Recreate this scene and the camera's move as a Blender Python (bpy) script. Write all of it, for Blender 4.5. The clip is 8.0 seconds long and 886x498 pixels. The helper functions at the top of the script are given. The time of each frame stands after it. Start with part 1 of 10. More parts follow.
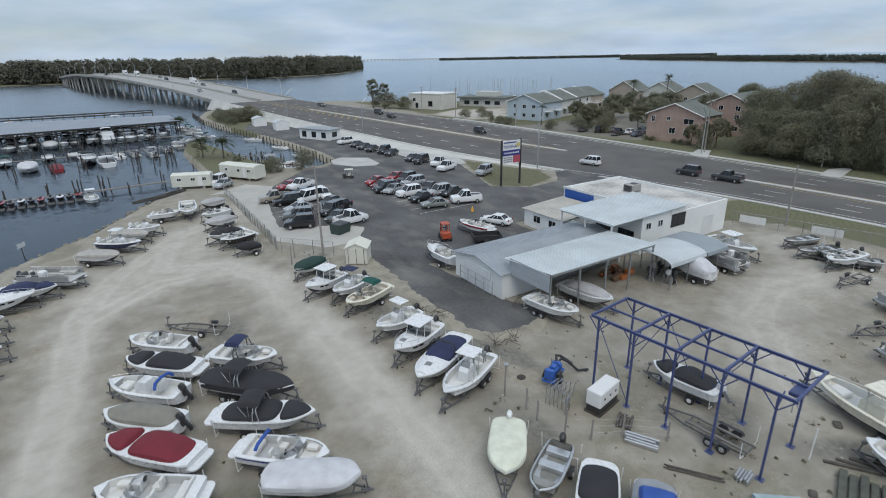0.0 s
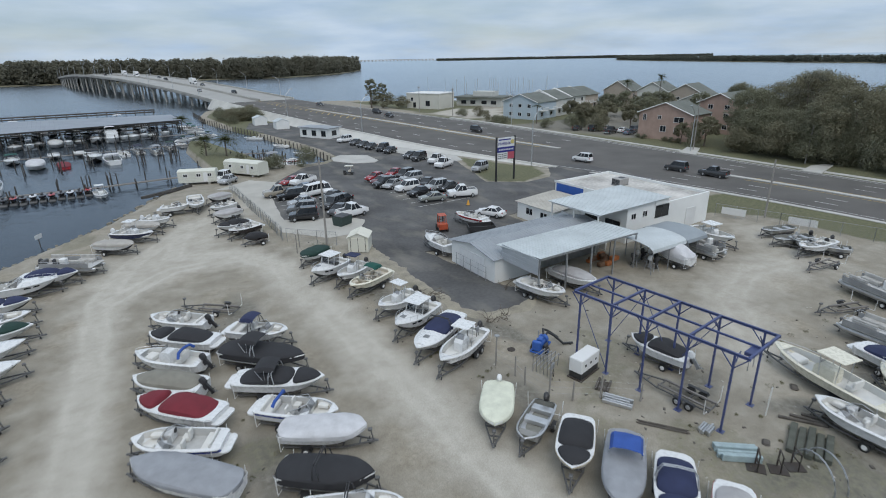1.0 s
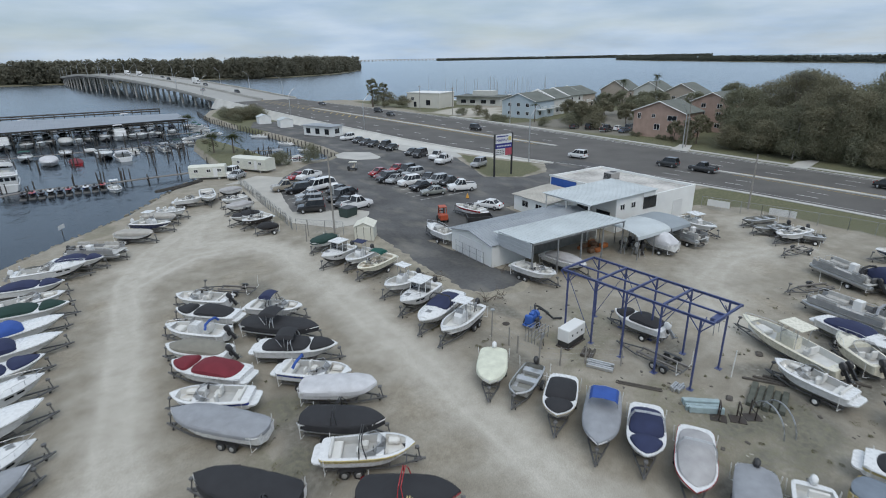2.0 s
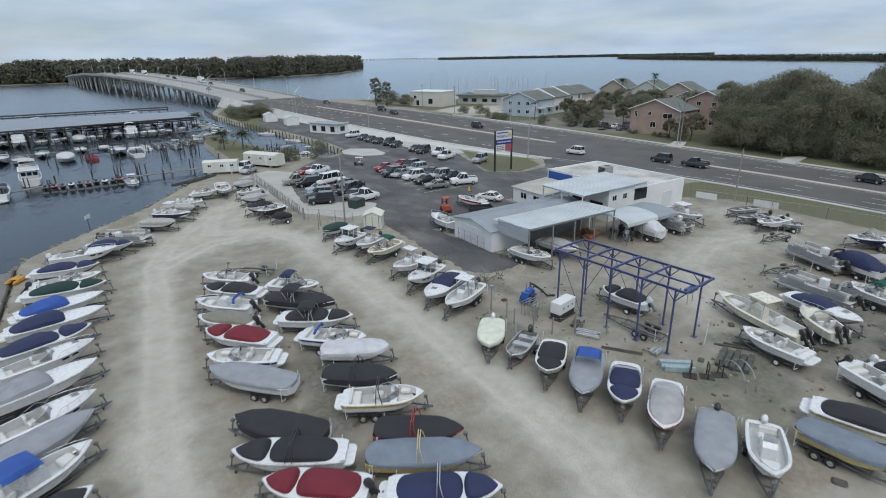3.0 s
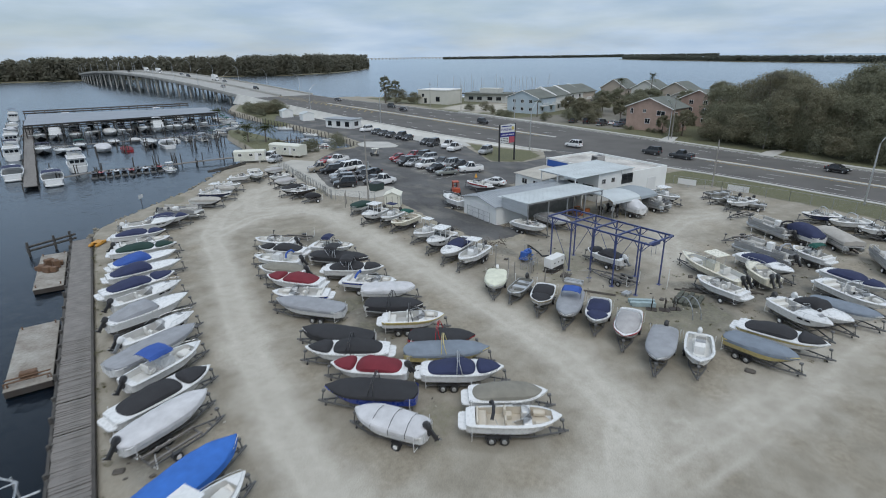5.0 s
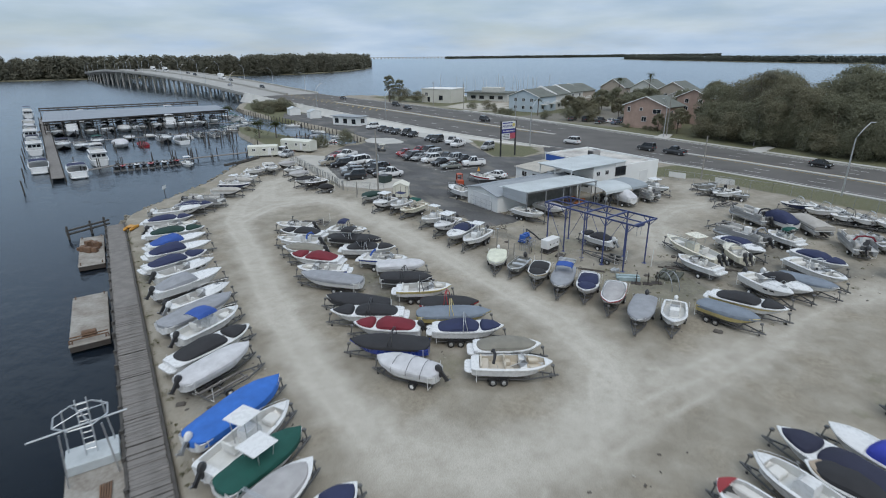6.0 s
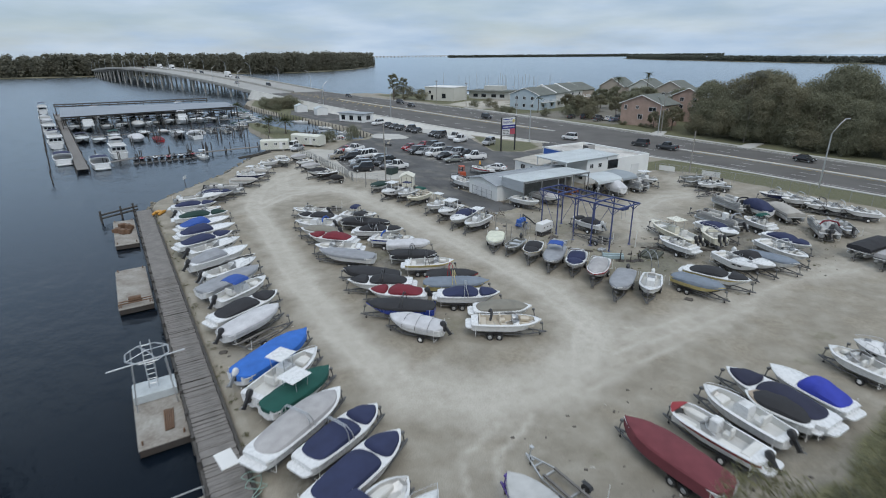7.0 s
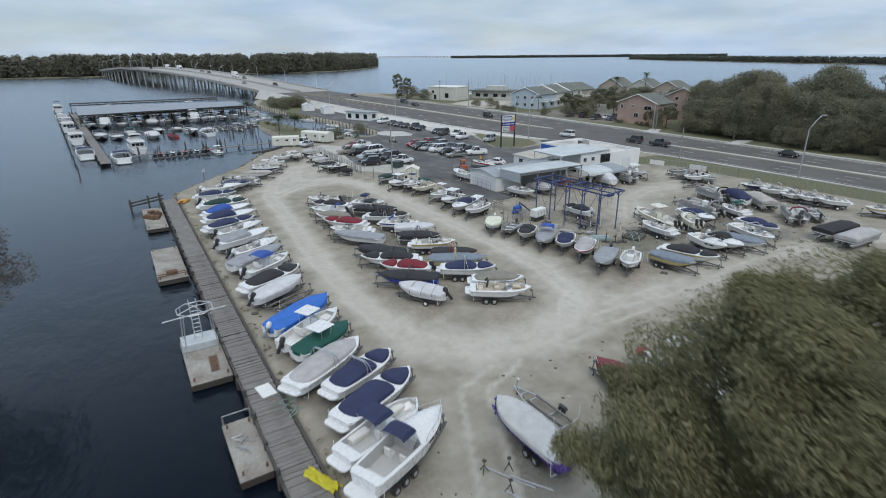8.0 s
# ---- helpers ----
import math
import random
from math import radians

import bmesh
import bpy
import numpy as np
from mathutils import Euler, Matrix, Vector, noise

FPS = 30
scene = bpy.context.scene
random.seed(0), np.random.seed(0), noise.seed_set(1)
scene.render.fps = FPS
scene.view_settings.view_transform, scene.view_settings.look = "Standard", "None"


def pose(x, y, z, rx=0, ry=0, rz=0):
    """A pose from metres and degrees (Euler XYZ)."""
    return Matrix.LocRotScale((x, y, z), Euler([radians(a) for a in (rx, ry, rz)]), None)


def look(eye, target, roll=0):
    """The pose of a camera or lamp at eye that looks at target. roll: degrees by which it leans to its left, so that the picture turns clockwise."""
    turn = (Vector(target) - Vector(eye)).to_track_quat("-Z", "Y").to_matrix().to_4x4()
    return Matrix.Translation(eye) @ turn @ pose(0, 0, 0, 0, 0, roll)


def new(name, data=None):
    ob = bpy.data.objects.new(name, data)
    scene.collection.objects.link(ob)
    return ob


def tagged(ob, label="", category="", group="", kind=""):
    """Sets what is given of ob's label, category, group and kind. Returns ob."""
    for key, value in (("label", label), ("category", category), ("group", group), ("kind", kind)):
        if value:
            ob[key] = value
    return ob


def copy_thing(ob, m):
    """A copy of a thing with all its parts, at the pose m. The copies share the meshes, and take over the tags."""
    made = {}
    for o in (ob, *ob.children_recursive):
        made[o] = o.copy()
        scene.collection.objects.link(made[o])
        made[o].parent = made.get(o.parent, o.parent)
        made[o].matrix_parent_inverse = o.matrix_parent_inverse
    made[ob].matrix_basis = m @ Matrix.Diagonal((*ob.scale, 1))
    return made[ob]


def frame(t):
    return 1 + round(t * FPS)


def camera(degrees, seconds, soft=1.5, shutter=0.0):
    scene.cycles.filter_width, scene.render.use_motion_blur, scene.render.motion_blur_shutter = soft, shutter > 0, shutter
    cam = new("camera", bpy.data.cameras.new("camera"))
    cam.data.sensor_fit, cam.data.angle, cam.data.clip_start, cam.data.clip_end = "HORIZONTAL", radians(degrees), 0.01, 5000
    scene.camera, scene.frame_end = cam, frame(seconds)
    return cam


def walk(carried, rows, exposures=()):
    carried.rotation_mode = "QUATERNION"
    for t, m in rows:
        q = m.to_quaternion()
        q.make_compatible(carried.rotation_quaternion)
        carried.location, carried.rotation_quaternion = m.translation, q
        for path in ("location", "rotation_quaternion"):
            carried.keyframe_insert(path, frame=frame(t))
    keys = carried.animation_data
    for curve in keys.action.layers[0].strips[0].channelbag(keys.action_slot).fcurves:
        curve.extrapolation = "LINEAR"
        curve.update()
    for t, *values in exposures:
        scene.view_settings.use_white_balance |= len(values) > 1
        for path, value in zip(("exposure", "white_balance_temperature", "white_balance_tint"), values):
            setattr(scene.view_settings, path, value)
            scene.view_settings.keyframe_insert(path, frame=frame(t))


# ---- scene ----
cam = camera(80.0, 8.0, soft=1.0, shutter=0.65)
PATH = [
    (0, (-1.586, -0.064, 22.739), (-0.585, 1.526, 22.054), -1.1),
    (0.5, (-2.608, -1.735, 22.713), (-1.601, -0.147, 22.031), -1.1),
    (1, (-3.662, -3.474, 22.714), (-2.653, -1.888, 22.03), -1.1),
    (1.5, (-4.876, -5.331, 22.73), (-3.866, -3.745, 22.046), -1.1),
    (3, (-9.167, -11.386, 22.919), (-8.163, -9.798, 22.232), -1.1),
    (3.5, (-10.8, -13.593, 22.98), (-9.8, -12.003, 22.292), -1.1),
    (4, (-12.56, -15.839, 23.029), (-11.563, -14.247, 22.341), -1.0),
    (4.5, (-14.466, -18.184, 23.081), (-13.471, -16.591, 22.393), -0.9),
    (6, (-20.383, -25.751, 23.239), (-19.395, -24.155, 22.549), -0.7),
    (6.5, (-22.253, -28.48, 23.293), (-21.267, -26.883, 22.602), -0.6),
    (7, (-24.182, -31.408, 23.349), (-23.2, -29.809, 22.655), -0.5),
    (7.5, (-26.089, -34.467, 23.381), (-25.111, -32.866, 22.688), -0.5),
    (8, (-27.931, -37.524, 23.403), (-26.958, -35.92, 22.711), -0.5),
]
walk(cam, [(t, look(eye, target, roll)) for t, eye, target, roll in PATH], [(0, -0.12), (6, -0.12), (7, -0.11), (8, -0.04)])

# ---- daylight: thin overcast with broken cloud ----
SUN_EL, SUN_AZ = 52.0, 200.0
world = bpy.data.worlds.new("world")
scene.world = world
world.use_nodes = True
wn, wl = world.node_tree.nodes, world.node_tree.links
bg = wn["Background"]
sky = wn.new("ShaderNodeTexSky")
sky.sky_type, sky.sun_disc = "NISHITA", False
sky.sun_elevation, sky.sun_rotation = radians(SUN_EL), radians(SUN_AZ)
sky.air_density, sky.dust_density, sky.ozone_density = 1.0, 0.4, 2.0
wco = wn.new("ShaderNodeTexCoord")
wmap = wn.new("ShaderNodeMapping")
wmap.inputs["Scale"].default_value = (1.0, 1.0, 5.0)
cl1 = wn.new("ShaderNodeTexNoise")
cl1.inputs["Scale"].default_value, cl1.inputs["Detail"].default_value, cl1.inputs["Roughness"].default_value = 2.6, 8.0, 0.58
clr = wn.new("ShaderNodeValToRGB")
clr.color_ramp.elements[0].position, clr.color_ramp.elements[1].position = 0.34, 0.58
clr.color_ramp.elements[0].color = (0.5, 0.5, 0.5, 1)
cl2 = wn.new("ShaderNodeTexNoise")
cl2.inputs["Scale"].default_value, cl2.inputs["Detail"].default_value = 6.0, 9.0
cramp = wn.new("ShaderNodeValToRGB")
cramp.color_ramp.elements[0].position, cramp.color_ramp.elements[1].position = 0.35, 0.68
cramp.color_ramp.elements[0].color = (6.0, 7.9, 10.4, 1)
cramp.color_ramp.elements[1].color = (8.45, 10.1, 12.0, 1)
cmix = wn.new("ShaderNodeMix")
cmix.data_type = "RGBA"
wl.new(wco.outputs["Generated"], wmap.inputs["Vector"])
wl.new(wmap.outputs["Vector"], cl1.inputs["Vector"])
wl.new(wmap.outputs["Vector"], cl2.inputs["Vector"])
wl.new(cl1.outputs["Fac"], clr.inputs["Fac"])
wl.new(cl2.outputs["Fac"], cramp.inputs["Fac"])
wl.new(clr.outputs["Color"], cmix.inputs["Factor"])
wl.new(sky.outputs["Color"], cmix.inputs["A"])
wl.new(cramp.outputs["Color"], cmix.inputs["B"])
# an overcast sky is brighter overhead than at the horizon
wsep = wn.new("ShaderNodeSeparateXYZ")
wup = wn.new("ShaderNodeValToRGB")
wup.color_ramp.elements[0].position, wup.color_ramp.elements[1].position = 0.05, 0.9
wup.color_ramp.elements[0].color, wup.color_ramp.elements[1].color = (1, 1, 1, 1), (1.9, 1.74, 1.6, 1)
wgain = wn.new("ShaderNodeVectorMath")
wgain.operation = "MULTIPLY"
wl.new(wco.outputs["Generated"], wsep.inputs["Vector"])
wl.new(wsep.outputs["Z"], wup.inputs["Fac"])
wl.new(cmix.outputs["Result"], wgain.inputs[0])
wl.new(wup.outputs["Color"], wgain.inputs[1])
wl.new(wgain.outputs["Vector"], bg.inputs["Color"])
bg.inputs["Strength"].default_value = 0.073
sun = new("sun", bpy.data.lights.new("sun", "SUN"))
sun.data.energy, sun.data.angle, sun.data.color = 1.3, radians(35), (1.0, 0.955, 0.88)
sun.matrix_world = pose(0, 0, 80, 90 - SUN_EL, 0, 180 - SUN_AZ)

# ---- materials ----
MATS = {}


def surface(name, rgb, rough=0.6, metal=0.0, vary=0.12, scale=2.0, fine=25.0, bump=0.0, tint=None, alpha=1.0, coat=0.0):
    """A painted or raw surface: two scales of colour variation, gloss variation and fine relief."""
    if name in MATS:
        return MATS[name]
    m = bpy.data.materials.new(name)
    m.use_nodes = True
    n, l = m.node_tree.nodes, m.node_tree.links
    b = n["Principled BSDF"]
    co = n.new("ShaderNodeTexCoord")
    info = n.new("ShaderNodeObjectInfo")
    off = n.new("ShaderNodeVectorMath")
    off.operation = "ADD"
    big = n.new("ShaderNodeTexNoise")
    big.inputs["Scale"].default_value, big.inputs["Detail"].default_value = scale, 4.0
    small = n.new("ShaderNodeTexNoise")
    small.inputs["Scale"].default_value, small.inputs["Detail"].default_value = fine, 3.0
    add = n.new("ShaderNodeMath")
    add.operation = "MULTIPLY_ADD"
    add.inputs[1].default_value = 0.55
    ramp = n.new("ShaderNodeValToRGB")
    lo = [c * (1 - vary) for c in rgb]
    hi = [min(1, c * (1 + vary)) for c in rgb]
    if tint:
        lo = [c * 0.5 + t * 0.5 for c, t in zip(lo, tint)]
    ramp.color_ramp.elements[0].position, ramp.color_ramp.elements[1].position = 0.5, 1.0
    ramp.color_ramp.elements[0].color, ramp.color_ramp.elements[1].color = (*lo, 1), (*hi, 1)
    l.new(co.outputs["Object"], off.inputs[0])
    l.new(info.outputs["Random"], off.inputs[1])
    l.new(off.outputs[0], big.inputs["Vector"])
    l.new(off.outputs[0], small.inputs["Vector"])
    l.new(small.outputs["Fac"], add.inputs[0])
    l.new(big.outputs["Fac"], add.inputs[2])
    l.new(add.outputs[0], ramp.inputs["Fac"])
    l.new(ramp.outputs["Color"], b.inputs["Base Color"])
    rr = n.new("ShaderNodeMapRange")
    rr.inputs["To Min"].default_value, rr.inputs["To Max"].default_value = max(0.03, rough - 0.1), min(1, rough + 0.1)
    l.new(small.outputs["Fac"], rr.inputs["Value"])
    l.new(rr.outputs["Result"], b.inputs["Roughness"])
    b.inputs["Metallic"].default_value = metal
    b.inputs["Coat Weight"].default_value = coat
    b.inputs["Alpha"].default_value = alpha
    if bump:
        bp = n.new("ShaderNodeBump")
        bp.inputs["Strength"].default_value, bp.inputs["Distance"].default_value = min(1, bump), 0.02
        l.new(small.outputs["Fac"], bp.inputs["Height"])
        l.new(bp.outputs["Normal"], b.inputs["Normal"])
    MATS[name] = m
    return m


def leafy(name, dark, light):
    """Foliage: colour differs leaf by leaf and in patches."""
    m = surface(name, light, 0.7, vary=0.2, scale=0.4, fine=3.0)
    n, l = m.node_tree.nodes, m.node_tree.links
    geo = n.new("ShaderNodeNewGeometry")
    mix = n.new("ShaderNodeMix")
    mix.data_type = "RGBA"
    mix.inputs["A"].default_value = (*dark, 1)
    ramp = n["Color Ramp"]
    l.new(geo.outputs["Random Per Island"], mix.inputs["Factor"])
    l.new(ramp.outputs["Color"], mix.inputs["B"])
    l.new(mix.outputs["Result"], n["Principled BSDF"].inputs["Base Color"])
    n["Principled BSDF"].inputs["Specular IOR Level"].default_value = 0.15
    thin = n.new("ShaderNodeBsdfTranslucent")
    both = n.new("ShaderNodeMixShader")
    both.inputs["Fac"].default_value = 0.5
    l.new(mix.outputs["Result"], thin.inputs["Color"])
    l.new(n["Principled BSDF"].outputs["BSDF"], both.inputs[1])
    l.new(thin.outputs["BSDF"], both.inputs[2])
    l.new(both.outputs[0], n["Material Output"].inputs["Surface"])
    return m


GEL = {
    "white": (0.65, 0.655, 0.655), "black": (0.022, 0.018, 0.02), "navy": (0.02, 0.028, 0.075), "blue": (0.02, 0.05, 0.3), "red": (0.32, 0.02, 0.025),
    "yellow": (0.52, 0.43, 0.19), "cream": (0.66, 0.63, 0.52), "tan": (0.38, 0.32, 0.22), "purple": (0.09, 0.05, 0.25), "maroon": (0.16, 0.02, 0.025),
}
CLOTH = {
    "black": (0.024, 0.024, 0.027), "navy": (0.022, 0.029, 0.075), "navydark": (0.02, 0.022, 0.045), "red": (0.15, 0.016, 0.026), "taupe": (0.2, 0.19, 0.16), "grey": (0.26, 0.27, 0.29),
    "warmgrey": (0.36, 0.35, 0.35), "white": (0.5, 0.5, 0.515), "bluegrey": (0.17, 0.2, 0.24), "brightblue": (0.03, 0.13, 0.45), "green": (0.008, 0.07, 0.055),
    "darkgreen": (0.01, 0.035, 0.028), "beige": (0.36, 0.34, 0.31), "cream": (0.6, 0.61, 0.5), "maroon": (0.15, 0.036, 0.044), "royal": (0.03, 0.045, 0.33), "tanblack": (0.36, 0.29, 0.22),
    "palegrey": (0.46, 0.46, 0.45), "blue": (0.03, 0.08, 0.3),
}


def gel(c):
    return surface("gelcoat " + c, GEL[c], 0.28, vary=0.025, scale=0.9, fine=4, coat=0.3)


def cloth(c):
    return surface("canvas " + c, CLOTH[c], 0.85, vary=0.16, scale=1.3, fine=30, bump=0.4)


ALU = surface("aluminium", (0.5, 0.51, 0.52), 0.38, 0.75, 0.12, 1.5, 20)
HULLD = surface("dark barge steel", (0.04, 0.036, 0.033), 0.8, vary=0.4, scale=0.8, fine=8, tint=(0.06, 0.035, 0.022))
GALV = surface("galvanised steel", (0.33, 0.34, 0.35), 0.5, 0.6, 0.2, 3, 30)
TYRE = surface("tyre rubber", (0.03, 0.03, 0.03), 0.8, vary=0.2)
BLACK = surface("black plastic", (0.03, 0.03, 0.032), 0.42, vary=0.15)
WHITE = surface("white paint", (0.68, 0.68, 0.67), 0.5, vary=0.035, scale=0.7, fine=5)
VINYL = surface("white vinyl", (0.62, 0.61, 0.58), 0.55, vary=0.06)
VTAN = surface("tan vinyl", (0.52, 0.47, 0.39), 0.55, vary=0.08)
VRED = surface("red vinyl", (0.27, 0.025, 0.03), 0.55, vary=0.08)
FLOORGREY = surface("cockpit floor", (0.45, 0.45, 0.44), 0.7, vary=0.1)
TIMBER = surface("weathered timber", (0.18, 0.168, 0.157), 0.85, vary=0.22, scale=1.2, fine=14, bump=0.5)
PILE = surface("piling timber", (0.062, 0.057, 0.052), 0.85, vary=0.35, scale=1.5, fine=12, bump=0.5)
CONC = surface("concrete", (0.42, 0.41, 0.385), 0.8, vary=0.14, scale=0.25, fine=6, bump=0.3)
BRIDGEC = surface("bridge concrete", (0.37, 0.36, 0.335), 0.85, vary=0.14, scale=0.1, fine=1.5)
ROOFM = surface("galvanised roofing", (0.27, 0.3, 0.32), 0.55, 0.2, 0.12, 0.35, 6)
ROOFW = surface("white roofing", (0.47, 0.505, 0.515), 0.5, 0.05, 0.16, 0.3, 5)
STUCCO = surface("white stucco", (0.7, 0.71, 0.7), 0.8, vary=0.07, scale=0.4, fine=12, bump=0.2)
BLUEM = surface("blue steel paint", (0.05, 0.066, 0.165), 0.45, vary=0.18, scale=1.0, fine=14)
RUST = surface("rusty steel", (0.13, 0.075, 0.045), 0.8, vary=0.35, scale=2, fine=12)
POLEW = surface("pole timber", (0.25, 0.235, 0.215), 0.85, vary=0.2, scale=0.8, fine=14)


def glassy(name, rgb=(0.02, 0.025, 0.03), alpha=0.55):
    return surface(name, rgb, 0.08, vary=0.05, alpha=alpha)


TINT = glassy("tinted acrylic", alpha=0.5)
WINDOW = glassy("dark window glass", (0.015, 0.018, 0.022), 1.0)

# ---- mesh helpers ----


class Geo:
    """Vertices, faces and face materials of one mesh."""

    def __init__(self):
        self.v, self.f, self.m = [], [], []

    def add(self, verts, faces, mi=0):
        k = len(self.v)
        self.v += [tuple(p) for p in verts]
        self.f += [tuple(i + k for i in f) for f in faces]
        self.m += [mi] * len(faces)
        return self

    def box(self, x0, y0, z0, x1, y1, z1, mi=0, top=1.0):
        cx, cy = (x0 + x1) / 2, (y0 + y1) / 2
        lo = [(x0, y0), (x1, y0), (x1, y1), (x0, y1)]
        v = [(x, y, z0) for x, y in lo] + [(cx + (x - cx) * top, cy + (y - cy) * top, z1) for x, y in lo]
        return self.add(v, [(0, 3, 2, 1), (4, 5, 6, 7), (0, 1, 5, 4), (1, 2, 6, 5), (2, 3, 7, 6), (3, 0, 4, 7)], mi)

    def soft(self, x0, y0, z0, x1, y1, z1, r=0.05, mi=0):
        """A box with bevelled edges."""
        r = min(r, (x1 - x0) / 2.1, (y1 - y0) / 2.1, (z1 - z0) / 2.1)
        v = []
        for z, q in ((z0, r), (z0 + r, 0), (z1 - r, 0), (z1, r)):
            for x, y in ((x0 + r, y0 + q), (x1 - r, y0 + q), (x1 - q, y0 + r), (x1 - q, y1 - r), (x1 - r, y1 - q), (x0 + r, y1 - q), (x0 + q, y1 - r), (x0 + q, y0 + r)):
                v.append((x, y, z))
        return self.rings(v, 8, mi)

    def rings(self, v, n, mi=0, closed=True, caps=True):
        """Skin over rings of n points each."""
        f = []
        for i in range(len(v) // n - 1):
            for j in range(n if closed else n - 1):
                a, b = i * n + j, i * n + (j + 1) % n
                f.append((a, b, b + n, a + n))
        if caps and closed:
            f.append(tuple(reversed(range(n))))
            f.append(tuple(range(len(v) - n, len(v))))
        return self.add(v, f, mi)

    def tube(self, pts, r, n=6, mi=0, taper=None):
        pts = [Vector(p) for p in pts]
        v = []
        for i, p in enumerate(pts):
            d = (pts[min(i + 1, len(pts) - 1)] - pts[max(i - 1, 0)]).normalized()
            a = d.cross(Vector((0, 0, 1)) if abs(d.z) < 0.9 else Vector((1, 0, 0))).normalized()
            b = d.cross(a)
            q = r if taper is None else r + (taper - r) * i / (len(pts) - 1)
            v += [p + a * (q * math.cos(t)) + b * (q * math.sin(t)) for t in (2 * math.pi * k / n for k in range(n))]
        return self.rings(v, n, mi)

    def disc(self, c, axis, r, w, n=14, mi=0):
        """A short cylinder of width w along axis x, y or z."""
        k = "xyz".index(axis)
        v = []
        for s, q in ((-0.5, 0.86), (-0.36, 1.0), (0.36, 1.0), (0.5, 0.86)):
            for t in range(n):
                p = [0, 0, 0]
                p[k] = s * w
                p[(k + 1) % 3], p[(k + 2) % 3] = q * r * math.cos(2 * math.pi * t / n), q * r * math.sin(2 * math.pi * t / n)
                v.append([c[i] + p[i] for i in range(3)])
        return self.rings(v, n, mi)

    def mesh(self, name, mats, smooth=None):
        me = bpy.data.meshes.new(name)
        me.from_pydata(self.v, [], self.f)
        for m in mats:
            me.materials.append(m)
        if any(self.m):
            me.polygons.foreach_set("material_index", self.m)
        if smooth:
            me.polygons.foreach_set("use_smooth", [True] * len(self.f))
            me.set_sharp_from_angle(angle=radians(smooth))
        me.update()
        return me


def part(name, geo, mats, parent=None, label="", smooth=35):
    """Links the mesh as one object, under a thing or a part."""
    data = geo if isinstance(geo, bpy.types.Mesh) else geo.mesh(name, mats if isinstance(mats, (list, tuple)) else [mats], smooth)
    ob = new(name, data)
    if parent is not None:
        ob.parent = parent
    if label:
        ob["label"] = label
    return ob


def thing(name, m, label, category, group="", kind=""):
    ob = new(name)
    ob.empty_display_size = 0.3
    ob.matrix_basis = m
    return tagged(ob, label, category, group, kind)


def lerp(x, xs, ys):
    return float(np.interp(x, xs, ys))


rng = random.Random(7)

# ---- land, water and the bottom of both ----
WATER_Z = -1.25
LAND = [(-21.3, -200), (-21.3, 66.5), (-20.4, 69.5), (-10.6, 82), (-5.4, 88), (0.8, 99), (8, 110.5), (12, 114), (15.6, 127), (16, 160), (19, 177), (23, 176), (25, 162), (28, 139), (29, 121),
        (33, 117.5), (38.5, 116.5), (43.3, 120), (43.9, 135), (43, 150), (41, 172), (38, 198), (34, 232), (34.6, 255), (42, 282), (60, 300), (90, 296), (118, 300), (150, 262), (172, 235), (235, 175), (300, 90), (330, 0), (345, -200)]


def signed(px, py, poly):
    """Distance to a polygon's outline, positive inside."""
    inside = np.zeros(px.shape, bool)
    dist = np.full(px.shape, 1e9)
    for (x0, y0), (x1, y1) in zip(poly, poly[1:] + poly[:1]):
        dx, dy = x1 - x0, y1 - y0
        k = np.clip(((px - x0) * dx + (py - y0) * dy) / (dx * dx + dy * dy), 0, 1)
        dist = np.minimum(dist, np.hypot(px - x0 - k * dx, py - y0 - k * dy))
        cross = (y0 > py) != (y1 > py)
        with np.errstate(divide="ignore", invalid="ignore"):
            inside ^= cross & (px < dx * (py - y0) / (dy if dy else 1e-9) + x0)
    return np.where(inside, dist, -dist)


def near_line(px, py, line):
    d = np.full(px.shape, 1e9)
    for (x0, y0), (x1, y1) in zip(line, line[1:]):
        dx, dy = x1 - x0, y1 - y0
        k = np.clip(((px - x0) * dx + (py - y0) * dy) / (dx * dx + dy * dy), 0, 1)
        d = np.minimum(d, np.hypot(px - x0 - k * dx, py - y0 - k * dy))
    return d


def grid_mesh(name, xs, ys, z, mats, fields):
    nx, ny = len(xs), len(ys)
    X, Y = np.meshgrid(xs, ys)
    v = np.stack([X.ravel(), Y.ravel(), z.ravel()], 1)
    i = (np.arange(ny - 1)[:, None] * nx + np.arange(nx - 1)).ravel()
    f = np.stack([i, i + 1, i + 1 + nx, i + nx], 1)
    me = bpy.data.meshes.new(name)
    me.from_pydata(v.tolist(), [], f.tolist())
    for m in mats:
        me.materials.append(m)
    for key, val in fields.items():
        a = me.attributes.new(key, "FLOAT", "POINT")
        a.data.foreach_set("value", val.ravel().astype(np.float32))
    me.polygons.foreach_set("use_smooth", [True] * len(f))
    me.update()
    return me

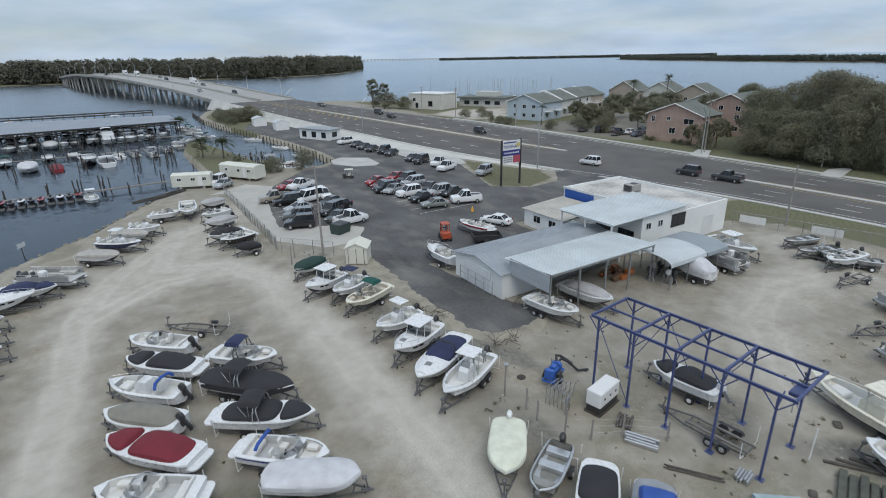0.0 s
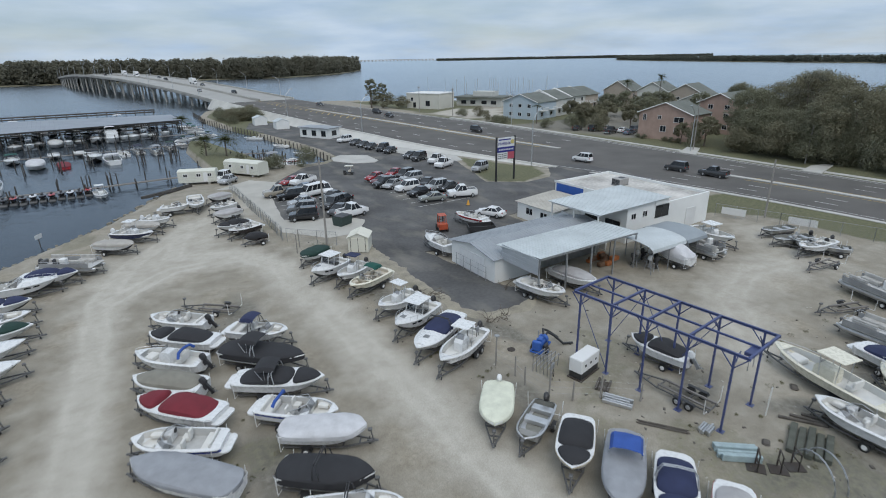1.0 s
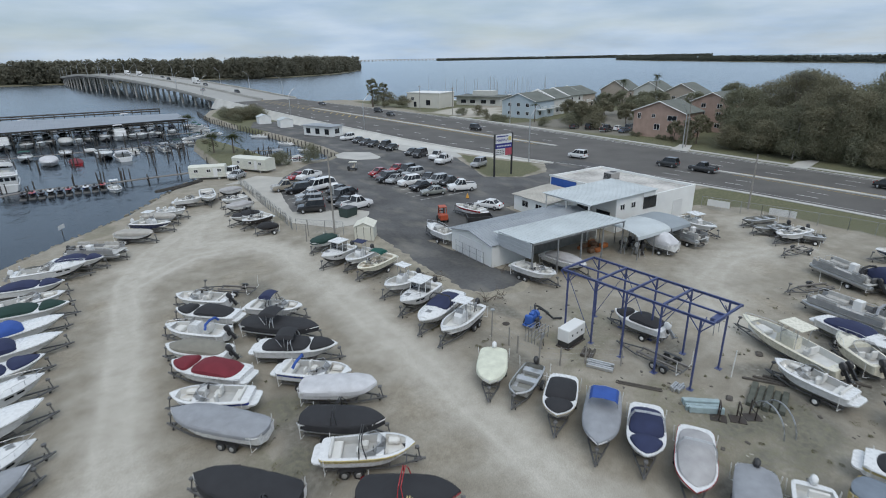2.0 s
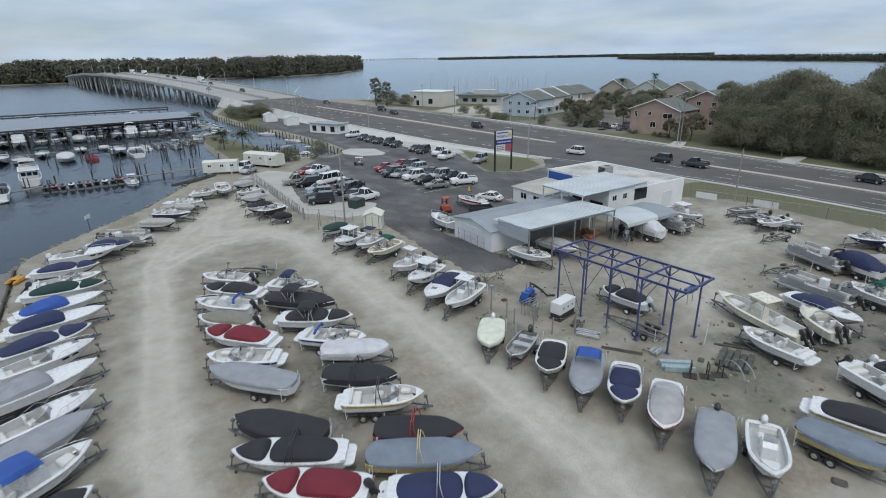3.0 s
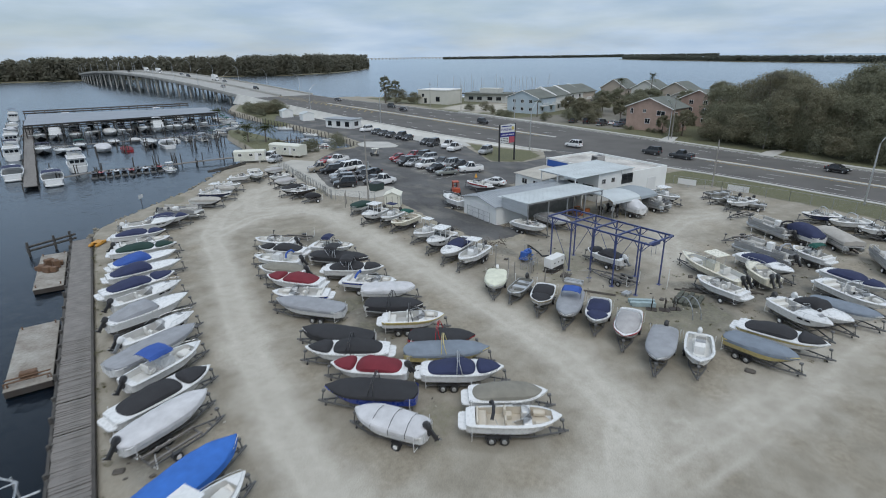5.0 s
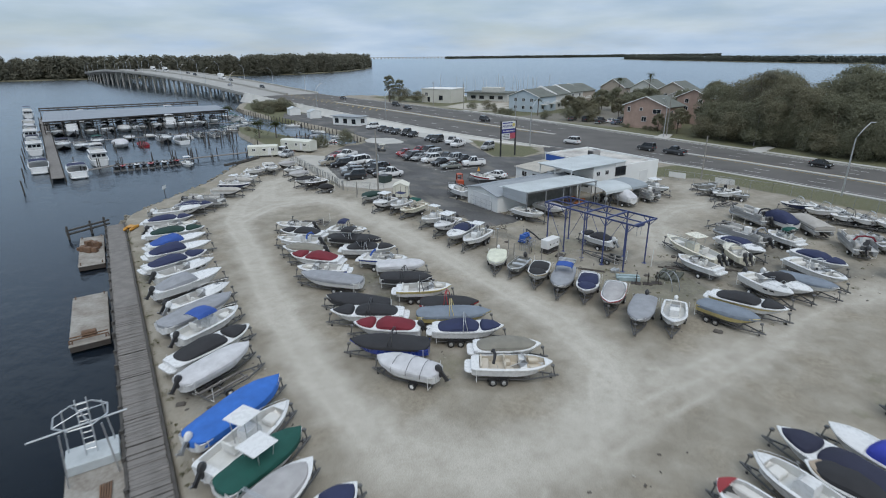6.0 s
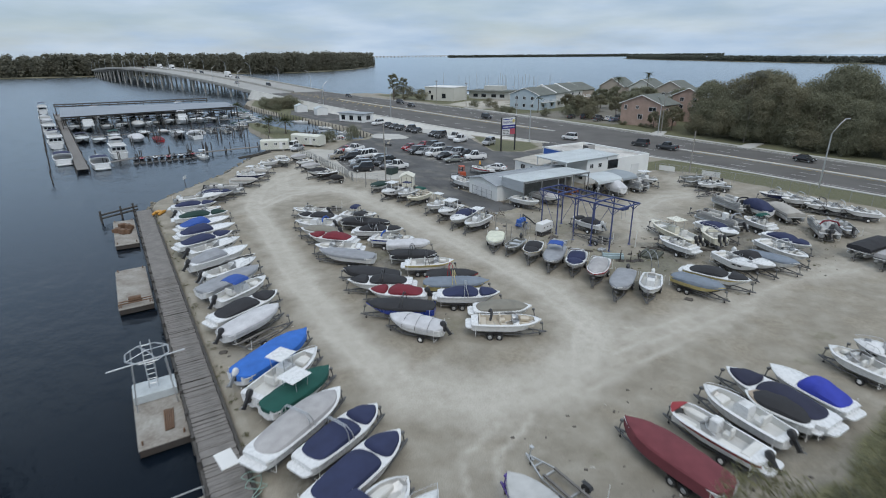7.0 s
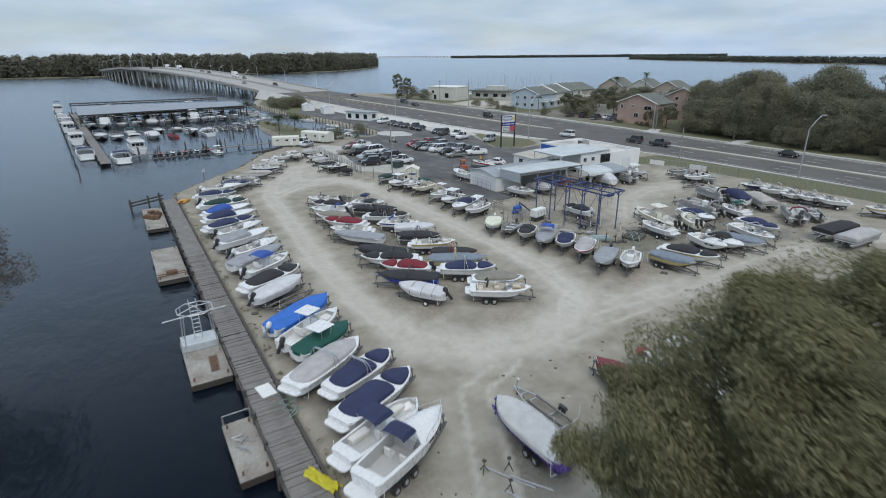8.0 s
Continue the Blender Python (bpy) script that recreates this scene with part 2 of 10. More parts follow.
xs = np.concatenate([np.arange(-120, -30, 10), np.arange(-30, -22, 1.0), np.arange(-22, 42, 0.5), np.arange(42, 90, 1.0), np.arange(90, 350, 6)])
ys = np.concatenate([np.arange(-200, -60, 8), np.arange(-60, -30, 1.0), np.arange(-30, 80, 0.5), np.arange(80, 130, 1.0), np.arange(130, 310, 3)])
X, Y = np.meshgrid(xs, ys)
LD = signed(X, Y, LAND)
Zg = np.where(LD > 0.6, 0.0, np.clip((LD - 0.6) * 1.6, -3.2, 0.0))
rough = np.array([[noise.fractal(Vector((x * 0.3, y * 0.3, 0)), 1.0, 2.0, 3) for x in xs] for y in ys])
wide = np.array([[noise.fractal(Vector((x * 0.06, y * 0.06, 9)), 1.0, 2.0, 4) for x in xs] for y in ys])
Zg += np.where(LD > 2, wide * 0.05, 0)
# worn driving lanes: centre line, half width, whiteness
LANES = [
    ([(23, 94), (12, 84), (4.4, 78), (-3.5, 66), (-6.9, 56), (-7.9, 40.8), (-9.3, 28), (-9.9, 16.6), (-10.2, 6), (-9, -2), (-5, -6.5)], 1.55, 1.0),
    ([(4.4, 79), (1, 66), (8.2, 62.5), (11, 55), (11.3, 43.4), (11.8, 29), (12, 17.7), (11.8, 6.5), (9.5, -2), (4, -6.5)], 1.95, 1.0),
    ([(-7, 55), (0.3, 61.5), (8, 61), (12, 54)], 2.0, 0.85),
    ([(-9, -2), (-5, -6), (0.8, -7), (6, -5), (9.5, -3)], 2.4, 1.0),
]
LANES += [
    ([(6, -5), (13, -6), (20, -6.6), (34, -5.2), (60, -12)], 1.9, 0.72),
    ([(-3, -6.5), (-7.4, -8), (-11.5, -12.8), (-14.9, -19), (-19, -27)], 1.6, 0.3),
    ([(-4, 62), (2, 70), (10, 80), (14, 86)], 4.6, 0.8),
    ([(36, 13), (45, 21), (53, 23.5), (63, 21), (68, 30)], 2.6, 0.72),
]
lane = np.minimum.reduce([near_line(X, Y, ln) for ln, _, _ in LANES])
bare = np.maximum.reduce([0.84 * k * np.clip(1.4 - near_line(X, Y, ln) / (hw * 1.3) + 0.3 * rough + 0.15 * wide, 0, 1) for ln, hw, k in LANES])
RUTS = [[(-9.7, -9.8), (-12.2, -14.7), (-14.3, -18.9), (-18, -27)], [(-8.0, -10.9), (-10.4, -15.9), (-12.5, -20.2), (-16, -28.5)], [(-2, -6), (-6, -8.6), (-9.7, -9.8)], [(-1, -7.6), (-5, -9.9), (-8.0, -10.9)],
        [(10.6, -3), (16, -7.4), (26, -8.2)], [(2, -9), (10, -8.6), (20, -8.8)]]
def beside(ln, d):
    """A line shifted sideways."""
    out = []
    for i, (x, y) in enumerate(ln):
        a, b = ln[max(0, i - 1)], ln[min(len(ln) - 1, i + 1)]
        q = math.hypot(b[0] - a[0], b[1] - a[1])
        out.append((x - (b[1] - a[1]) / q * d, y + (b[0] - a[0]) / q * d))
    return out


for ln, hw, k in LANES[:5] + LANES[7:]:
    for d in (-1.0, 0.75):
        bare = np.maximum(bare, min(1, k * 1.15) * np.clip(1.35 - near_line(X, Y, beside(ln, d)) / 0.55 + 0.45 * rough, 0, 1))
for ln in RUTS:
    bare = np.maximum(bare, 0.8 * np.clip(1.3 - near_line(X, Y, ln) / 0.3, 0, 1))
# darker ground between the rows and under the frame
DARK_GROUND = [((-17.2, -6), 15, 2.6, 1.52), ((-17.2, 26), 30, 2.3, 1.56), ((27, 5.8), 6.5, 1.6, -0.15), ((44, 4.6), 9, 1.5, -0.1), ((22.5, 3.8), 4, 1.2, 0.1), ((17.6, 36), 26, 1.8, 1.6), ((-9.5, -18), 4, 3, 0.3), ((5, -19), 12, 2.2, 0.0), ((26.5, 6.0), 3.6, 1.8, -0.55), ((33, 8.5), 4.5, 1.2, -0.6), ((19.5, 3.5), 2.6, 1.1, -0.5), ((29, 14), 4.0, 1.6, 0.2), ((0.5, 20), 9.0, 2.0, 1.45), ((4, 40), 10, 2.2, 1.5), ((-15.5, 20), 14, 1.4, 1.45), ((44, 6), 7, 1.6, -0.5), ((43, -1), 9, 3.0, -0.5), ((22, 30), 9, 1.2, 1.9), ((6, -25), 16, 4.5, 0.0), ((37.5, 3.9), 15, 1.8, 0.02), ((27.5, 3.2), 5, 2.2, 0.1)]
dark_ground = np.zeros_like(X)
for (cx, cy), a, b, t in DARK_GROUND:
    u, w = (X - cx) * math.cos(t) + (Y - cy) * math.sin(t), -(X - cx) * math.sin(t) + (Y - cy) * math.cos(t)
    dark_ground = np.maximum(dark_ground, np.clip(1.35 - np.hypot(u / a, w / b) + 0.5 * rough, 0, 1))
dark_ground *= 0.85 * np.clip(1.1 - bare, 0, 1)
GRASS = [[(-20.5, -31), (-15, -28.4), (-9, -27.6), (-3, -26.6), (1, -23.8), (4.5, -22.6), (9, -22.9), (14, -21.8), (20, -21.6), (27, -22.8), (34, -22), (52, -30), (74, -34), (74, -90), (-20.5, -90)], [(75.5, 34), (78, -70), (86, -70), (86, 44), (76, 46), (70, 40)], [(71, 75), (74, 82), (71, 89), (68, 100), (66, 97), (57.5, 76), (63, 71.5)],
         [(112.5, -200), (345, -200), (300, 90), (235, 175), (130, 180), (118, 150), (113.5, 110)], [(16.5, 120), (16.5, 160), (19, 176), (24, 172), (27, 140), (29, 120), (22, 113)],
         [(112, 150), (118, 280), (150, 260), (172, 235)], [(38, 180), (37, 250), (46, 280), (52, 270), (56, 200), (50, 172)]]
grass = np.maximum.reduce([np.clip(signed(X, Y, g) / 1.2 + 0.5 + 0.5 * rough, 0, 1) for g in GRASS])
weeds = np.clip((wide + 0.5 * rough - 0.2) * 1.8, 0, 0.4) * np.clip((lane - 4) / 4, 0, 1)
grass = np.maximum(grass, weeds * (X < 78) * (X > -21))
sandy = 0.8 * np.clip(signed(X, Y, [(115, 172), (122, 164), (138, 168), (152, 192), (138, 206), (120, 198)]) / 2 + 0.5, 0, 1)
yard = np.clip(signed(X, Y, [(118, 142), (121, 96), (150, 92), (186, 120), (180, 150), (140, 140)]) / 3 + 0.5, 0, 1)
grass *= (1 - 0.85 * yard) * (1 - sandy)
dark_ground = np.maximum(dark_ground, yard)
bare = np.maximum(bare, sandy)


def ground_material():
    m = bpy.data.materials.new("limestone yard")
    m.use_nodes = True
    n, l = m.node_tree.nodes, m.node_tree.links
    b = n["Principled BSDF"]
    co = n.new("ShaderNodeTexCoord")

    def tex(scale, detail=6.0):
        t = n.new("ShaderNodeTexNoise")
        t.inputs["Scale"].default_value, t.inputs["Detail"].default_value = scale, detail
        l.new(co.outputs["Object"], t.inputs["Vector"])
        return t

    def ramp(src, a, c, p0=0.35, p1=0.65):
        r = n.new("ShaderNodeValToRGB")
        r.color_ramp.elements[0].position, r.color_ramp.elements[1].position = p0, p1
        r.color_ramp.elements[0].color, r.color_ramp.elements[1].color = (*a, 1), (*c, 1)
        l.new(src, r.inputs["Fac"])
        return r

    def mix(f, a, c):
        x = n.new("ShaderNodeMix")
        x.data_type = "RGBA"
        l.new(f, x.inputs["Factor"])
        l.new(a, x.inputs["A"])
        l.new(c, x.inputs["B"])
        return x.outputs["Result"]

    def field(name):
        a = n.new("ShaderNodeAttribute")
        a.attribute_name = name
        return a.outputs["Fac"]

    def edge(src, t, k, soft=0.25):
        x = n.new("ShaderNodeMath")
        x.operation = "MULTIPLY_ADD"
        x.inputs[1].default_value = k
        l.new(t.outputs["Fac"], x.inputs[0])
        l.new(src, x.inputs[2])
        y = n.new("ShaderNodeMapRange")
        y.inputs["From Min"].default_value, y.inputs["From Max"].default_value = 0.5 - soft + k * 0.5, 0.5 + soft + k * 0.5
        l.new(x.outputs[0], y.inputs["Value"])
        return y.outputs["Result"]

    mid, small, grit, fleck = tex(0.45, 8), tex(2.6, 9), tex(14, 8), tex(1.3, 12)
    patch = tex(0.16, 4)
    soil = ramp(mid.outputs["Fac"], (0.238, 0.214, 0.172), (0.305, 0.28, 0.232))
    tan = ramp(small.outputs["Fac"], (0.237, 0.205, 0.155), (0.32, 0.284, 0.224))
    lime = ramp(patch.outputs["Fac"], (0.405, 0.378, 0.326), (0.485, 0.458, 0.405), 0.2, 0.8)
    dark_soil = ramp(small.outputs["Fac"], (0.14, 0.13, 0.108), (0.21, 0.197, 0.166))
    green = ramp(small.outputs["Fac"], (0.085, 0.09, 0.045), (0.15, 0.145, 0.08))
    warm = ramp(patch.outputs["Fac"], (0, 0, 0), (0.75, 0.75, 0.75), 0.5, 0.68)
    c = mix(warm.outputs["Color"], soil.outputs["Color"], tan.outputs["Color"])
    c = mix(edge(field("dark_ground"), small, 0.5), c, dark_soil.outputs["Color"])
    c = mix(edge(field("bare"), mid, 0.6, 0.5), c, lime.outputs["Color"])
    c = mix(edge(field("grass"), small, 0.7), c, green.outputs["Color"])
    spots = ramp(fleck.outputs["Fac"], (0.94, 0.935, 0.925), (1.03, 1.03, 1.03), 0.34, 0.62)
    both = n.new("ShaderNodeMix")
    both.data_type, both.blend_type = "RGBA", "MULTIPLY"
    both.inputs["Factor"].default_value = 1.0
    g = ramp(grit.outputs["Fac"], (0.84, 0.84, 0.84), (1.12, 1.12, 1.12), 0.3, 0.7)
    l.new(c, both.inputs["A"])
    l.new(spots.outputs["Color"], both.inputs["B"])
    c = both.outputs["Result"]
    mul = n.new("ShaderNodeMix")
    mul.data_type, mul.blend_type = "RGBA", "MULTIPLY"
    mul.inputs["Factor"].default_value = 1.0
    l.new(c, mul.inputs["A"])
    l.new(g.outputs["Color"], mul.inputs["B"])
    l.new(mul.outputs["Result"], b.inputs["Base Color"])
    bp = n.new("ShaderNodeBump")
    bp.inputs["Strength"].default_value, bp.inputs["Distance"].default_value = 0.5, 0.06
    l.new(small.outputs["Fac"], bp.inputs["Height"])
    l.new(bp.outputs["Normal"], b.inputs["Normal"])
    b.inputs["Roughness"].default_value = 0.95
    return m


GROUND = ground_material()
tagged(part("ground", grid_mesh("ground", xs, ys, Zg, [GROUND], {"bare": bare, "grass": grass, "dark_ground": dark_ground}), None),
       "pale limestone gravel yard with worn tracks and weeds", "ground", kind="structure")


def water_material():
    m = bpy.data.materials.new("river water")
    m.use_nodes = True
    n, l = m.node_tree.nodes, m.node_tree.links
    b = n["Principled BSDF"]
    b.inputs["Base Color"].default_value = (0.0045, 0.008, 0.0135, 1)
    b.inputs["Roughness"].default_value = 0.6
    b.inputs["Specular IOR Level"].default_value = 0.0
    gloss = n.new("ShaderNodeBsdfGlossy")
    gloss.inputs["Roughness"].default_value = 0.2
    gloss.inputs["Color"].default_value = (0.88, 0.945, 1.0, 1)
    # wind-ruffled water mirrors more of the sky at low angles
    lw = n.new("ShaderNodeLayerWeight")
    pw = n.new("ShaderNodeMath")
    pw.operation = "POWER"
    pw.inputs[1].default_value = 4.15
    l.new(lw.outputs["Facing"], pw.inputs[0])
    sh = n.new("ShaderNodeMixShader")
    cap = n.new("ShaderNodeMath")
    cap.operation = "MULTIPLY"
    cap.inputs[1].default_value = 0.84
    l.new(pw.outputs[0], cap.inputs[0])
    l.new(cap.outputs[0], sh.inputs["Fac"])
    l.new(b.outputs["BSDF"], sh.inputs[1])
    l.new(gloss.outputs["BSDF"], sh.inputs[2])
    l.new(sh.outputs[0], n["Material Output"].inputs["Surface"])
    co = n.new("ShaderNodeTexCoord")
    last = None
    for scale, dist, k in ((0.3, 0.35, 0.9), (0.9, 0.14, 0.9), (2.6, 0.05, 0.7), (0.05, 0.4, 0.3)):
        mp = n.new("ShaderNodeMapping")
        mp.inputs["Scale"].default_value = (1, 0.55, 1)
        mp.inputs["Rotation"].default_value = (0, 0, 0.5)
        t = n.new("ShaderNodeTexNoise")
        t.inputs["Scale"].default_value, t.inputs["Detail"].default_value = scale, 4
        bp = n.new("ShaderNodeBump")
        bp.inputs["Strength"].default_value, bp.inputs["Distance"].default_value = k, dist
        l.new(co.outputs["Object"], mp.inputs["Vector"])
        l.new(mp.outputs["Vector"], t.inputs["Vector"])
        l.new(t.outputs["Fac"], bp.inputs["Height"])
        if last:
            l.new(last.outputs["Normal"], bp.inputs["Normal"])
        last = bp
    l.new(last.outputs["Normal"], gloss.inputs["Normal"])
    return m


g = Geo()
ring = [(4700 * math.cos(a), 4700 * math.sin(a), WATER_Z) for a in (2 * math.pi * i / 96 for i in range(96))]
g.add(ring, [tuple(range(96))])
tagged(part("water", g, water_material(), smooth=None), "dark rippled river water reflecting an overcast sky", "water", kind="structure")
g = Geo()
g.add([(x, y, -6.0) for x, y, _ in ring], [tuple(range(96))])
tagged(part("river_bed", g, surface("mud", (0.05, 0.045, 0.035), 0.9), smooth=None), "muddy river bed under the water", "ground", kind="structure")

# ---- highway, ramp and bridge ----
# stations: along, near edge, far edge, height
ROAD = [(-230, 86, 112, 0), (-60, 86, 112, 0), (40, 86, 112, 0), (60, 83, 112.5, 0), (82, 76.5, 113, 0), (107, 70, 113.5, 0), (128, 66, 113, 0.1), (160, 62, 110.5, 0.5), (200, 58.5, 104, 1.1),
        (245, 54.5, 95, 1.9), (285, 50.7, 88, 2.7), (320, 46, 82.5, 4.3), (360, 40.2, 76.5, 6.2), (420, 28.6, 65, 8.8), (477, 17.2, 53.5, 11), (558, 0.8, 37, 12.6), (642, -13.0, 23, 12.4), (740, -25, 11, 9.5), (880, -37, -1, 5)]
RY = [r[0] for r in ROAD]


def smoothed(y, k):
    return sum(lerp(y + d, RY, [r[k] for r in ROAD]) * w for d, w in ((-24, 0.1), (-12, 0.2), (0, 0.4), (12, 0.2), (24, 0.1)))


def road_at(y, f):
    """A point of the road: f from 0 at its near edge to 1 at its far edge."""
    a, b = smoothed(y, 1), smoothed(y, 2)
    return a + (b - a) * f, y, smoothed(y, 3)


ASPHALT = surface("worn asphalt", (0.098, 0.092, 0.086), 0.9, vary=0.24, scale=0.12, fine=3, bump=0.3)
LOTASPH = surface("parking asphalt", (0.082, 0.081, 0.081), 0.9, vary=0.42, scale=0.16, fine=2.5, bump=0.3)


def dusted(m, rgb, scale, lo, hi, most):
    """Lays blown sand over a material in soft drifts."""
    n, l = m.node_tree.nodes, m.node_tree.links
    b = n["Principled BSDF"]
    co, mp, t, r, mix = (n.new(k) for k in ("ShaderNodeTexCoord", "ShaderNodeMapping", "ShaderNodeTexNoise", "ShaderNodeMapRange", "ShaderNodeMixRGB"))
    mp.inputs["Scale"].default_value = (1, 0.45, 1)
    t.inputs["Scale"].default_value, t.inputs["Detail"].default_value = scale, 6.0
    r.inputs["From Min"].default_value, r.inputs["From Max"].default_value, r.inputs["To Max"].default_value = lo, hi, most
    old = b.inputs["Base Color"].links[0].from_socket
    l.new(co.outputs["Object"], mp.inputs["Vector"])
    l.new(mp.outputs["Vector"], t.inputs["Vector"])
    l.new(t.outputs["Fac"], r.inputs["Value"])
    l.new(r.outputs["Result"], mix.inputs["Fac"])
    l.new(old, mix.inputs["Color1"])
    mix.inputs["Color2"].default_value = (*rgb, 1)
    l.new(mix.outputs["Color"], b.inputs["Base Color"])
    return m


dusted(LOTASPH, (0.26, 0.24, 0.2), 0.3, 0.5, 0.74, 0.5)
LINEW = surface("road marking white", (0.5, 0.5, 0.48), 0.7, vary=0.2, scale=1, fine=9)
LINEY = surface("road marking yellow", (0.42, 0.3, 0.08), 0.7, vary=0.2, scale=1, fine=9)


def strip(y0, y1, f0, f1, dz0, dz1=None, step=6.0, thick=0.0, off=(0, 0)):
    """A ribbon along the road between two fractions of its width."""
    n = max(2, int((y1 - y0) / step) + 1)
    g = Geo()
    v = []
    for i in range(n):
        y = y0 + (y1 - y0) * i / (n - 1)
        a, b = road_at(y, f0), road_at(y, f1)
        xa, xb = a[0] + off[0], b[0] + off[1]
        za, zb = a[2] + dz0, b[2] + (dz0 if dz1 is None else dz1)
        v += [(xa, y, za), (xb, y, zb)] + ([(xb, y, zb - thick), (xa, y, za - thick)] if thick else [])
    return g.rings(v, 4 if thick else 2, closed=bool(thick))


tagged(part("road", strip(-230, 296, 0, 1, 0.05, thick=0.4), ASPHALT, smooth=None), "worn dark asphalt six-lane highway", "road", kind="structure")
tagged(part("verge_concrete", strip(-230, 70, 0, 0, 0.09, thick=0.2, off=(-1.2, -0.2)), CONC), "pale concrete kerb strip along the highway", "kerb", kind="structure")
tagged(part("kerb", strip(-230, 240, 1, 1, 0.17, thick=0.3, off=(0.0, 0.35)), CONC), "concrete kerb along the far side of the highway", "kerb", kind="structure")
tagged(part("sidewalk", strip(-230, 170, 1, 1, 0.12, thick=0.3, off=(1.9, 3.5)), CONC), "pale concrete sidewalk beside the highway", "pavement", kind="structure")
tagged(part("median", strip(-230, 52, 0.46, 0.5, 0.2, thick=0.3), CONC), "narrow raised concrete median", "median", kind="structure")
tagged(part("median_north", strip(95, 235, 0.53, 0.56, 0.2, thick=0.3), CONC), "narrow raised concrete median", "median", kind="structure")
for f in (0.03, 0.97):
    tagged(part("trim_edge_line", strip(-200, 290, f, f + 0.006, 0.062), LINEW, smooth=None), "worn white edge line on asphalt", "road marking", kind="structure")
for f, a, b in ((0.43, -200, 48), (0.53, -200, 48), (0.505, 100, 290), (0.585, 100, 290)):
    tagged(part("trim_yellow_line", strip(a, b, f, f + 0.006, 0.062), LINEY, smooth=None), "worn yellow line beside the median", "road marking", kind="structure")
g = Geo()
for f in (0.16, 0.29, 0.68, 0.83):
    for y in range(-150, 290, 12):
        if 55 < y < 95:
            continue
        s = strip(y, y + 3.2, f, f + 0.007, 0.064, step=4)
        g.add(s.v, s.f)
tagged(part("trim_lane_dashes", g, LINEW, smooth=None), "broken white lane lines on the highway", "road marking", kind="stuff")
g = Geo()
for i in range(22):
    y = 188 + i * 5.0
    a, b = road_at(y, 0.42), road_at(y + 4.0, 0.49)
    g.add([(a[0], y, a[2] + 0.066), (a[0], y + 1.3, a[2] + 0.066), (b[0], y + 5.3, b[2] + 0.066), (b[0], y + 4.0, b[2] + 0.066)], [(0, 3, 2, 1)])
tagged(part("trim_hatching", g, LINEY, smooth=None), "yellow diagonal hatching on the highway", "road marking", kind="stuff")

# retaining wall and parapet on the near side of the ramp
g = Geo()
v = []
for i in range(60):
    y = 78 + (296 - 78) * i / 59
    x, _, z = road_at(y, 0)
    top = z + 0.25 + min(1.15, (y - 78) * 0.018)
    w = 1.9 + min(1.6, (y - 78) * 0.03)
    v += [(x - w, y, -0.4), (x - 0.1, y, -0.4), (x - 0.1, y, top), (x - 0.45, y, top), (x - 0.6, y, top - 0.35), (x - w, y, 0.08)]
g.rings(v, 6)
tagged(part("retaining_wall", g, surface("pale ramp concrete", (0.5, 0.49, 0.46), 0.85, vary=0.12, scale=0.2, fine=4)), "pale concrete retaining wall with sloped shoulder along the ramp", "wall", kind="structure")

bridge = thing("bridge", pose(0, 0, 0), "long pale concrete river bridge on many pile bents", "bridge", kind="structure")
part("deck", strip(286, 900, 0, 1, 0.06, thick=0.9, step=14), surface("bridge deck concrete", (0.33, 0.325, 0.31), 0.9, vary=0.12, scale=0.05, fine=0.8), bridge, "grooved grey concrete deck", smooth=None)
for f, o in ((0, (0.0, 0.5)), (1, (-0.5, 0.0)), (0.49, (0, 0.3)), (0.52, (0, 0.3))):
    part("parapet", strip(286, 900, f, f, 1.0, thick=1.3 if f in (0, 1) else 1.0, step=14, off=o), BRIDGEC, bridge)
for i in range(25):
    y = 292 + i * 23.5
    a, b = road_at(y, 0.02), road_at(y, 0.98)
    g = Geo()
    g.box(a[0], y - 0.8, a[2] - 2.1, b[0], y + 0.8, a[2] - 0.85)
    bent = part("bent", g, BRIDGEC, bridge)
    for k in range(4):
        x = a[0] + 1.2 + (b[0] - a[0] - 2.4) * k / 3
        g = Geo()
        g.tube([(x, y, -4), (x, y, a[2] - 2.0)], 0.62, 8)
        part("column", g, BRIDGEC, bent)


def street_lamp(x, y, z, h, ang, arm=2.6, mat=None):
    o = thing("street_lamp", pose(x, y, z, 0, 0, ang), "tall grey steel street lamp with curved arm", "street lamp", "street lamps")
    g = Geo()
    g.tube([(0, 0, 0), (0, 0, h * 0.5), (0, 0, h - 2.5)], 0.15, 8, taper=0.1)
    part("pole", g, mat or ALU, o)
    g = Geo()
    g.tube([(0, 0, h - 2.55), (0.2, 0, h - 2.1), (arm * 0.6, 0, h - 0.75), (arm, 0, h + 0.05)], 0.075, 6)
    part("arm", g, mat or ALU, o)
    g = Geo()
    g.soft(arm - 0.1, -0.17, h - 0.05, arm + 0.75, 0.17, h + 0.13, 0.07)
    part("lamp_head", g, GALV, o)
    return o


for y in range(300, 860, 45):
    x, _, z = road_at(y, 0.985)
    street_lamp(x, y, z, 11, 180)
    x, _, z = road_at(y + 20, 0.015)
    street_lamp(x, y + 20, z, 11, 0)
street_lamp(82.6, 12.4, 0, 12.2, -38, 1.7)
street_lamp(74.6, 82.8, 0, 12.2, 10)
street_lamp(66.5, 153, 0, 12.0, 10)
street_lamp(60.5, 210, 0, 12.0, 10)
street_lamp(115.8, 72.0, 0, 11.0, 190)
street_lamp(116.5, 140.0, 0, 11.0, 190)

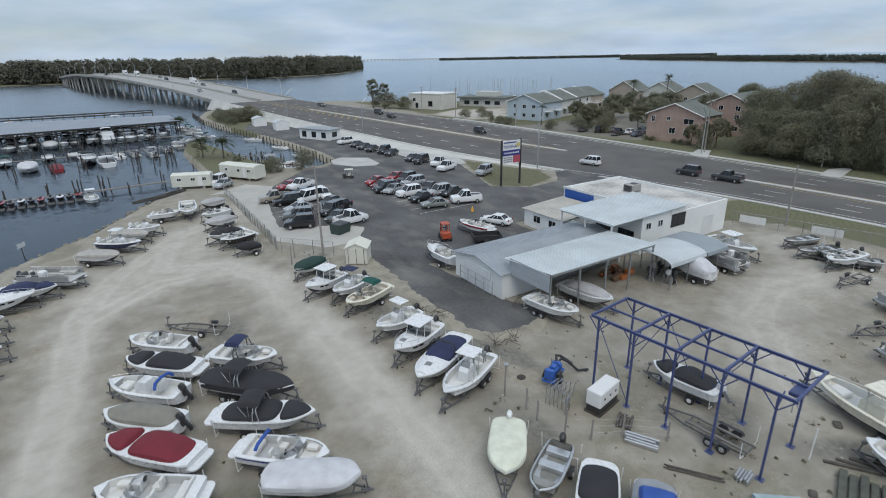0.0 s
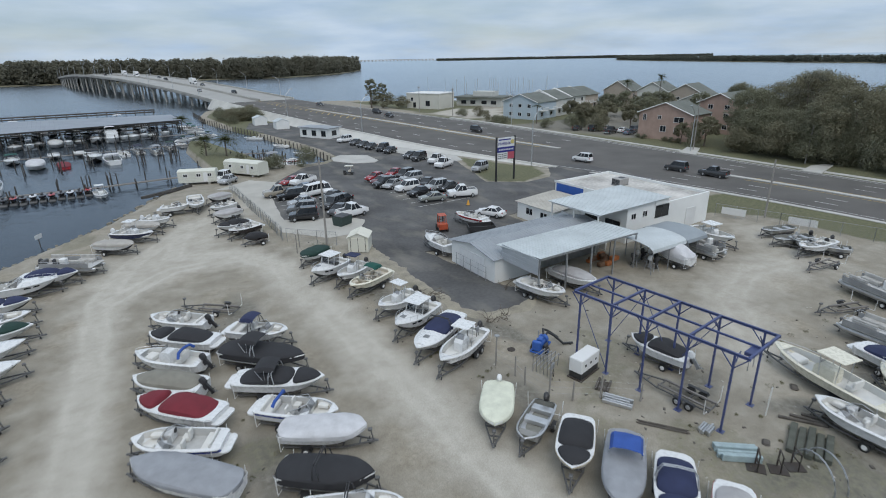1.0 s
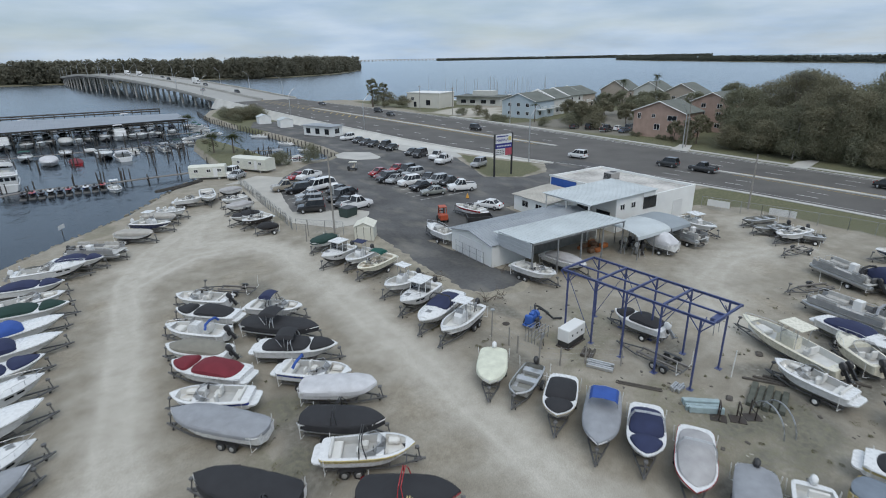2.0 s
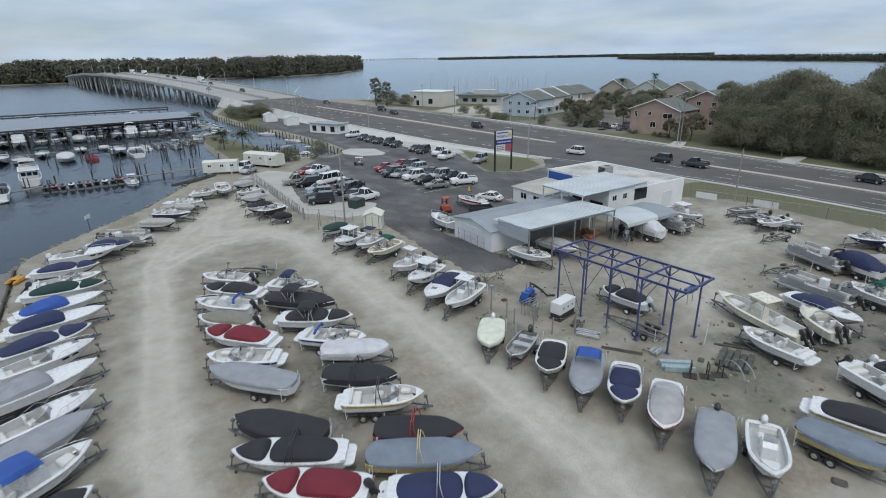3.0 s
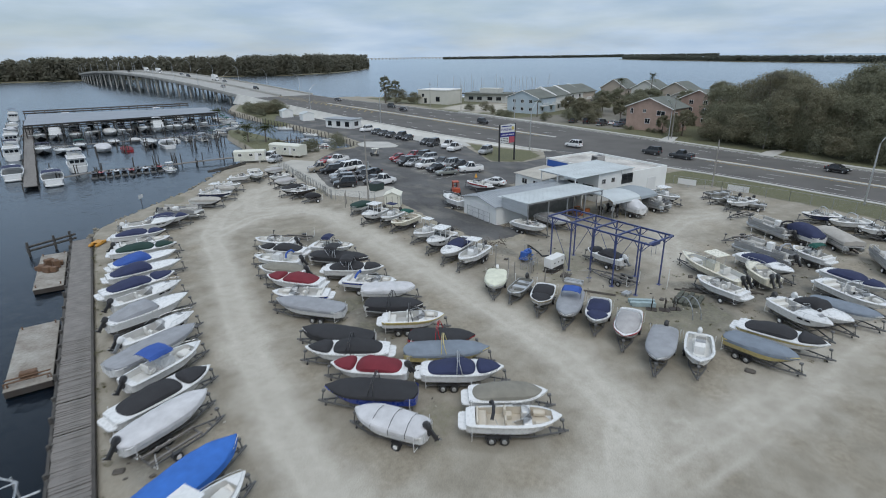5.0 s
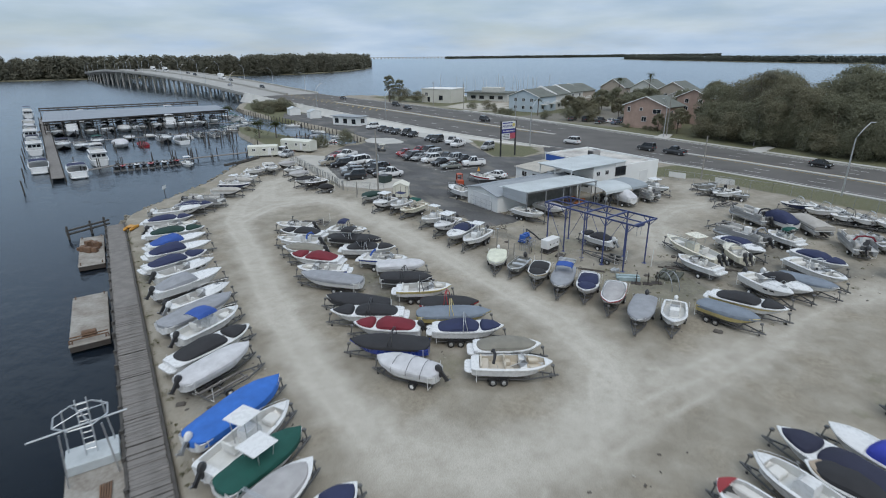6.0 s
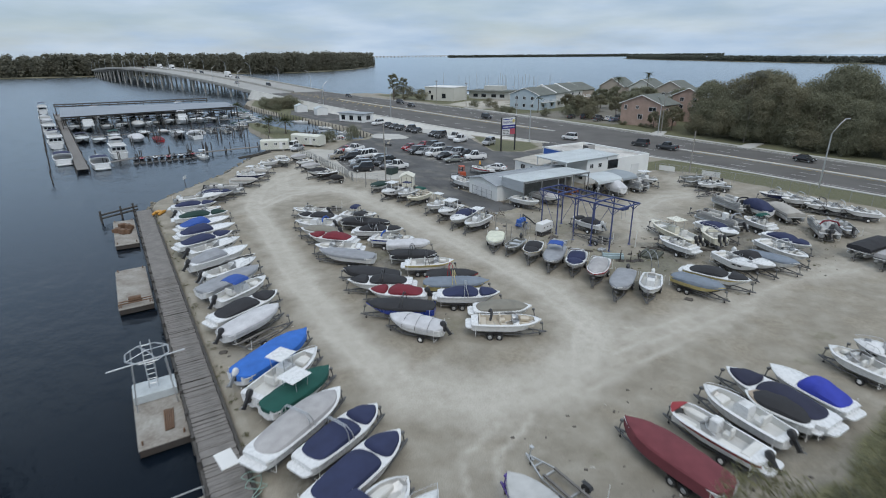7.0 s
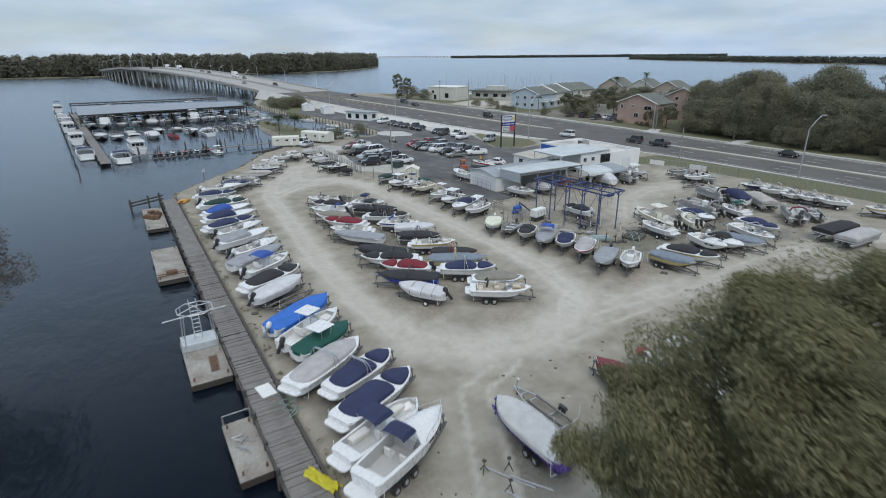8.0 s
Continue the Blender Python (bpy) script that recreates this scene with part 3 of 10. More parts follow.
# ---- paved areas off the highway ----
def worn_outline(poly, step=0.9, wander=0.3):
    """The outline cut into short pieces that wander, as a broken asphalt edge does."""
    out = []
    for (x0, y0), (x1, y1) in zip(poly, poly[1:] + poly[:1]):
        d = math.hypot(x1 - x0, y1 - y0)
        n = max(1, round(d / step))
        for i in range(n):
            x, y = x0 + (x1 - x0) * i / n, y0 + (y1 - y0) * i / n
            e = wander * (noise.noise(Vector((x * 0.45, y * 0.45, 3.0))) + 0.6 * noise.noise(Vector((x * 1.7, y * 1.7, 9.0))))
            out.append((x + e * (y1 - y0) / d, y - e * (x1 - x0) / d))
    return out


def slab(name, poly, z0, z1, mat, label, category):
    bm = bmesh.new()
    vs = [bm.verts.new((x, y, z1)) for x, y in poly]
    f = bm.faces.new(vs)
    if f.normal.z < 0 or sum(a[0] * b[1] - b[0] * a[1] for a, b in zip(poly, poly[1:] + poly[:1])) < 0:
        f.normal_flip()
    r = bmesh.ops.extrude_face_region(bm, geom=[f])
    bmesh.ops.translate(bm, verts=[e for e in r["geom"] if isinstance(e, bmesh.types.BMVert)], vec=(0, 0, z0 - z1))
    bmesh.ops.recalc_face_normals(bm, faces=bm.faces)
    me = bpy.data.meshes.new(name)
    bm.to_mesh(me)
    bm.free()
    me.materials.append(mat)
    return tagged(new(name, me), label, category, kind="structure")


slab("parking_lot", worn_outline([(24.6, 62.6), (27.3, 66.8), (25.4, 70.4), (20.5, 71.2), (17.2, 74), (19.5, 88), (24, 101), (33, 111.5), (39, 113), (44.6, 118), (45.6, 135), (44.6, 152), (42.6, 173), (40.5, 194), (46, 212), (55, 205), (58.4, 170), (60.2, 150), (57.5, 128), (60, 108), (64.5, 97), (57, 76),
                      (63, 71), (70, 72), (76, 79), (85, 78), (84, 58), (72, 60), (55, 57), (46, 56), (45.4, 47.6), (30.2, 48.4), (27.4, 49.6), (28.0, 45.2), (28.6, 37), (30.4, 33.2), (29.9, 31.9), (27.2, 31.1), (24.4, 31.2), (22.6, 32.2), (21.9, 34.3), (21.9, 42), (22.2, 52), (22.8, 58)]),
     -0.3, 0.06, LOTASPH, "dark asphalt parking lot and drive", "pavement")
# blown sand and dead grass lapping over the asphalt's edge
g = Geo()
v = []
edge_line = worn_outline([(24.5, 62.4), (22.8, 58), (22.2, 52), (21.9, 42), (21.9, 34.3), (22.6, 32.2), (24.4, 31.2), (27.2, 31.1), (29.9, 31.9), (30.5, 33.2)], 0.45, 0.25)
edge_line = edge_line[:next(i for i, p in enumerate(edge_line) if p[0] > 30.2)]
for i, (x, y) in enumerate(edge_line):
    x0, y0 = edge_line[max(0, i - 1)]
    x1, y1 = edge_line[min(len(edge_line) - 1, i + 1)]
    d = math.hypot(x1 - x0, y1 - y0) + 1e-6
    nx, ny = -(y1 - y0) / d, (x1 - x0) / d
    fade = min(1, i / 4, (len(edge_line) - 1 - i) / 4)
    a = (0.28 + 0.55 * max(0, 0.5 + noise.noise(Vector((x * 0.9, y * 0.9, 1.0))))) * fade
    c = (0.5 + 0.5 * max(0, 0.5 + noise.noise(Vector((x * 0.6, y * 0.6, 5.0))))) * fade
    v += [(x + nx * a, y + ny * a, 0.062), (x + nx * a * 0.4, y + ny * a * 0.4, 0.09), (x - nx * c * 0.4, y - ny * c * 0.4, 0.085), (x - nx * c, y - ny * c, -0.03)]
g.add(v, [(k * 4 + j, k * 4 + j + 1, k * 4 + j + 5, k * 4 + j + 4) for k in range(len(edge_line) - 1) for j in range(3)])
tagged(part("ground_verge", g, surface("sandy verge", (0.265, 0.241, 0.19), 0.95, vary=0.3, scale=0.7, fine=7, bump=0.5)), "sandy verge with dead grass along the asphalt drive", "ground", kind="structure")
slab("parking_strip", [(57.7, 128), (60.4, 150), (62, 150), (65.5, 126), (68.8, 104), (66.5, 97.5), (64.7, 97.2), (60.2, 108)], -0.3, 0.05, CONC, "pale concrete parking strip below the ramp wall", "pavement")
slab("island", [(41.4, 114.5), (44, 109.2), (48.6, 107.2), (50.4, 109), (51.2, 117), (46, 121.5), (42.6, 119)], -0.2, 0.16, CONC, "pale kerbed concrete island", "kerb")
slab("apron", [(12.5, 101), (15.2, 100), (15.5, 80), (15.2, 68), (19.6, 61.8), (24.4, 61.4), (28.2, 66.8), (26, 71.4), (20.5, 72), (19.5, 74), (19.5, 88), (24, 100.6), (20, 106)], -0.3, 0.045, surface("sandy concrete", (0.4, 0.385, 0.35), 0.9, vary=0.12, scale=0.3, fine=6), "pale sandy concrete apron beside the parking lot", "pavement")
for poly in ([(112.6, 68.5), (112.6, 73), (121, 76.2), (122, 73.4)], [(112.6, 42), (112.6, 45.5), (119, 46.8), (123, 45.8), (123, 44.2)]):
    slab("driveway", poly, -0.2, 0.2, CONC, "pale concrete driveway apron at the wood's edge", "pavement")
g = Geo()
for k, (x0, y0, n, dx) in enumerate(((39.5, 68, 9, 0.35), (45, 68, 9, 0.3), (20, 71, 8, 0.8), (26, 69, 7, 0.5))):
    for i in range(n):
        x, y = x0 + dx * i * 0.4, y0 + i * 2.8
        g.box(x - 2.2, y - 0.05, 0.062, x + 2.4, y + 0.05, 0.07)
tagged(part("trim_bay_lines", g, LINEW, smooth=None), "faded white parking bay lines", "road marking", kind="stuff")

# ---- boats and trailers ----
def platform(x0, x1, b, z0, z1):
    """A flat moulded platform with well rounded after corners."""
    r = min(0.35, (x1 - x0) * 0.8)
    out = [(x1, -b), (x1, b)] + [(x0 + r - r * math.sin(t), b - r + r * math.cos(t)) for t in (i * math.pi / 8 for i in range(5))]
    out += [(x0 + r - r * math.cos(t), -b + r - r * math.sin(t)) for t in (i * math.pi / 8 for i in range(5))]
    return Geo().rings([(x, y, z0) for x, y in reversed(out)] + [(x, y, z1) for x, y in reversed(out)], len(out))


class Hull:
    """The lines of a planing hull: bow at +x, keel at height k."""

    def __init__(self, L, B, D, k, blunt=2.3):
        self.L, self.B, self.D, self.k, self.blunt = L, B, D, k, blunt

    def x(self, s):
        return (s - 0.5) * self.L

    def b(self, s):
        s = max(0.0, s)
        if s < 0.5:
            return self.B / 2 * (0.85 + 0.15 * math.sin(s * math.pi) ** 0.8) * (1 - 0.14 * max(0, 1 - s / 0.05) ** 2)
        return max(0.03, self.B / 2 * (1 - ((s - 0.5) / 0.5) ** self.blunt))

    def zg(self, s):
        return self.k + self.D * (0.9 + 0.2 * s * s)

    def zk(self, s):
        return self.k + (self.D * 0.78 * ((s - 0.58) / 0.42) ** 2.4 if s > 0.58 else 0)

    def stations(self, s0=0.0, s1=1.0, n=15):
        return [0.0, 0.012, 0.028, 0.05] + [0.05 + 0.95 * (1 - (1 - i / (n - 1)) ** 1.35) for i in range(1, n)]

    def shell(self):
        """Bottom, side band, top band, rub rail."""
        g = Geo()
        st = self.stations()
        rows = []
        for s in st:
            b, zg, zk, x = self.b(s), self.zg(s), self.zk(s), self.x(s)
            f = max(0.0, (s - 0.55) / 0.45)
            bc, zc = b * (0.86 - 0.22 * f), zk + (zg - zk) * (0.30 + 0.08 * f)
            rake = 0.05 * self.L * f * f
            zm = zc + (zg - zc) * 0.55
            half = [(x - rake, 0.0, zk), (x - rake * 0.7, bc, zc), (x - rake * 0.3, (bc + 1.35 * b) / 2.35, zm), (x, b, zg - 0.09), (x, b + 0.025, zg - 0.07), (x, b + 0.025, zg - 0.02), (x, b, zg)]
            rows.append([(p[0], -p[1], p[2]) for p in reversed(half[1:])] + half)
        n = len(rows[0])
        v = [p for r in rows for p in r]
        g.add(v, [])
        for i in range(len(rows) - 1):
            for j in range(n - 1):
                a = i * n + j
                g.f.append((a, a + 1, a + 1 + n, a + n))
                seg = j if j < 6 else 11 - j
                g.m.append({0: 3, 1: 3, 2: 3, 3: 2, 4: 1, 5: 0}[seg])
        g.f.append(tuple(reversed(range(n))))
        g.m.append(1)
        return g

    def rim(self, w):
        """The gunwale cap, w wide."""
        g = Geo()
        v = []
        for s in self.stations():
            b, z, x = self.b(s), self.zg(s), self.x(s)
            i = max(0.0, b - w)
            v += [(x, -b, z), (x, -i, z + 0.03), (x, -i, z - 0.02), (x, i, z - 0.02), (x, i, z + 0.03), (x, b, z)]
        n = len(v) // 6
        f = []
        for k in range(n - 1):
            a = k * 6
            f += [(a + 1, a, a + 6, a + 7), (a + 5, a + 4, a + 10, a + 11), (a + 2, a + 1, a + 7, a + 8), (a + 4, a + 3, a + 9, a + 10)]
        f.append((0, 1, 4, 5))
        return g.add(v, f)

    def deck(self, s0, s1, camber=0.1, n=8, inset=0.0, lift=0.012):
        """A closed deck between two stations."""
        g = Geo()
        v = []
        for i in range(n):
            s = s0 + (s1 - s0) * i / (n - 1)
            b, z, x = max(0.02, self.b(s) - inset), self.zg(s) + lift, self.x(s)
            v += [(x, -b, z), (x, -b * 0.55, z + camber * 0.8 * min(1, b * 1.2)), (x, 0, z + camber * min(1, b * 1.2)), (x, b * 0.55, z + camber * 0.8 * min(1, b * 1.2)), (x, b, z)]
        f = []
        for k in range(n - 1):
            for j in range(4):
                a = k * 5 + j
                f.append((a + 1, a, a + 5, a + 6))
        f += [(0, 1, 2, 3, 4), tuple(reversed(range(len(v) - 5, len(v))))]
        return g.add(v, f)

    def tub(self, s0, s1, w, floor, n=8):
        """An open cockpit: floor and side walls."""
        g = Geo()
        v = []
        for i in range(n):
            s = s0 + (s1 - s0) * i / (n - 1)
            b, z, x = max(0.05, self.b(s) - w), self.zg(s), self.x(s)
            zf = max(self.zk(s) + 0.1, self.k + floor)
            v += [(x, -b, z + 0.02), (x, -b * 0.96, zf), (x, b * 0.96, zf), (x, b, z + 0.02)]
        f = []
        for k in range(n - 1):
            a = k * 4
            f += [(a + 1, a, a + 4, a + 5), (a + 2, a + 1, a + 5, a + 6), (a + 3, a + 2, a + 6, a + 7)]
        f += [(0, 1, 2, 3), tuple(reversed(range(len(v) - 4, len(v))))]
        return g.add(v, f)

    def cover(self, s0, s1, hump, peak, skirt=0.2, inset=0.0, n=22, seed=0, oval=0.0):
        """Canvas stretched over the hull between two stations, highest at peak; oval: ends rounded in plan."""
        g = Geo()
        v = []
        for i in range(n):
            u = -math.cos(math.pi * i / (n - 1))
            s = s0 + (s1 - s0) * (u + 1) / 2
            b, z, x = max(0.03, self.b(s) - inset + (0.035 if skirt else 0)), self.zg(s) + 0.04, self.x(s)
            if oval:
                b *= max(0.02, 1 - abs(u) ** oval) ** 0.5
            t = (s - peak) / ((peak - s0) if s < peak else (s1 - peak) + 1e-6)
            h = 0.03 + hump * max(0, 1 - abs(t) ** 2.1) * min(1, b / (self.B * 0.28))
            e = lambda k: 0.02 * noise.noise(Vector((x * 2.3, k * 1.7, seed)))
            sag = 0.025 * math.sin(x * 5.1 + seed)
            half = [(b, z - skirt + e(0)), (b * (1.0 if skirt else 0.985), z + e(1) * 0.4), (b * 0.93, z + h * 0.42 + e(2) + sag * 0.6), (b * 0.62, z + h * 0.86 + e(3) + sag), (b * 0.28, z + h * 0.97 + e(4)), (0, z + h + e(5) * 0.5)]
            v += [(x, -p, q) for p, q in half] + [(x, p, q) for p, q in reversed(half[:-1])]
        g.rings(v, 11, closed=False, caps=False)
        g.f += [tuple(range(11)), tuple(reversed(range(len(v) - 11, len(v))))]
        g.m += [0, 0]
        return g


def outboard(parent, x, y, z, tilt, mat):
    """A tilted outboard motor: cowl, leg with lower unit, propeller."""
    m = Matrix.Translation((x, y, z)) @ Matrix.Rotation(radians(tilt), 4, "Y")

    def put(g):
        g.v = [tuple(m @ Vector(p)) for p in g.v]
        return g

    g = Geo()
    v = []
    for zz, a, b, o in ((0.1, 0.2, 0.15, 0), (0.2, 0.27, 0.19, 0), (0.45, 0.29, 0.2, -0.02), (0.62, 0.22, 0.16, -0.03), (0.68, 0.1, 0.08, -0.03)):
        v += [(-0.22 + o + a * math.cos(t), b * math.sin(t), zz) for t in (2 * math.pi * i / 10 for i in range(10))]
    g.rings(v, 10)
    eng = part("outboard_motor", put(g), mat, parent, "black outboard motor cowl tilted up" if mat is BLACK else "")
    g = Geo()
    g.box(-0.34, -0.07, -0.75, -0.1, 0.07, 0.12, top=1.1)
    g.box(-0.55, -0.03, -0.5, -0.1, 0.03, -0.46)
    v = []
    for xx, r in ((-0.5, 0.03), (-0.4, 0.06), (-0.1, 0.06), (0.06, 0.01)):
        v += [(xx, r * math.cos(t), -0.72 + r * math.sin(t)) for t in (2 * math.pi * i / 8 for i in range(8))]
    g.rings(v, 8)
    part("leg", put(g), BLACK if mat is BLACK else GALV, eng)
    g = Geo()
    for k in range(3):
        a = 2 * math.pi * k / 3
        g.add([(-0.5, 0, -0.72), (-0.53, 0.16 * math.cos(a - 0.4), -0.72 + 0.16 * math.sin(a - 0.4)), (-0.49, 0.16 * math.cos(a + 0.4), -0.72 + 0.16 * math.sin(a + 0.4))], [(0, 1, 2), (2, 1, 0)])
    part("propeller", put(g), GALV, eng)
    g = Geo()
    g.box(-0.12, -0.16, -0.25, 0.04, 0.16, 0.12)
    part("bracket", put(g), BLACK, eng)


def windshield(h, parent, s, w, high, mat=None):
    """A wraparound screen with its frame."""
    b, z, x = h.b(s) - w, h.zg(s) + 0.03, h.x(s)
    lo = [(x - 0.75, -b, z), (x - 0.1, -b * 0.92, z), (x + 0.3, -b * 0.4, z + 0.05), (x + 0.3, b * 0.4, z + 0.05), (x - 0.1, b * 0.92, z), (x - 0.75, b, z)]
    hi = [(p[0] - 0.28, p[1] * 0.94, p[2] + (high if 0 < i < 5 else high * 0.4)) for i, p in enumerate(lo)]
    g = Geo()
    g.add(lo + hi, [(i, i + 1, i + 7, i + 6) for i in range(5)])
    ws = part("windshield", g, mat or TINT, parent, "tinted wraparound windshield", smooth=None)
    g = Geo()
    g.tube(hi, 0.022, 5)
    g.tube([lo[2], hi[2]], 0.018, 4)
    g.tube([lo[3], hi[3]], 0.018, 4)
    part("frame", g, ALU, ws)


def arch(h, parent, s, high, lean, mat, label, name="tower"):
    b, z, x = h.b(s) - 0.04, h.zg(s), h.x(s)
    tower = None
    for d in (0.0, 0.42):
        pts = [(x - d, -b, z), (x - d * 0.6 + lean * 0.6, -b * 0.92, z + high * 0.6), (x + lean - d * 0.3, -b * 0.7, z + high * 0.95), (x + lean - d * 0.3, 0, z + high), (x + lean - d * 0.3, b * 0.7, z + high * 0.95),
               (x - d * 0.6 + lean * 0.6, b * 0.92, z + high * 0.6), (x - d, b, z)]
        g = Geo()
        g.tube(pts, 0.035, 6)
        tower = part(name if tower is None else "rear_hoop", g, mat, parent if tower is None else tower, label if tower is None else "")


def canopy_top(parent, x0, x1, b, z, high, mat, label, folded=False, name="bimini_top"):
    """A canvas top on tube bows; folded: rolled up round its bows."""
    if folded:
        g = Geo()
        g.tube([(x0 - 0.1, -b, z + high * 0.35), (x0, -b * 0.7, z + high * 0.62), (x0 + 0.05, 0, z + high * 0.68), (x0, b * 0.7, z + high * 0.62), (x0 - 0.1, b, z + high * 0.35)], 0.11, 7)
        top = part(name, g, mat, parent, label)
    else:
        g = Geo()
        v = []
        for i in range(6):
            t = i / 5
            x = x0 + (x1 - x0) * t
            rise = 0.14 * math.sin(math.pi * t)
            row = [(x, -b, z + high - 0.16), (x, -b * 0.8, z + high + rise), (x, 0, z + high + 0.07 + rise), (x, b * 0.8, z + high + rise), (x, b, z + high - 0.16)]
            v += row + [(p[0], p[1], p[2] - 0.025) for p in reversed(row)]
        g.rings(v, 10)
        top = part(name, g, mat, parent, label)
    for sy in (-1, 1):
        g = Geo()
        xm = (x0 + x1) / 2
        for xe in (x0 + 0.1, xm, x1 - 0.1):
            if folded and xe != x0 + 0.1:
                continue
            g.tube([(xm if not folded else x0 + 0.3, sy * b, z), (xe, sy * b, z + (high - 0.1 if not folded else high * 0.4))], 0.018, 4)
        part("frame", g, ALU, top)


def hard_top(parent, x0, x1, b, z, high, mat, feet=0.75):
    """A moulded T-top on four tube legs."""
    g = Geo()
    g.soft(x0, -b, z + high, x1, b, z + high + 0.09, 0.05)
    top = part("t_top", g, mat, parent, "flat moulded top")
    for x in (x0 + 0.35, x1 - 0.3):
        for sy in (-1, 1):
            g = Geo()
            g.tube([(x + (0.1 if x < (x0 + x1) / 2 else -0.1), sy * b * feet, z), (x, sy * b * 0.86, z + high)], 0.028, 5)
            part("post", g, ALU, top)


def seat(parent, x, y, z, mat, deep=0.5, wide=0.5, back=0.45, face=1, name="seat"):
    g = Geo()
    g.soft(x - deep / 2, y - wide / 2, z, x + deep / 2, y + wide / 2, z + 0.36, 0.06)
    if back:
        xb = x - face * deep / 2
        g.soft(xb - 0.08, y - wide / 2, z + 0.25, xb + 0.08, y + wide / 2, z + 0.36 + back, 0.05)
    part(name, g, mat, parent)


TRAILERS = {}


TRAILM = surface("dull trailer steel", (0.13, 0.13, 0.13), 0.6, 0.3, 0.25, 3, 30)


def trailer(x, y, ang, L, axles, k=0.5, mat=None, label="", group="boat trailers"):
    """A galvanised boat trailer; its bunks carry a keel at height k."""
    key = (round(L * 2) / 2, axles, mat.name if mat else "")
    m = pose(x, y, 0, 0, 0, ang)
    if key in TRAILERS:
        o = copy_thing(TRAILERS[key], m)
        return tagged(o, label or o["label"])
    L = key[0]
    mat = mat or TRAILM
    o = thing("boat_trailer", m, label or "galvanised steel boat trailer with bunks and winch post", "trailer", group)
    xs0, xn, xt = -L * 0.46, L * 0.22, L * 0.5 + 0.38
    frame_geo = Geo()
    for sy in (-1, 1):
        g = frame_geo
        for (xa, ya), (xb, yb) in (((xs0, 0.62), (xn, 0.62)), ((xn, 0.62), (xt, 0.06))):
            d = Vector((xb - xa, yb - ya, 0)).normalized()
            nrm = Vector((-d.y, d.x, 0)) * 0.04
            v = [(xa + nrm.x, sy * (ya + nrm.y), 0.34), (xa - nrm.x, sy * (ya - nrm.y), 0.34), (xa - nrm.x, sy * (ya - nrm.y), 0.44), (xa + nrm.x, sy * (ya + nrm.y), 0.44)]
            w = [(xb + nrm.x, sy * (yb + nrm.y), 0.34), (xb - nrm.x, sy * (yb - nrm.y), 0.34), (xb - nrm.x, sy * (yb - nrm.y), 0.44), (xb + nrm.x, sy * (yb + nrm.y), 0.44)]
            g.rings(v + w, 4)
        g = Geo()
        g.box(xs0, sy * 0.45 - 0.07, 0.5, xn, sy * 0.45 + 0.07, 0.62)
        for xx in (xs0 + 0.3, xn - 0.4):
            g.box(xx - 0.03, sy * 0.45 - 0.03, 0.36, xx + 0.03, sy * 0.45 + 0.03, 0.52)
        part("bunk", g, TIMBER, o)
        for i in range(axles):
            xw = -L * 0.17 + (i - (axles - 1) / 2) * 0.82
            g = Geo()
            g.disc((xw, sy * 0.98, 0.31), "y", 0.31, 0.2, 16)
            wheel = part("wheel", g, TYRE, o)
            g = Geo()
            g.disc((xw, sy * 1.02, 0.31), "y", 0.17, 0.16, 12)
            part("rim", g, WHITE if axles == 1 else ALU, wheel)
        g = Geo()
        x0, x1 = -L * 0.17 - 0.42 - 0.41 * (axles - 1), -L * 0.17 + 0.42 + 0.41 * (axles - 1)
        prof = [(x0, 0.5), (x0 + 0.14, 0.67), (x1 - 0.14, 0.67), (x1, 0.5)]
        g.rings([(px, sy * 0.86, pz) for px, pz in prof] + [(px, sy * 1.12, pz) for px, pz in prof], 4, closed=False, caps=False)
        g.rings([(px, sy * 1.12, pz - 0.02) for px, pz in prof] + [(px, sy * 0.86, pz - 0.02) for px, pz in prof], 4, closed=False, caps=False)
        part("fender", g, BLACK, o)
        g = Geo()
        g.tube([(xs0 + 0.1, sy * 0.66, 0.4), (xs0 + 0.1, sy * 1.15, 0.45), (xs0 + 0.1, sy * 1.2, 1.55)], 0.025, 5)
        part("guide_post", g, WHITE, o)
    g = frame_geo
    for xx in (xs0 + 0.06, -L * 0.17, xn, L * 0.4):
        w = 0.62 if xx <= xn else lerp(xx, [xn, xt], [0.62, 0.06])
        g.box(xx - 0.04, -w, 0.33, xx + 0.04, w, 0.41)
    g.box(-L * 0.17 - 0.04, -0.95, 0.27, -L * 0.17 + 0.04, 0.95, 0.35)
    g.box(xt - 0.5, -0.05, 0.34, xt, 0.05, 0.44)
    g.soft(xt - 0.05, -0.07, 0.33, xt + 0.22, 0.07, 0.47, 0.04)
    part("frame", g, mat, o)
    g = Geo()
    g.tube([(xt - 0.35, 0.12, 0.06), (xt - 0.35, 0.12, 0.6)], 0.026, 6)
    g.disc((xt - 0.35, 0.12, 0.09), "y", 0.085, 0.05, 10)
    g.box(xt - 0.4, 0.1, 0.58, xt - 0.3, 0.13, 0.6)
    part("jack", g, BLACK, o)
    g = Geo()
    g.tube([(L * 0.5 + 0.28, 0, 0.4), (L * 0.5 + 0.12, 0, 1.25)], 0.045, 5)
    g.soft(L * 0.5 - 0.02, -0.12, 1.12, L * 0.5 + 0.24, 0.12, 1.3, 0.04)
    part("winch_post", g, mat, o)
    TRAILERS[key] = o
    return o


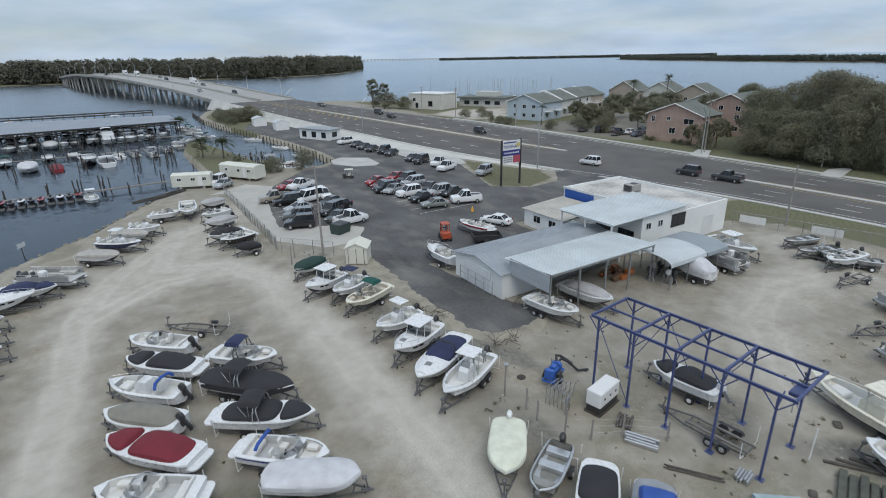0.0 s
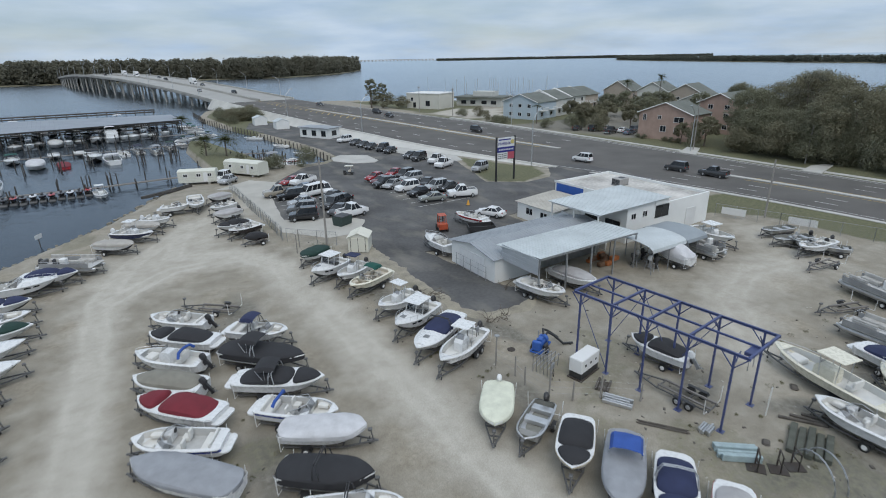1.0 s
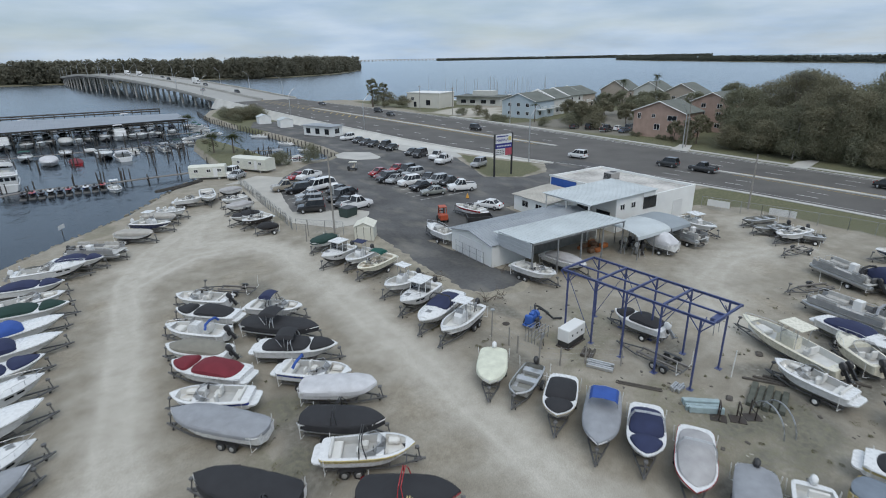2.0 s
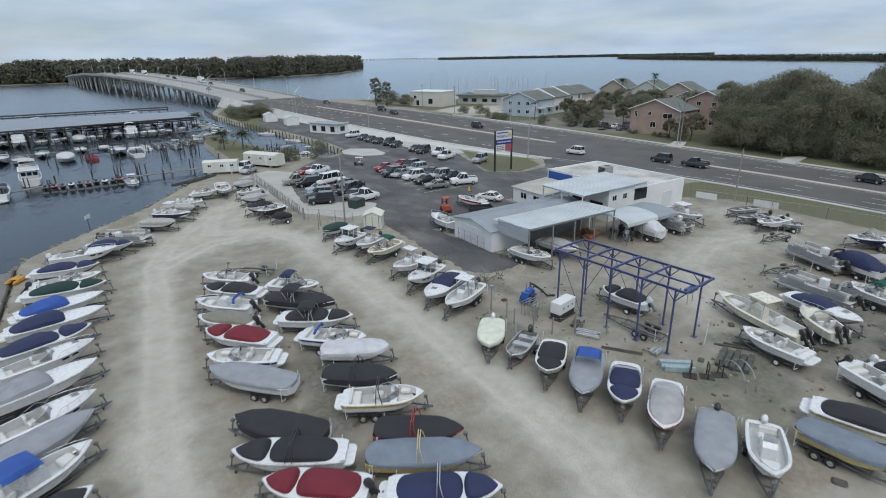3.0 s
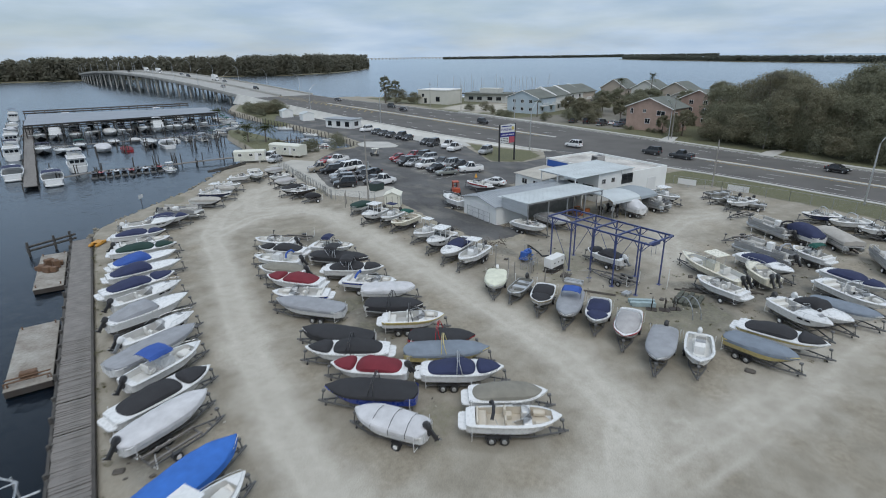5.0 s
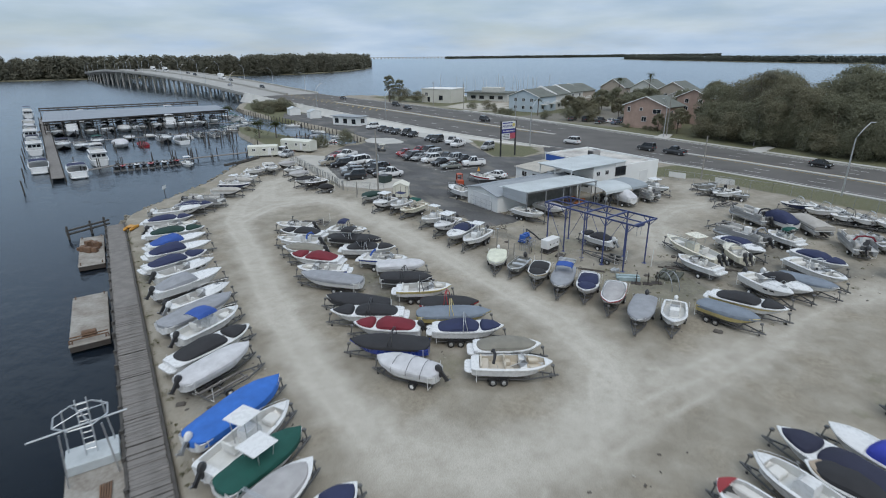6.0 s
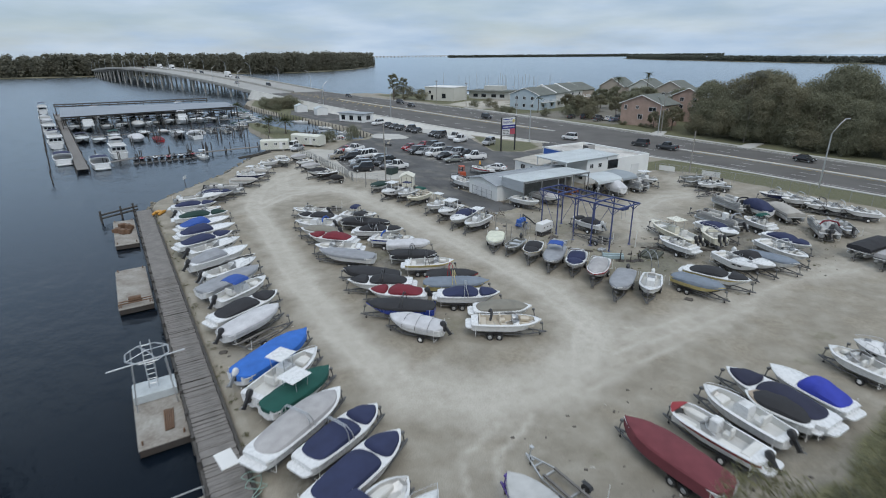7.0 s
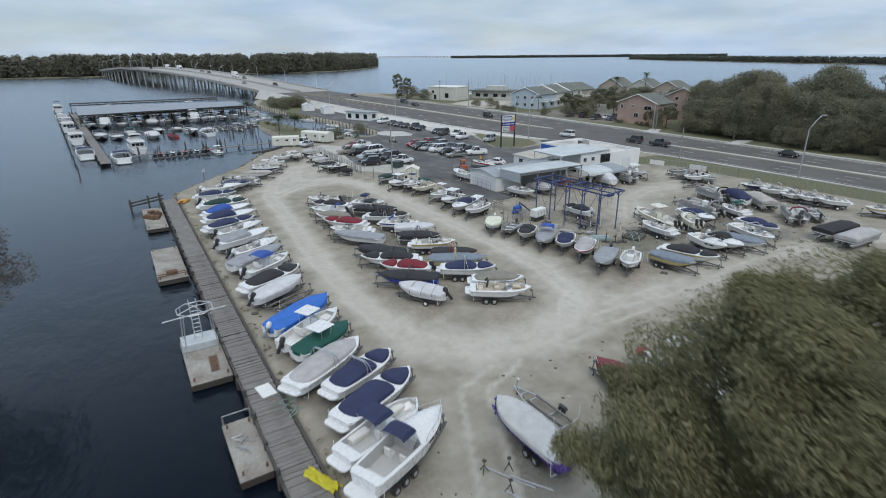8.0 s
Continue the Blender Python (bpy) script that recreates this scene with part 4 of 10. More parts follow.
KINDS = {
    "bow": "bowrider", "two": "bowrider", "cc": "centre-console boat", "cct": "centre-console boat", "deckcov": "runabout", "cover": "motorboat", "tarp": "motorboat", "deck": "deck boat", "cruiser": "cabin cruiser",
    "cuddyopen": "cuddy-cabin boat", "trawler": "flybridge motor yacht", "cuddy": "hardtop fishing boat", "pont": "pontoon boat", "pontopen": "pontoon boat", "jon": "aluminium jon boat", "pwc": "jet ski",
}
COLOUR_WORDS = {"bluegrey": "blue-grey", "warmgrey": "light grey", "palegrey": "pale grey", "navydark": "dark navy", "brightblue": "bright blue", "darkgreen": "dark green", "tanblack": "tan", "royal": "royal blue"}


def word(c):
    return COLOUR_WORDS.get(c, c)


def pontoon_boat(o, L, cover, ob, bimini, k):
    B = 2.45
    for sy in (-1, 1):
        g = Geo()
        v = []
        for s, r in ((-0.5, 0.2), (-0.46, 0.3), (0.38, 0.3), (0.46, 0.2), (0.5, 0.05)):
            v += [(s * L, sy * 0.85 + r * math.cos(t), k + 0.32 + (0.3 - r) * 0.5 + r * math.sin(t)) for t in (2 * math.pi * i / 10 for i in range(10))]
        g.rings(v, 10)
        part("pontoon", g, ALU, o)
    z = k + 0.68
    g = Geo()
    g.soft(-L * 0.48, -B / 2, z - 0.06, L * 0.46, B / 2, z + 0.04, 0.03)
    part("deck", g, FLOORGREY, o)
    panel = surface("pontoon panel", (0.24, 0.245, 0.25), 0.4, vary=0.25, scale=1.2)
    if cover:
        g = Geo()
        v = []
        for i in range(12):
            t = i / 11
            x = -L * 0.47 + L * 0.92 * t
            h = 0.75 + 0.28 * math.sin(t * math.pi) + 0.05 * math.sin(i * 2.2)
            b = B / 2 + 0.03
            lap = 0.09 * noise.noise(Vector((x * 1.3, L, 4.0)))
            half = [(b, z + 0.16 + lap), (b, z + 0.46), (b * 0.9, z + 0.6 + lap * 0.4), (b * 0.45, z + h * 0.86 + lap * 0.5), (0, z + h)]
            v += [(x, -p, q) for p, q in half] + [(x, p, q) for p, q in reversed(half[:-1])]
        g.rings(v, 9)
        part("canvas_cover", g, cloth(cover), o, f"{word(cover)} fitted canvas cover")
        for sy in (-1, 1):
            g = Geo()
            g.box(-L * 0.44, sy * B / 2 - 0.03, z + 0.05, L * 0.43, sy * B / 2 + 0.01, z + 0.34)
            part("side_panel", g, surface("dark pontoon panel", (0.1, 0.1, 0.1), 0.5, vary=0.15), o, smooth=None)
    else:
        for sy in (-1, 1):
            g = Geo()
            g.box(-L * 0.4, sy * B / 2 - 0.03, z + 0.06, L * 0.42, sy * B / 2 + 0.02, z + 0.5)
            rail = part("side_panel", g, panel, o)
            g = Geo()
            g.tube([(-L * 0.4, sy * B / 2, z + 0.72), (L * 0.42, sy * B / 2, z + 0.72)], 0.025, 5)
            for i in range(6):
                x = -L * 0.4 + L * 0.82 * i / 5
                g.tube([(x, sy * B / 2, z), (x, sy * B / 2, z + 0.72)], 0.02, 4)
            part("rail", g, ALU, rail)
        for x, y, d, w in ((-L * 0.3, 0.75, 1.6, 0.6), (L * 0.22, -0.75, 1.8, 0.6), (L * 0.22, 0.75, 1.8, 0.6)):
            g = Geo()
            g.soft(x - d / 2, y - w / 2, z + 0.04, x + d / 2, y + w / 2, z + 0.45, 0.08)
            g.soft(x - d / 2, y + (w / 2 - 0.16 if y > 0 else -w / 2), z + 0.3, x + d / 2, y + (w / 2 if y > 0 else -w / 2 + 0.16), z + 0.85, 0.06)
            part("bench", g, surface("weathered grey vinyl", (0.4, 0.39, 0.37), 0.6, vary=0.2), o)
        g = Geo()
        g.soft(-L * 0.08, -0.95, z, L * 0.02, -0.3, z + 0.95, 0.06)
        part("console", g, WHITE, o)
        seat(o, -L * 0.16, -0.6, z + 0.04, surface("dark grey vinyl", (0.07, 0.07, 0.075), 0.6))
        g = Geo()
        g.soft(-L * 0.46, -0.5, z + 0.04, -L * 0.41, 0.5, z + 0.55, 0.05)
        part("motor_cover", g, surface("dark pontoon panel", (0.1, 0.1, 0.1), 0.5, vary=0.15), o)
        g = Geo()
        g.tube([(L * 0.42, -1.2, z + 0.72), (L * 0.42, -0.4, z + 0.72), (L * 0.42, -0.4, z + 0.1)], 0.022, 5)
        g.tube([(L * 0.42, 1.2, z + 0.72), (L * 0.42, 0.4, z + 0.72), (L * 0.42, 0.4, z + 0.1)], 0.022, 5)
        part("bow_rail", g, ALU, o)
    if bimini:
        folded = bimini.endswith("_f")
        c = bimini[:-2] if folded else bimini
        canopy_top(o, -L * 0.3, L * 0.12, 1.1, z + 0.3, 1.7, cloth(c), f"{word(c)} canvas bimini top" + (" folded" if folded else ""), folded)
    if ob:
        outboard(o, -L * 0.5, 0, z - 0.05, 35, BLACK)


def boat(x, y, ang, L, kind, cover="", hull="white", ob=0, axles=1, tower=0, bimini="", inside="", stripe="", ttop=0, straps=0, half=0, tall=0, afloat=False, blunt=0.0, low=0, skirt=0.0):
    r = random.Random(int(x * 131 + y * 17))
    k = WATER_Z - 0.35 if afloat else 0.55
    bits = [("bare aluminium" if kind in ("jon", "pontopen") else word(hull) + "-hulled"), KINDS[kind]]
    tail = []
    if cover:
        tail.append(f"under {word(cover)} canvas cover" if kind in ("cover", "tarp", "pont", "pwc") else f"with {word(cover)} canvas covers")
    if bimini and not (cover and len(tail) > 0 and kind != "cover"):
        tail.append(f"with {word(bimini.replace('_f', ''))} bimini top")
    if ob and not cover:
        tail.append("with outboard")
    tail.append("afloat at a berth" if afloat else "on a trailer")
    name = {"pont": "pontoon_boat", "pontopen": "pontoon_boat", "jon": "jon_boat", "pwc": "jet_ski", "cruiser": "cabin_cruiser", "trawler": "motor_yacht"}.get(kind, "motorboat")
    m = pose(x, y, 0, r.uniform(-0.8, 0.8), r.uniform(-0.6, 0.6), ang)
    if len(" ".join(bits + tail).split()) > 12:
        tail = tail[:-1]
    if len(" ".join(bits + tail).split()) > 12:
        tail = tail[:1]
    o = thing(name, m, " ".join(bits + tail), "boat" if kind != "pwc" else "jet ski", "boats afloat" if afloat else "boats on trailers")
    if not afloat:
        trailer(x, y, ang, L, axles, mat=gel("purple") if hull == "purple" else None)
    if kind in ("pont", "pontopen"):
        pontoon_boat(o, L, cover, ob, bimini, k)
        return o
    if kind == "pwc":
        h = Hull(L, 1.15, 0.62, k, 2.0)
        part("hull", h.shell(), [gel("white"), gel("black"), gel("black"), gel("black")], o)
        part("canvas_cover", h.cover(0.0, 0.99, 0.5, 0.55, 0.2, seed=3, oval=12), cloth(cover), o, "black fitted cover")
        return o
    if kind == "jon":
        h = Hull(L, 1.75, 0.62, k, 4.5)
        part("hull", h.shell(), [ALU] * 4, o)
        part("gunwale", h.rim(0.09), ALU, o)
        part("cockpit", h.tub(0.02, 0.93, 0.09, 0.12), surface("olive deck", (0.2, 0.2, 0.18), 0.8, vary=0.2), o)
        for s in (0.16, 0.45, 0.8):
            b = h.b(s) - 0.12
            g = Geo()
            g.soft(h.x(s) - 0.28, -b, k + 0.14, h.x(s) + 0.28, b, k + 0.46, 0.03)
            part("bench", g, ALU if s != 0.8 else surface("grey carpet", (0.25, 0.25, 0.24), 0.9), o)
        if r.random() < 0.6:
            seat(o, h.x(0.45), 0.1, k + 0.46, surface("grey vinyl", (0.4, 0.4, 0.4), 0.6), 0.42, 0.42, 0.4)
        if ob:
            outboard(o, h.x(0) - 0.02, 0, h.zg(0) - 0.12, 30, BLACK)
        return o
    big = kind in ("cruiser", "cuddy", "cuddyopen", "trawler")
    B = min(2.58, max(2.2, L * (0.365 if L < 6.6 else 0.335)))
    if afloat:
        B = min(4.1, max(2.4, L * 0.35))
    D = (1.45 if kind in ("cruiser", "trawler") else 1.15 if big or tall else 0.98) * (0.9 + L * 0.016) * (1.25 if afloat and L > 9 else 1.0)
    h = Hull(L, B, D, k, {"bow": 3.5, "two": 3.5, "deckcov": 3.2, "deck": 4.6, "cct": 2.6, "cc": 2.7, "cover": 3.0, "tarp": 2.8}.get(kind, 2.5) if not blunt else blunt)
    side = gel(hull)
    band = gel(stripe or (hull if hull != "white" else "white"))
    low = gel("white" if hull in ("white", "yellow", "navy", "red", "blue") else hull)
    rail = BLACK if r.random() < 0.5 else gel("white")
    if hull in ("yellow", "blue", "red", "purple", "tan"):
        mats = [rail, gel("white") if kind != "cover" else side, side, side]
    elif hull in ("navy", "black"):
        mats = [rail, side, side, gel("white")]
    else:
        mats = [rail, side, band, low]
    part("hull", h.shell(), mats, o, f"{word(hull)} fibreglass hull")
    w = 0.17
    white = gel("cream" if hull == "cream" else "white")
    vin = {"tan": VTAN, "red": VRED}.get(inside, VINYL)
    zf = k + 0.42
    if kind in ("cover", "tarp"):
        c = cover
        part("canvas_cover", h.cover(-0.012, 0.997, 1.0 if tall else 0.24 if low else r.uniform(0.46, 0.66), r.uniform(0.44, 0.54), skirt or 0.45 if skirt or c in ("black", "brightblue") and hull == "white" else r.uniform(0.16, 0.3), seed=r.random() * 9, oval=16), cloth(c), o, f"{word(c)} canvas boat cover drawn over the gunwales")
        if straps:
            for s in (0.2, 0.42, 0.66):
                g = Geo()
                b, z, hh = h.b(s) + 0.06, h.zg(s), 0.5 if s < 0.6 else 0.36
                g.tube([(h.x(s), -b, z - 0.25), (h.x(s), -b, z + 0.05), (h.x(s), -b * 0.5, z + hh * 0.86), (h.x(s), 0, z + hh + 0.06), (h.x(s), b * 0.5, z + hh * 0.86), (h.x(s), b, z + 0.05), (h.x(s), b, z - 0.25)], 0.02, 4)
                part("strap", g, BLACK, o)
    elif kind in ("bow", "two", "deckcov"):
        if kind == "bow":
            part("gunwale", h.rim(w), white, o)
            part("transom_deck", h.deck(0.0, 0.1, 0.05), white, o)
            part("bow_deck", h.deck(0.9, 0.999, 0.06), white, o)
        else:
            part("deck", h.deck(0.0, 0.999, 0.05, 18), white, o)
        if kind == "deckcov":
            s1 = 0.6 if half else 0.93
            if half:
                part("foredeck", h.deck(0.58, 0.93, 0.22, inset=0.02), white, o)
            part("canvas_cover", h.cover(0.05, s1, 0.5 if not half else 0.75, 0.45, 0.0, 0.1, seed=r.random() * 9, oval=9), cloth("black" if cover == "tanblack" else cover), o, f"{word(cover)} snap-on canvas cover")
            if cover == "tanblack":
                part("bow_cover", h.cover(0.6, 0.95, 0.2, 0.66, 0.0, 0.1, oval=6), cloth("tanblack"), o, "tan canvas bow cover")
        elif kind == "two":
            part("cockpit_cover", h.cover(0.08, 0.66, 0.52, 0.45, 0.0, 0.1, seed=r.random() * 9, oval=9), cloth(cover), o, f"{word(cover)} canvas cockpit cover")
            if half:
                part("foredeck", h.deck(0.6, 0.93, 0.24, inset=0.02), white, o)
                g = Geo()
                g.soft(h.x(0.78) - 0.25, -0.25, h.zg(0.78) + 0.16, h.x(0.78) + 0.25, 0.25, h.zg(0.78) + 0.28, 0.04)
                part("hatch", g, TINT, o)
            else:
                part("bow_cover", h.cover(0.668, 0.96, 0.34, 0.72, 0.0, 0.11, seed=r.random() * 9, oval=7), cloth(cover), o, f"{word(cover)} canvas bow cover")
        else:
            part("cockpit", h.tub(0.1, 0.6, w, 0.4), FLOORGREY if inside != "tan" else VTAN, o)
            part("bow_well", h.tub(0.68, 0.9, w + 0.06, 0.55, 5), vin, o)
            for sy in (-1, 1):
                g = Geo()
                bb = h.b(0.62) - w
                g.soft(h.x(0.59), sy * bb * 0.62 - bb * 0.38, zf, h.x(0.68), sy * bb * 0.62 + bb * 0.38, h.zg(0.63) + 0.1, 0.05)
                part("console", g, white, o)
                seat(o, h.x(0.45), sy * (h.b(0.45) - w) * 0.55, zf, vin)
                g = Geo()
                b1 = h.b(0.8) - w
                g.soft(h.x(0.71), sy * b1 * 0.75 - 0.2, k + 0.62, h.x(0.84), sy * b1 * 0.75 + 0.2, h.zg(0.78) - 0.08, 0.06)
                part("bow_cushion", g, vin, o)
            seat(o, h.x(0.17), 0, zf, vin, 0.6, (h.b(0.2) - w) * 1.8, 0.35)
            g = Geo()
            g.disc((h.x(0.565), -(h.b(0.5) - w) * 0.55, zf + 0.72), "x", 0.17, 0.04, 12)
            part("steering_wheel", g, BLACK, o)
            windshield(h, o, 0.64, w, 0.38)
        if not ob:
            g = platform(h.x(0) - 0.5, h.x(0) + 0.06, h.b(0.03) * 0.92, k + D * 0.5, k + D * 0.6)
            part("swim_platform", g, white, o)
    elif kind in ("cc", "cct"):
        part("gunwale", h.rim(w), white, o)
        part("cockpit", h.tub(0.05, 0.88, w, 0.45, 10), surface("white nonskid", (0.58, 0.58, 0.56), 0.7, vary=0.08), o)
        part("bow_deck", h.deck(0.86, 0.999, 0.05), white, o)
        part("transom_deck", h.deck(0.0, 0.07, 0.04), white, o)
        g = Geo()
        g.soft(h.x(0.7), -0.5, k + 0.45, h.x(0.83), 0.5, k + 0.85, 0.08)
        part("bow_seat", g, vin, o)
        g = Geo()
        v = []
        x0, x1 = h.x(0.42), h.x(0.6)
        for z, a, b in ((zf, 0, 0), (zf + 0.75, 0, 0.05), (zf + 1.0, 0.05, 0.28)):
            v += [(x0 + a, -0.42, z), (x1 - b, -0.38, z), (x1 - b, 0.38, z), (x0 + a, 0.42, z)]
        g.rings(v, 4)
        con = part("console", g, white, o)
        g = Geo()
        g.add([(x1 - 0.3, -0.38, zf + 1.0), (x1 - 0.3, 0.38, zf + 1.0), (x1 - 0.5, 0.34, zf + 1.42), (x1 - 0.5, -0.34, zf + 1.42)], [(0, 1, 2, 3)])
        part("windscreen", g, TINT, con, smooth=None)
        seat(o, h.x(0.3), 0, zf + 0.25, vin, 0.5, 0.95, 0.4, name="leaning_post")
        if kind == "cct":
            hard_top(o, h.x(0.34), h.x(0.57), h.b(0.45) * 0.66, zf, 2.0, cloth(bimini) if bimini else white)
        elif bimini:
            folded = bimini.endswith("_f")
            c = bimini[:-2] if folded else bimini
            canopy_top(o, h.x(0.25), h.x(0.55), h.b(0.4) * 0.85, h.zg(0.4), 1.25, cloth(c), f"{word(c)} canvas bimini top", folded)
        g = Geo()
        pts = [(h.x(s), h.b(s) - 0.08, h.zg(s) + 0.22) for s in (0.68, 0.8, 0.9, 0.97)]
        g.tube([(h.x(0.66), h.b(0.66) - 0.08, h.zg(0.66))] + pts + [(p[0], -p[1], p[2]) for p in reversed(pts)] + [(h.x(0.66), -h.b(0.66) + 0.08, h.zg(0.66))], 0.018, 5)
        part("bow_rail", g, ALU, o)
    elif kind in ("cuddyopen", "cuddy", "cruiser", "trawler"):
        part("gunwale", h.rim(w), white, o)
        part("foredeck", h.deck(0.52, 0.999, 0.36 if kind != "cruiser" else 0.42, 12, inset=0.02), white, o)
        part("cockpit", h.tub(0.06, 0.52, w, 0.45), FLOORGREY, o)
        part("transom_deck", h.deck(0.0, 0.08, 0.05), white, o)
        for sy in (-1, 1):
            g = Geo()
            for s0, s1 in ((0.6, 0.68), (0.71, 0.78)):
                pts = [(h.x(s), sy * (h.b(s) - 0.01 + 0.02), h.zg(s) - 0.3) for s in (s0, s1)]
                g.add([pts[0], pts[1], (pts[1][0], pts[1][1], pts[1][2] + 0.13), (pts[0][0], pts[0][1], pts[0][2] + 0.13)], [(0, 1, 2, 3), (3, 2, 1, 0)])
            part("porthole", g, WINDOW, o, smooth=None)
            seat(o, h.x(0.4), sy * (h.b(0.4) - w) * 0.55, zf, vin)
            g = Geo()
            pts = [(h.x(s), sy * (h.b(s) - 0.05), h.zg(s) + 0.4) for s in (0.62, 0.75, 0.86, 0.95, 1.0)]
            g.tube([(h.x(0.56), sy * (h.b(0.56) - 0.05), h.zg(0.56))] + pts, 0.018, 5)
            for s in (0.68, 0.8, 0.92):
                g.tube([(h.x(s), sy * (h.b(s) - 0.05), h.zg(s)), (h.x(s), sy * (h.b(s) - 0.05), h.zg(s) + 0.4)], 0.014, 4)
            part("bow_rail", g, ALU, o)
        seat(o, h.x(0.13), 0, zf, vin, 0.55, (h.b(0.15) - w) * 1.8, 0.3)
        g = Geo()
        g.soft(h.x(0.8) - 0.24, -0.24, h.zg(0.8) + 0.26, h.x(0.8) + 0.24, 0.24, h.zg(0.8) + 0.36, 0.04)
        part("hatch", g, TINT, o)
        if kind != "trawler":
            windshield(h, o, 0.55, w, 0.5)
        if kind == "cuddy":
            g = Geo()
            b, z = h.b(0.5) - w - 0.05, h.zg(0.5)
            lo = [(h.x(0.62), -b * 0.6, z + 0.3), (h.x(0.52), -b, z + 0.1), (h.x(0.36), -b, z), (h.x(0.36), b, z), (h.x(0.52), b, z + 0.1), (h.x(0.62), b * 0.6, z + 0.3)]
            hi = [(p[0] - 0.22, p[1] * 0.9, z + 1.15) for p in lo]
            g.add(lo + hi, [(0, 1, 7, 6), (1, 2, 8, 7), (3, 4, 10, 9), (4, 5, 11, 10), (5, 0, 6, 11)])
            house = part("wheelhouse", g, TINT, o, "glazed wheelhouse", smooth=None)
            g = Geo()
            for a, c in zip(lo, hi):
                g.tube([a, c], 0.035, 5)
            part("pillar", g, white, house)
            g = Geo()
            g.soft(h.x(0.27), -b * 0.98, z + 1.15, h.x(0.62), b * 0.98, z + 1.26, 0.06)
            part("roof", g, white, house, "white moulded hardtop")
        if kind == "trawler":
            g = Geo()
            b, z = h.b(0.45) - 0.35, h.zg(0.5)
            x0, x1 = h.x(0.2), h.x(0.68)
            g.soft(x0, -b, zf, x1, b, z + 1.5, 0.15)
            house = part("deckhouse", g, white, o, "white moulded deckhouse")
            for sy in (-1, 1):
                for q in range(3):
                    g = Geo()
                    xa = x0 + (x1 - x0) * (0.1 + 0.29 * q)
                    g.soft(xa, sy * b - 0.02, z + 0.55, xa + (x1 - x0) * 0.22, sy * b + 0.02, z + 1.15, 0.01)
                    part("window", g, WINDOW, house)
            for q in (-1, 0, 1):
                g = Geo()
                g.soft(x0 - 0.02, q * b * 0.6 - b * 0.24, z + 0.4, x0 + 0.02, q * b * 0.6 + b * 0.24, z + 1.1, 0.01)
                part("window", g, WINDOW, house)
            g = Geo()
            g.soft(x0 - 0.9, -b - 0.2, z + 1.5, x1 - 0.3, b + 0.2, z + 1.62, 0.05)
            g.soft(x0 + 0.6, -b * 0.9, z + 1.6, x0 + 0.75, b * 0.9, z + 2.1, 0.05)
            g.soft(x1 - 1.2, -b * 0.9, z + 1.6, x1 - 1.0, b * 0.9, z + 2.3, 0.05)
            part("flybridge", g, white, o)
            seat(o, x0 + 1.6, 0, z + 1.6, vin, 0.5, 1.4, 0.5)
            canopy_top(o, x0 + 0.8, x1 - 1.2, b * 0.85, z + 1.6, 1.7, cloth(bimini or "white"), f"{word(bimini or 'white')} canvas top over the flybridge")
        if kind == "cruiser":
            if afloat:
                arch(h, o, 0.3, 1.15, -0.35, white, "white moulded radar arch", "radar_arch")
            g = platform(h.x(0) - 0.75, h.x(0) + 0.06, h.b(0.03) * 0.94, k + D * 0.3, k + D * 0.4)
            part("swim_platform", g, white, o)
        if bimini and kind != "trawler":
            canopy_top(o, h.x(0.22) if afloat else h.x(0.34), h.x(0.5), h.b(0.4) * (0.85 if afloat else 0.7), h.zg(0.4), 1.15, cloth(bimini), f"{word(bimini)} canvas bimini top")
    elif kind == "deck":
        part("gunwale", h.rim(w), white, o)
        part("cockpit", h.tub(0.1, 0.94, w, 0.45, 10), FLOORGREY, o)
        part("transom_deck", h.deck(0.0, 0.11, 0.05), white, o)
        if inside == "red":
            part("bow_deck", h.deck(0.9, 0.999, 0.1), VRED, o, "red padded bow")
            g = Geo()
            b = h.b(0.13) - w
            g.soft(h.x(0.11), -b, zf, h.x(0.2), b, zf + 0.55, 0.07)
            part("stern_bench", g, VINYL, o)
        for s, sy in ((0.3, 1), (0.78, 1), (0.78, -1)):
            g = Geo()
            b = h.b(s) - w
            g.soft(h.x(s) - 0.75, sy * b * 0.7 - 0.28, zf, h.x(s) + 0.75, sy * b * 0.7 + 0.28, zf + 0.42, 0.07)
            part("bench", g, VINYL if inside == "red" else vin, o)
        g = Geo()
        g.soft(h.x(0.5), -h.b(0.5) * 0.75, zf, h.x(0.6), -h.b(0.5) * 0.1, zf + 0.9, 0.07)
        part("console", g, white, o)
        seat(o, h.x(0.42), -h.b(0.42) * 0.4, zf, VINYL if inside == "red" else vin)
        windshield(h, o, 0.6, w, 0.3)
        if bimini:
            canopy_top(o, h.x(0.3), h.x(0.54), h.b(0.4) * 0.8, h.zg(0.4), 1.3, cloth(bimini), f"{word(bimini)} canvas bimini top")
        g = platform(h.x(0) - 0.6, h.x(0) + 0.06, h.b(0.03) * 0.92, k + D * 0.4, k + D * 0.5)
        part("swim_platform", g, white, o)
    if tower:
        mt, lab = {1: (BLACK, "black wakeboard tower"), 2: (gel("red"), "red wakeboard tower"), 3: (gel("yellow"), "yellow wakeboard tower"), 4: (ALU, "polished wakeboard tower")}[tower]
        arch(h, o, 0.5, 1.0, -0.25, mt, lab)
    if ttop:
        hard_top(o, h.x(0.3), h.x(0.6), h.b(0.45) * 0.75, h.zg(0.4), 1.05, white)
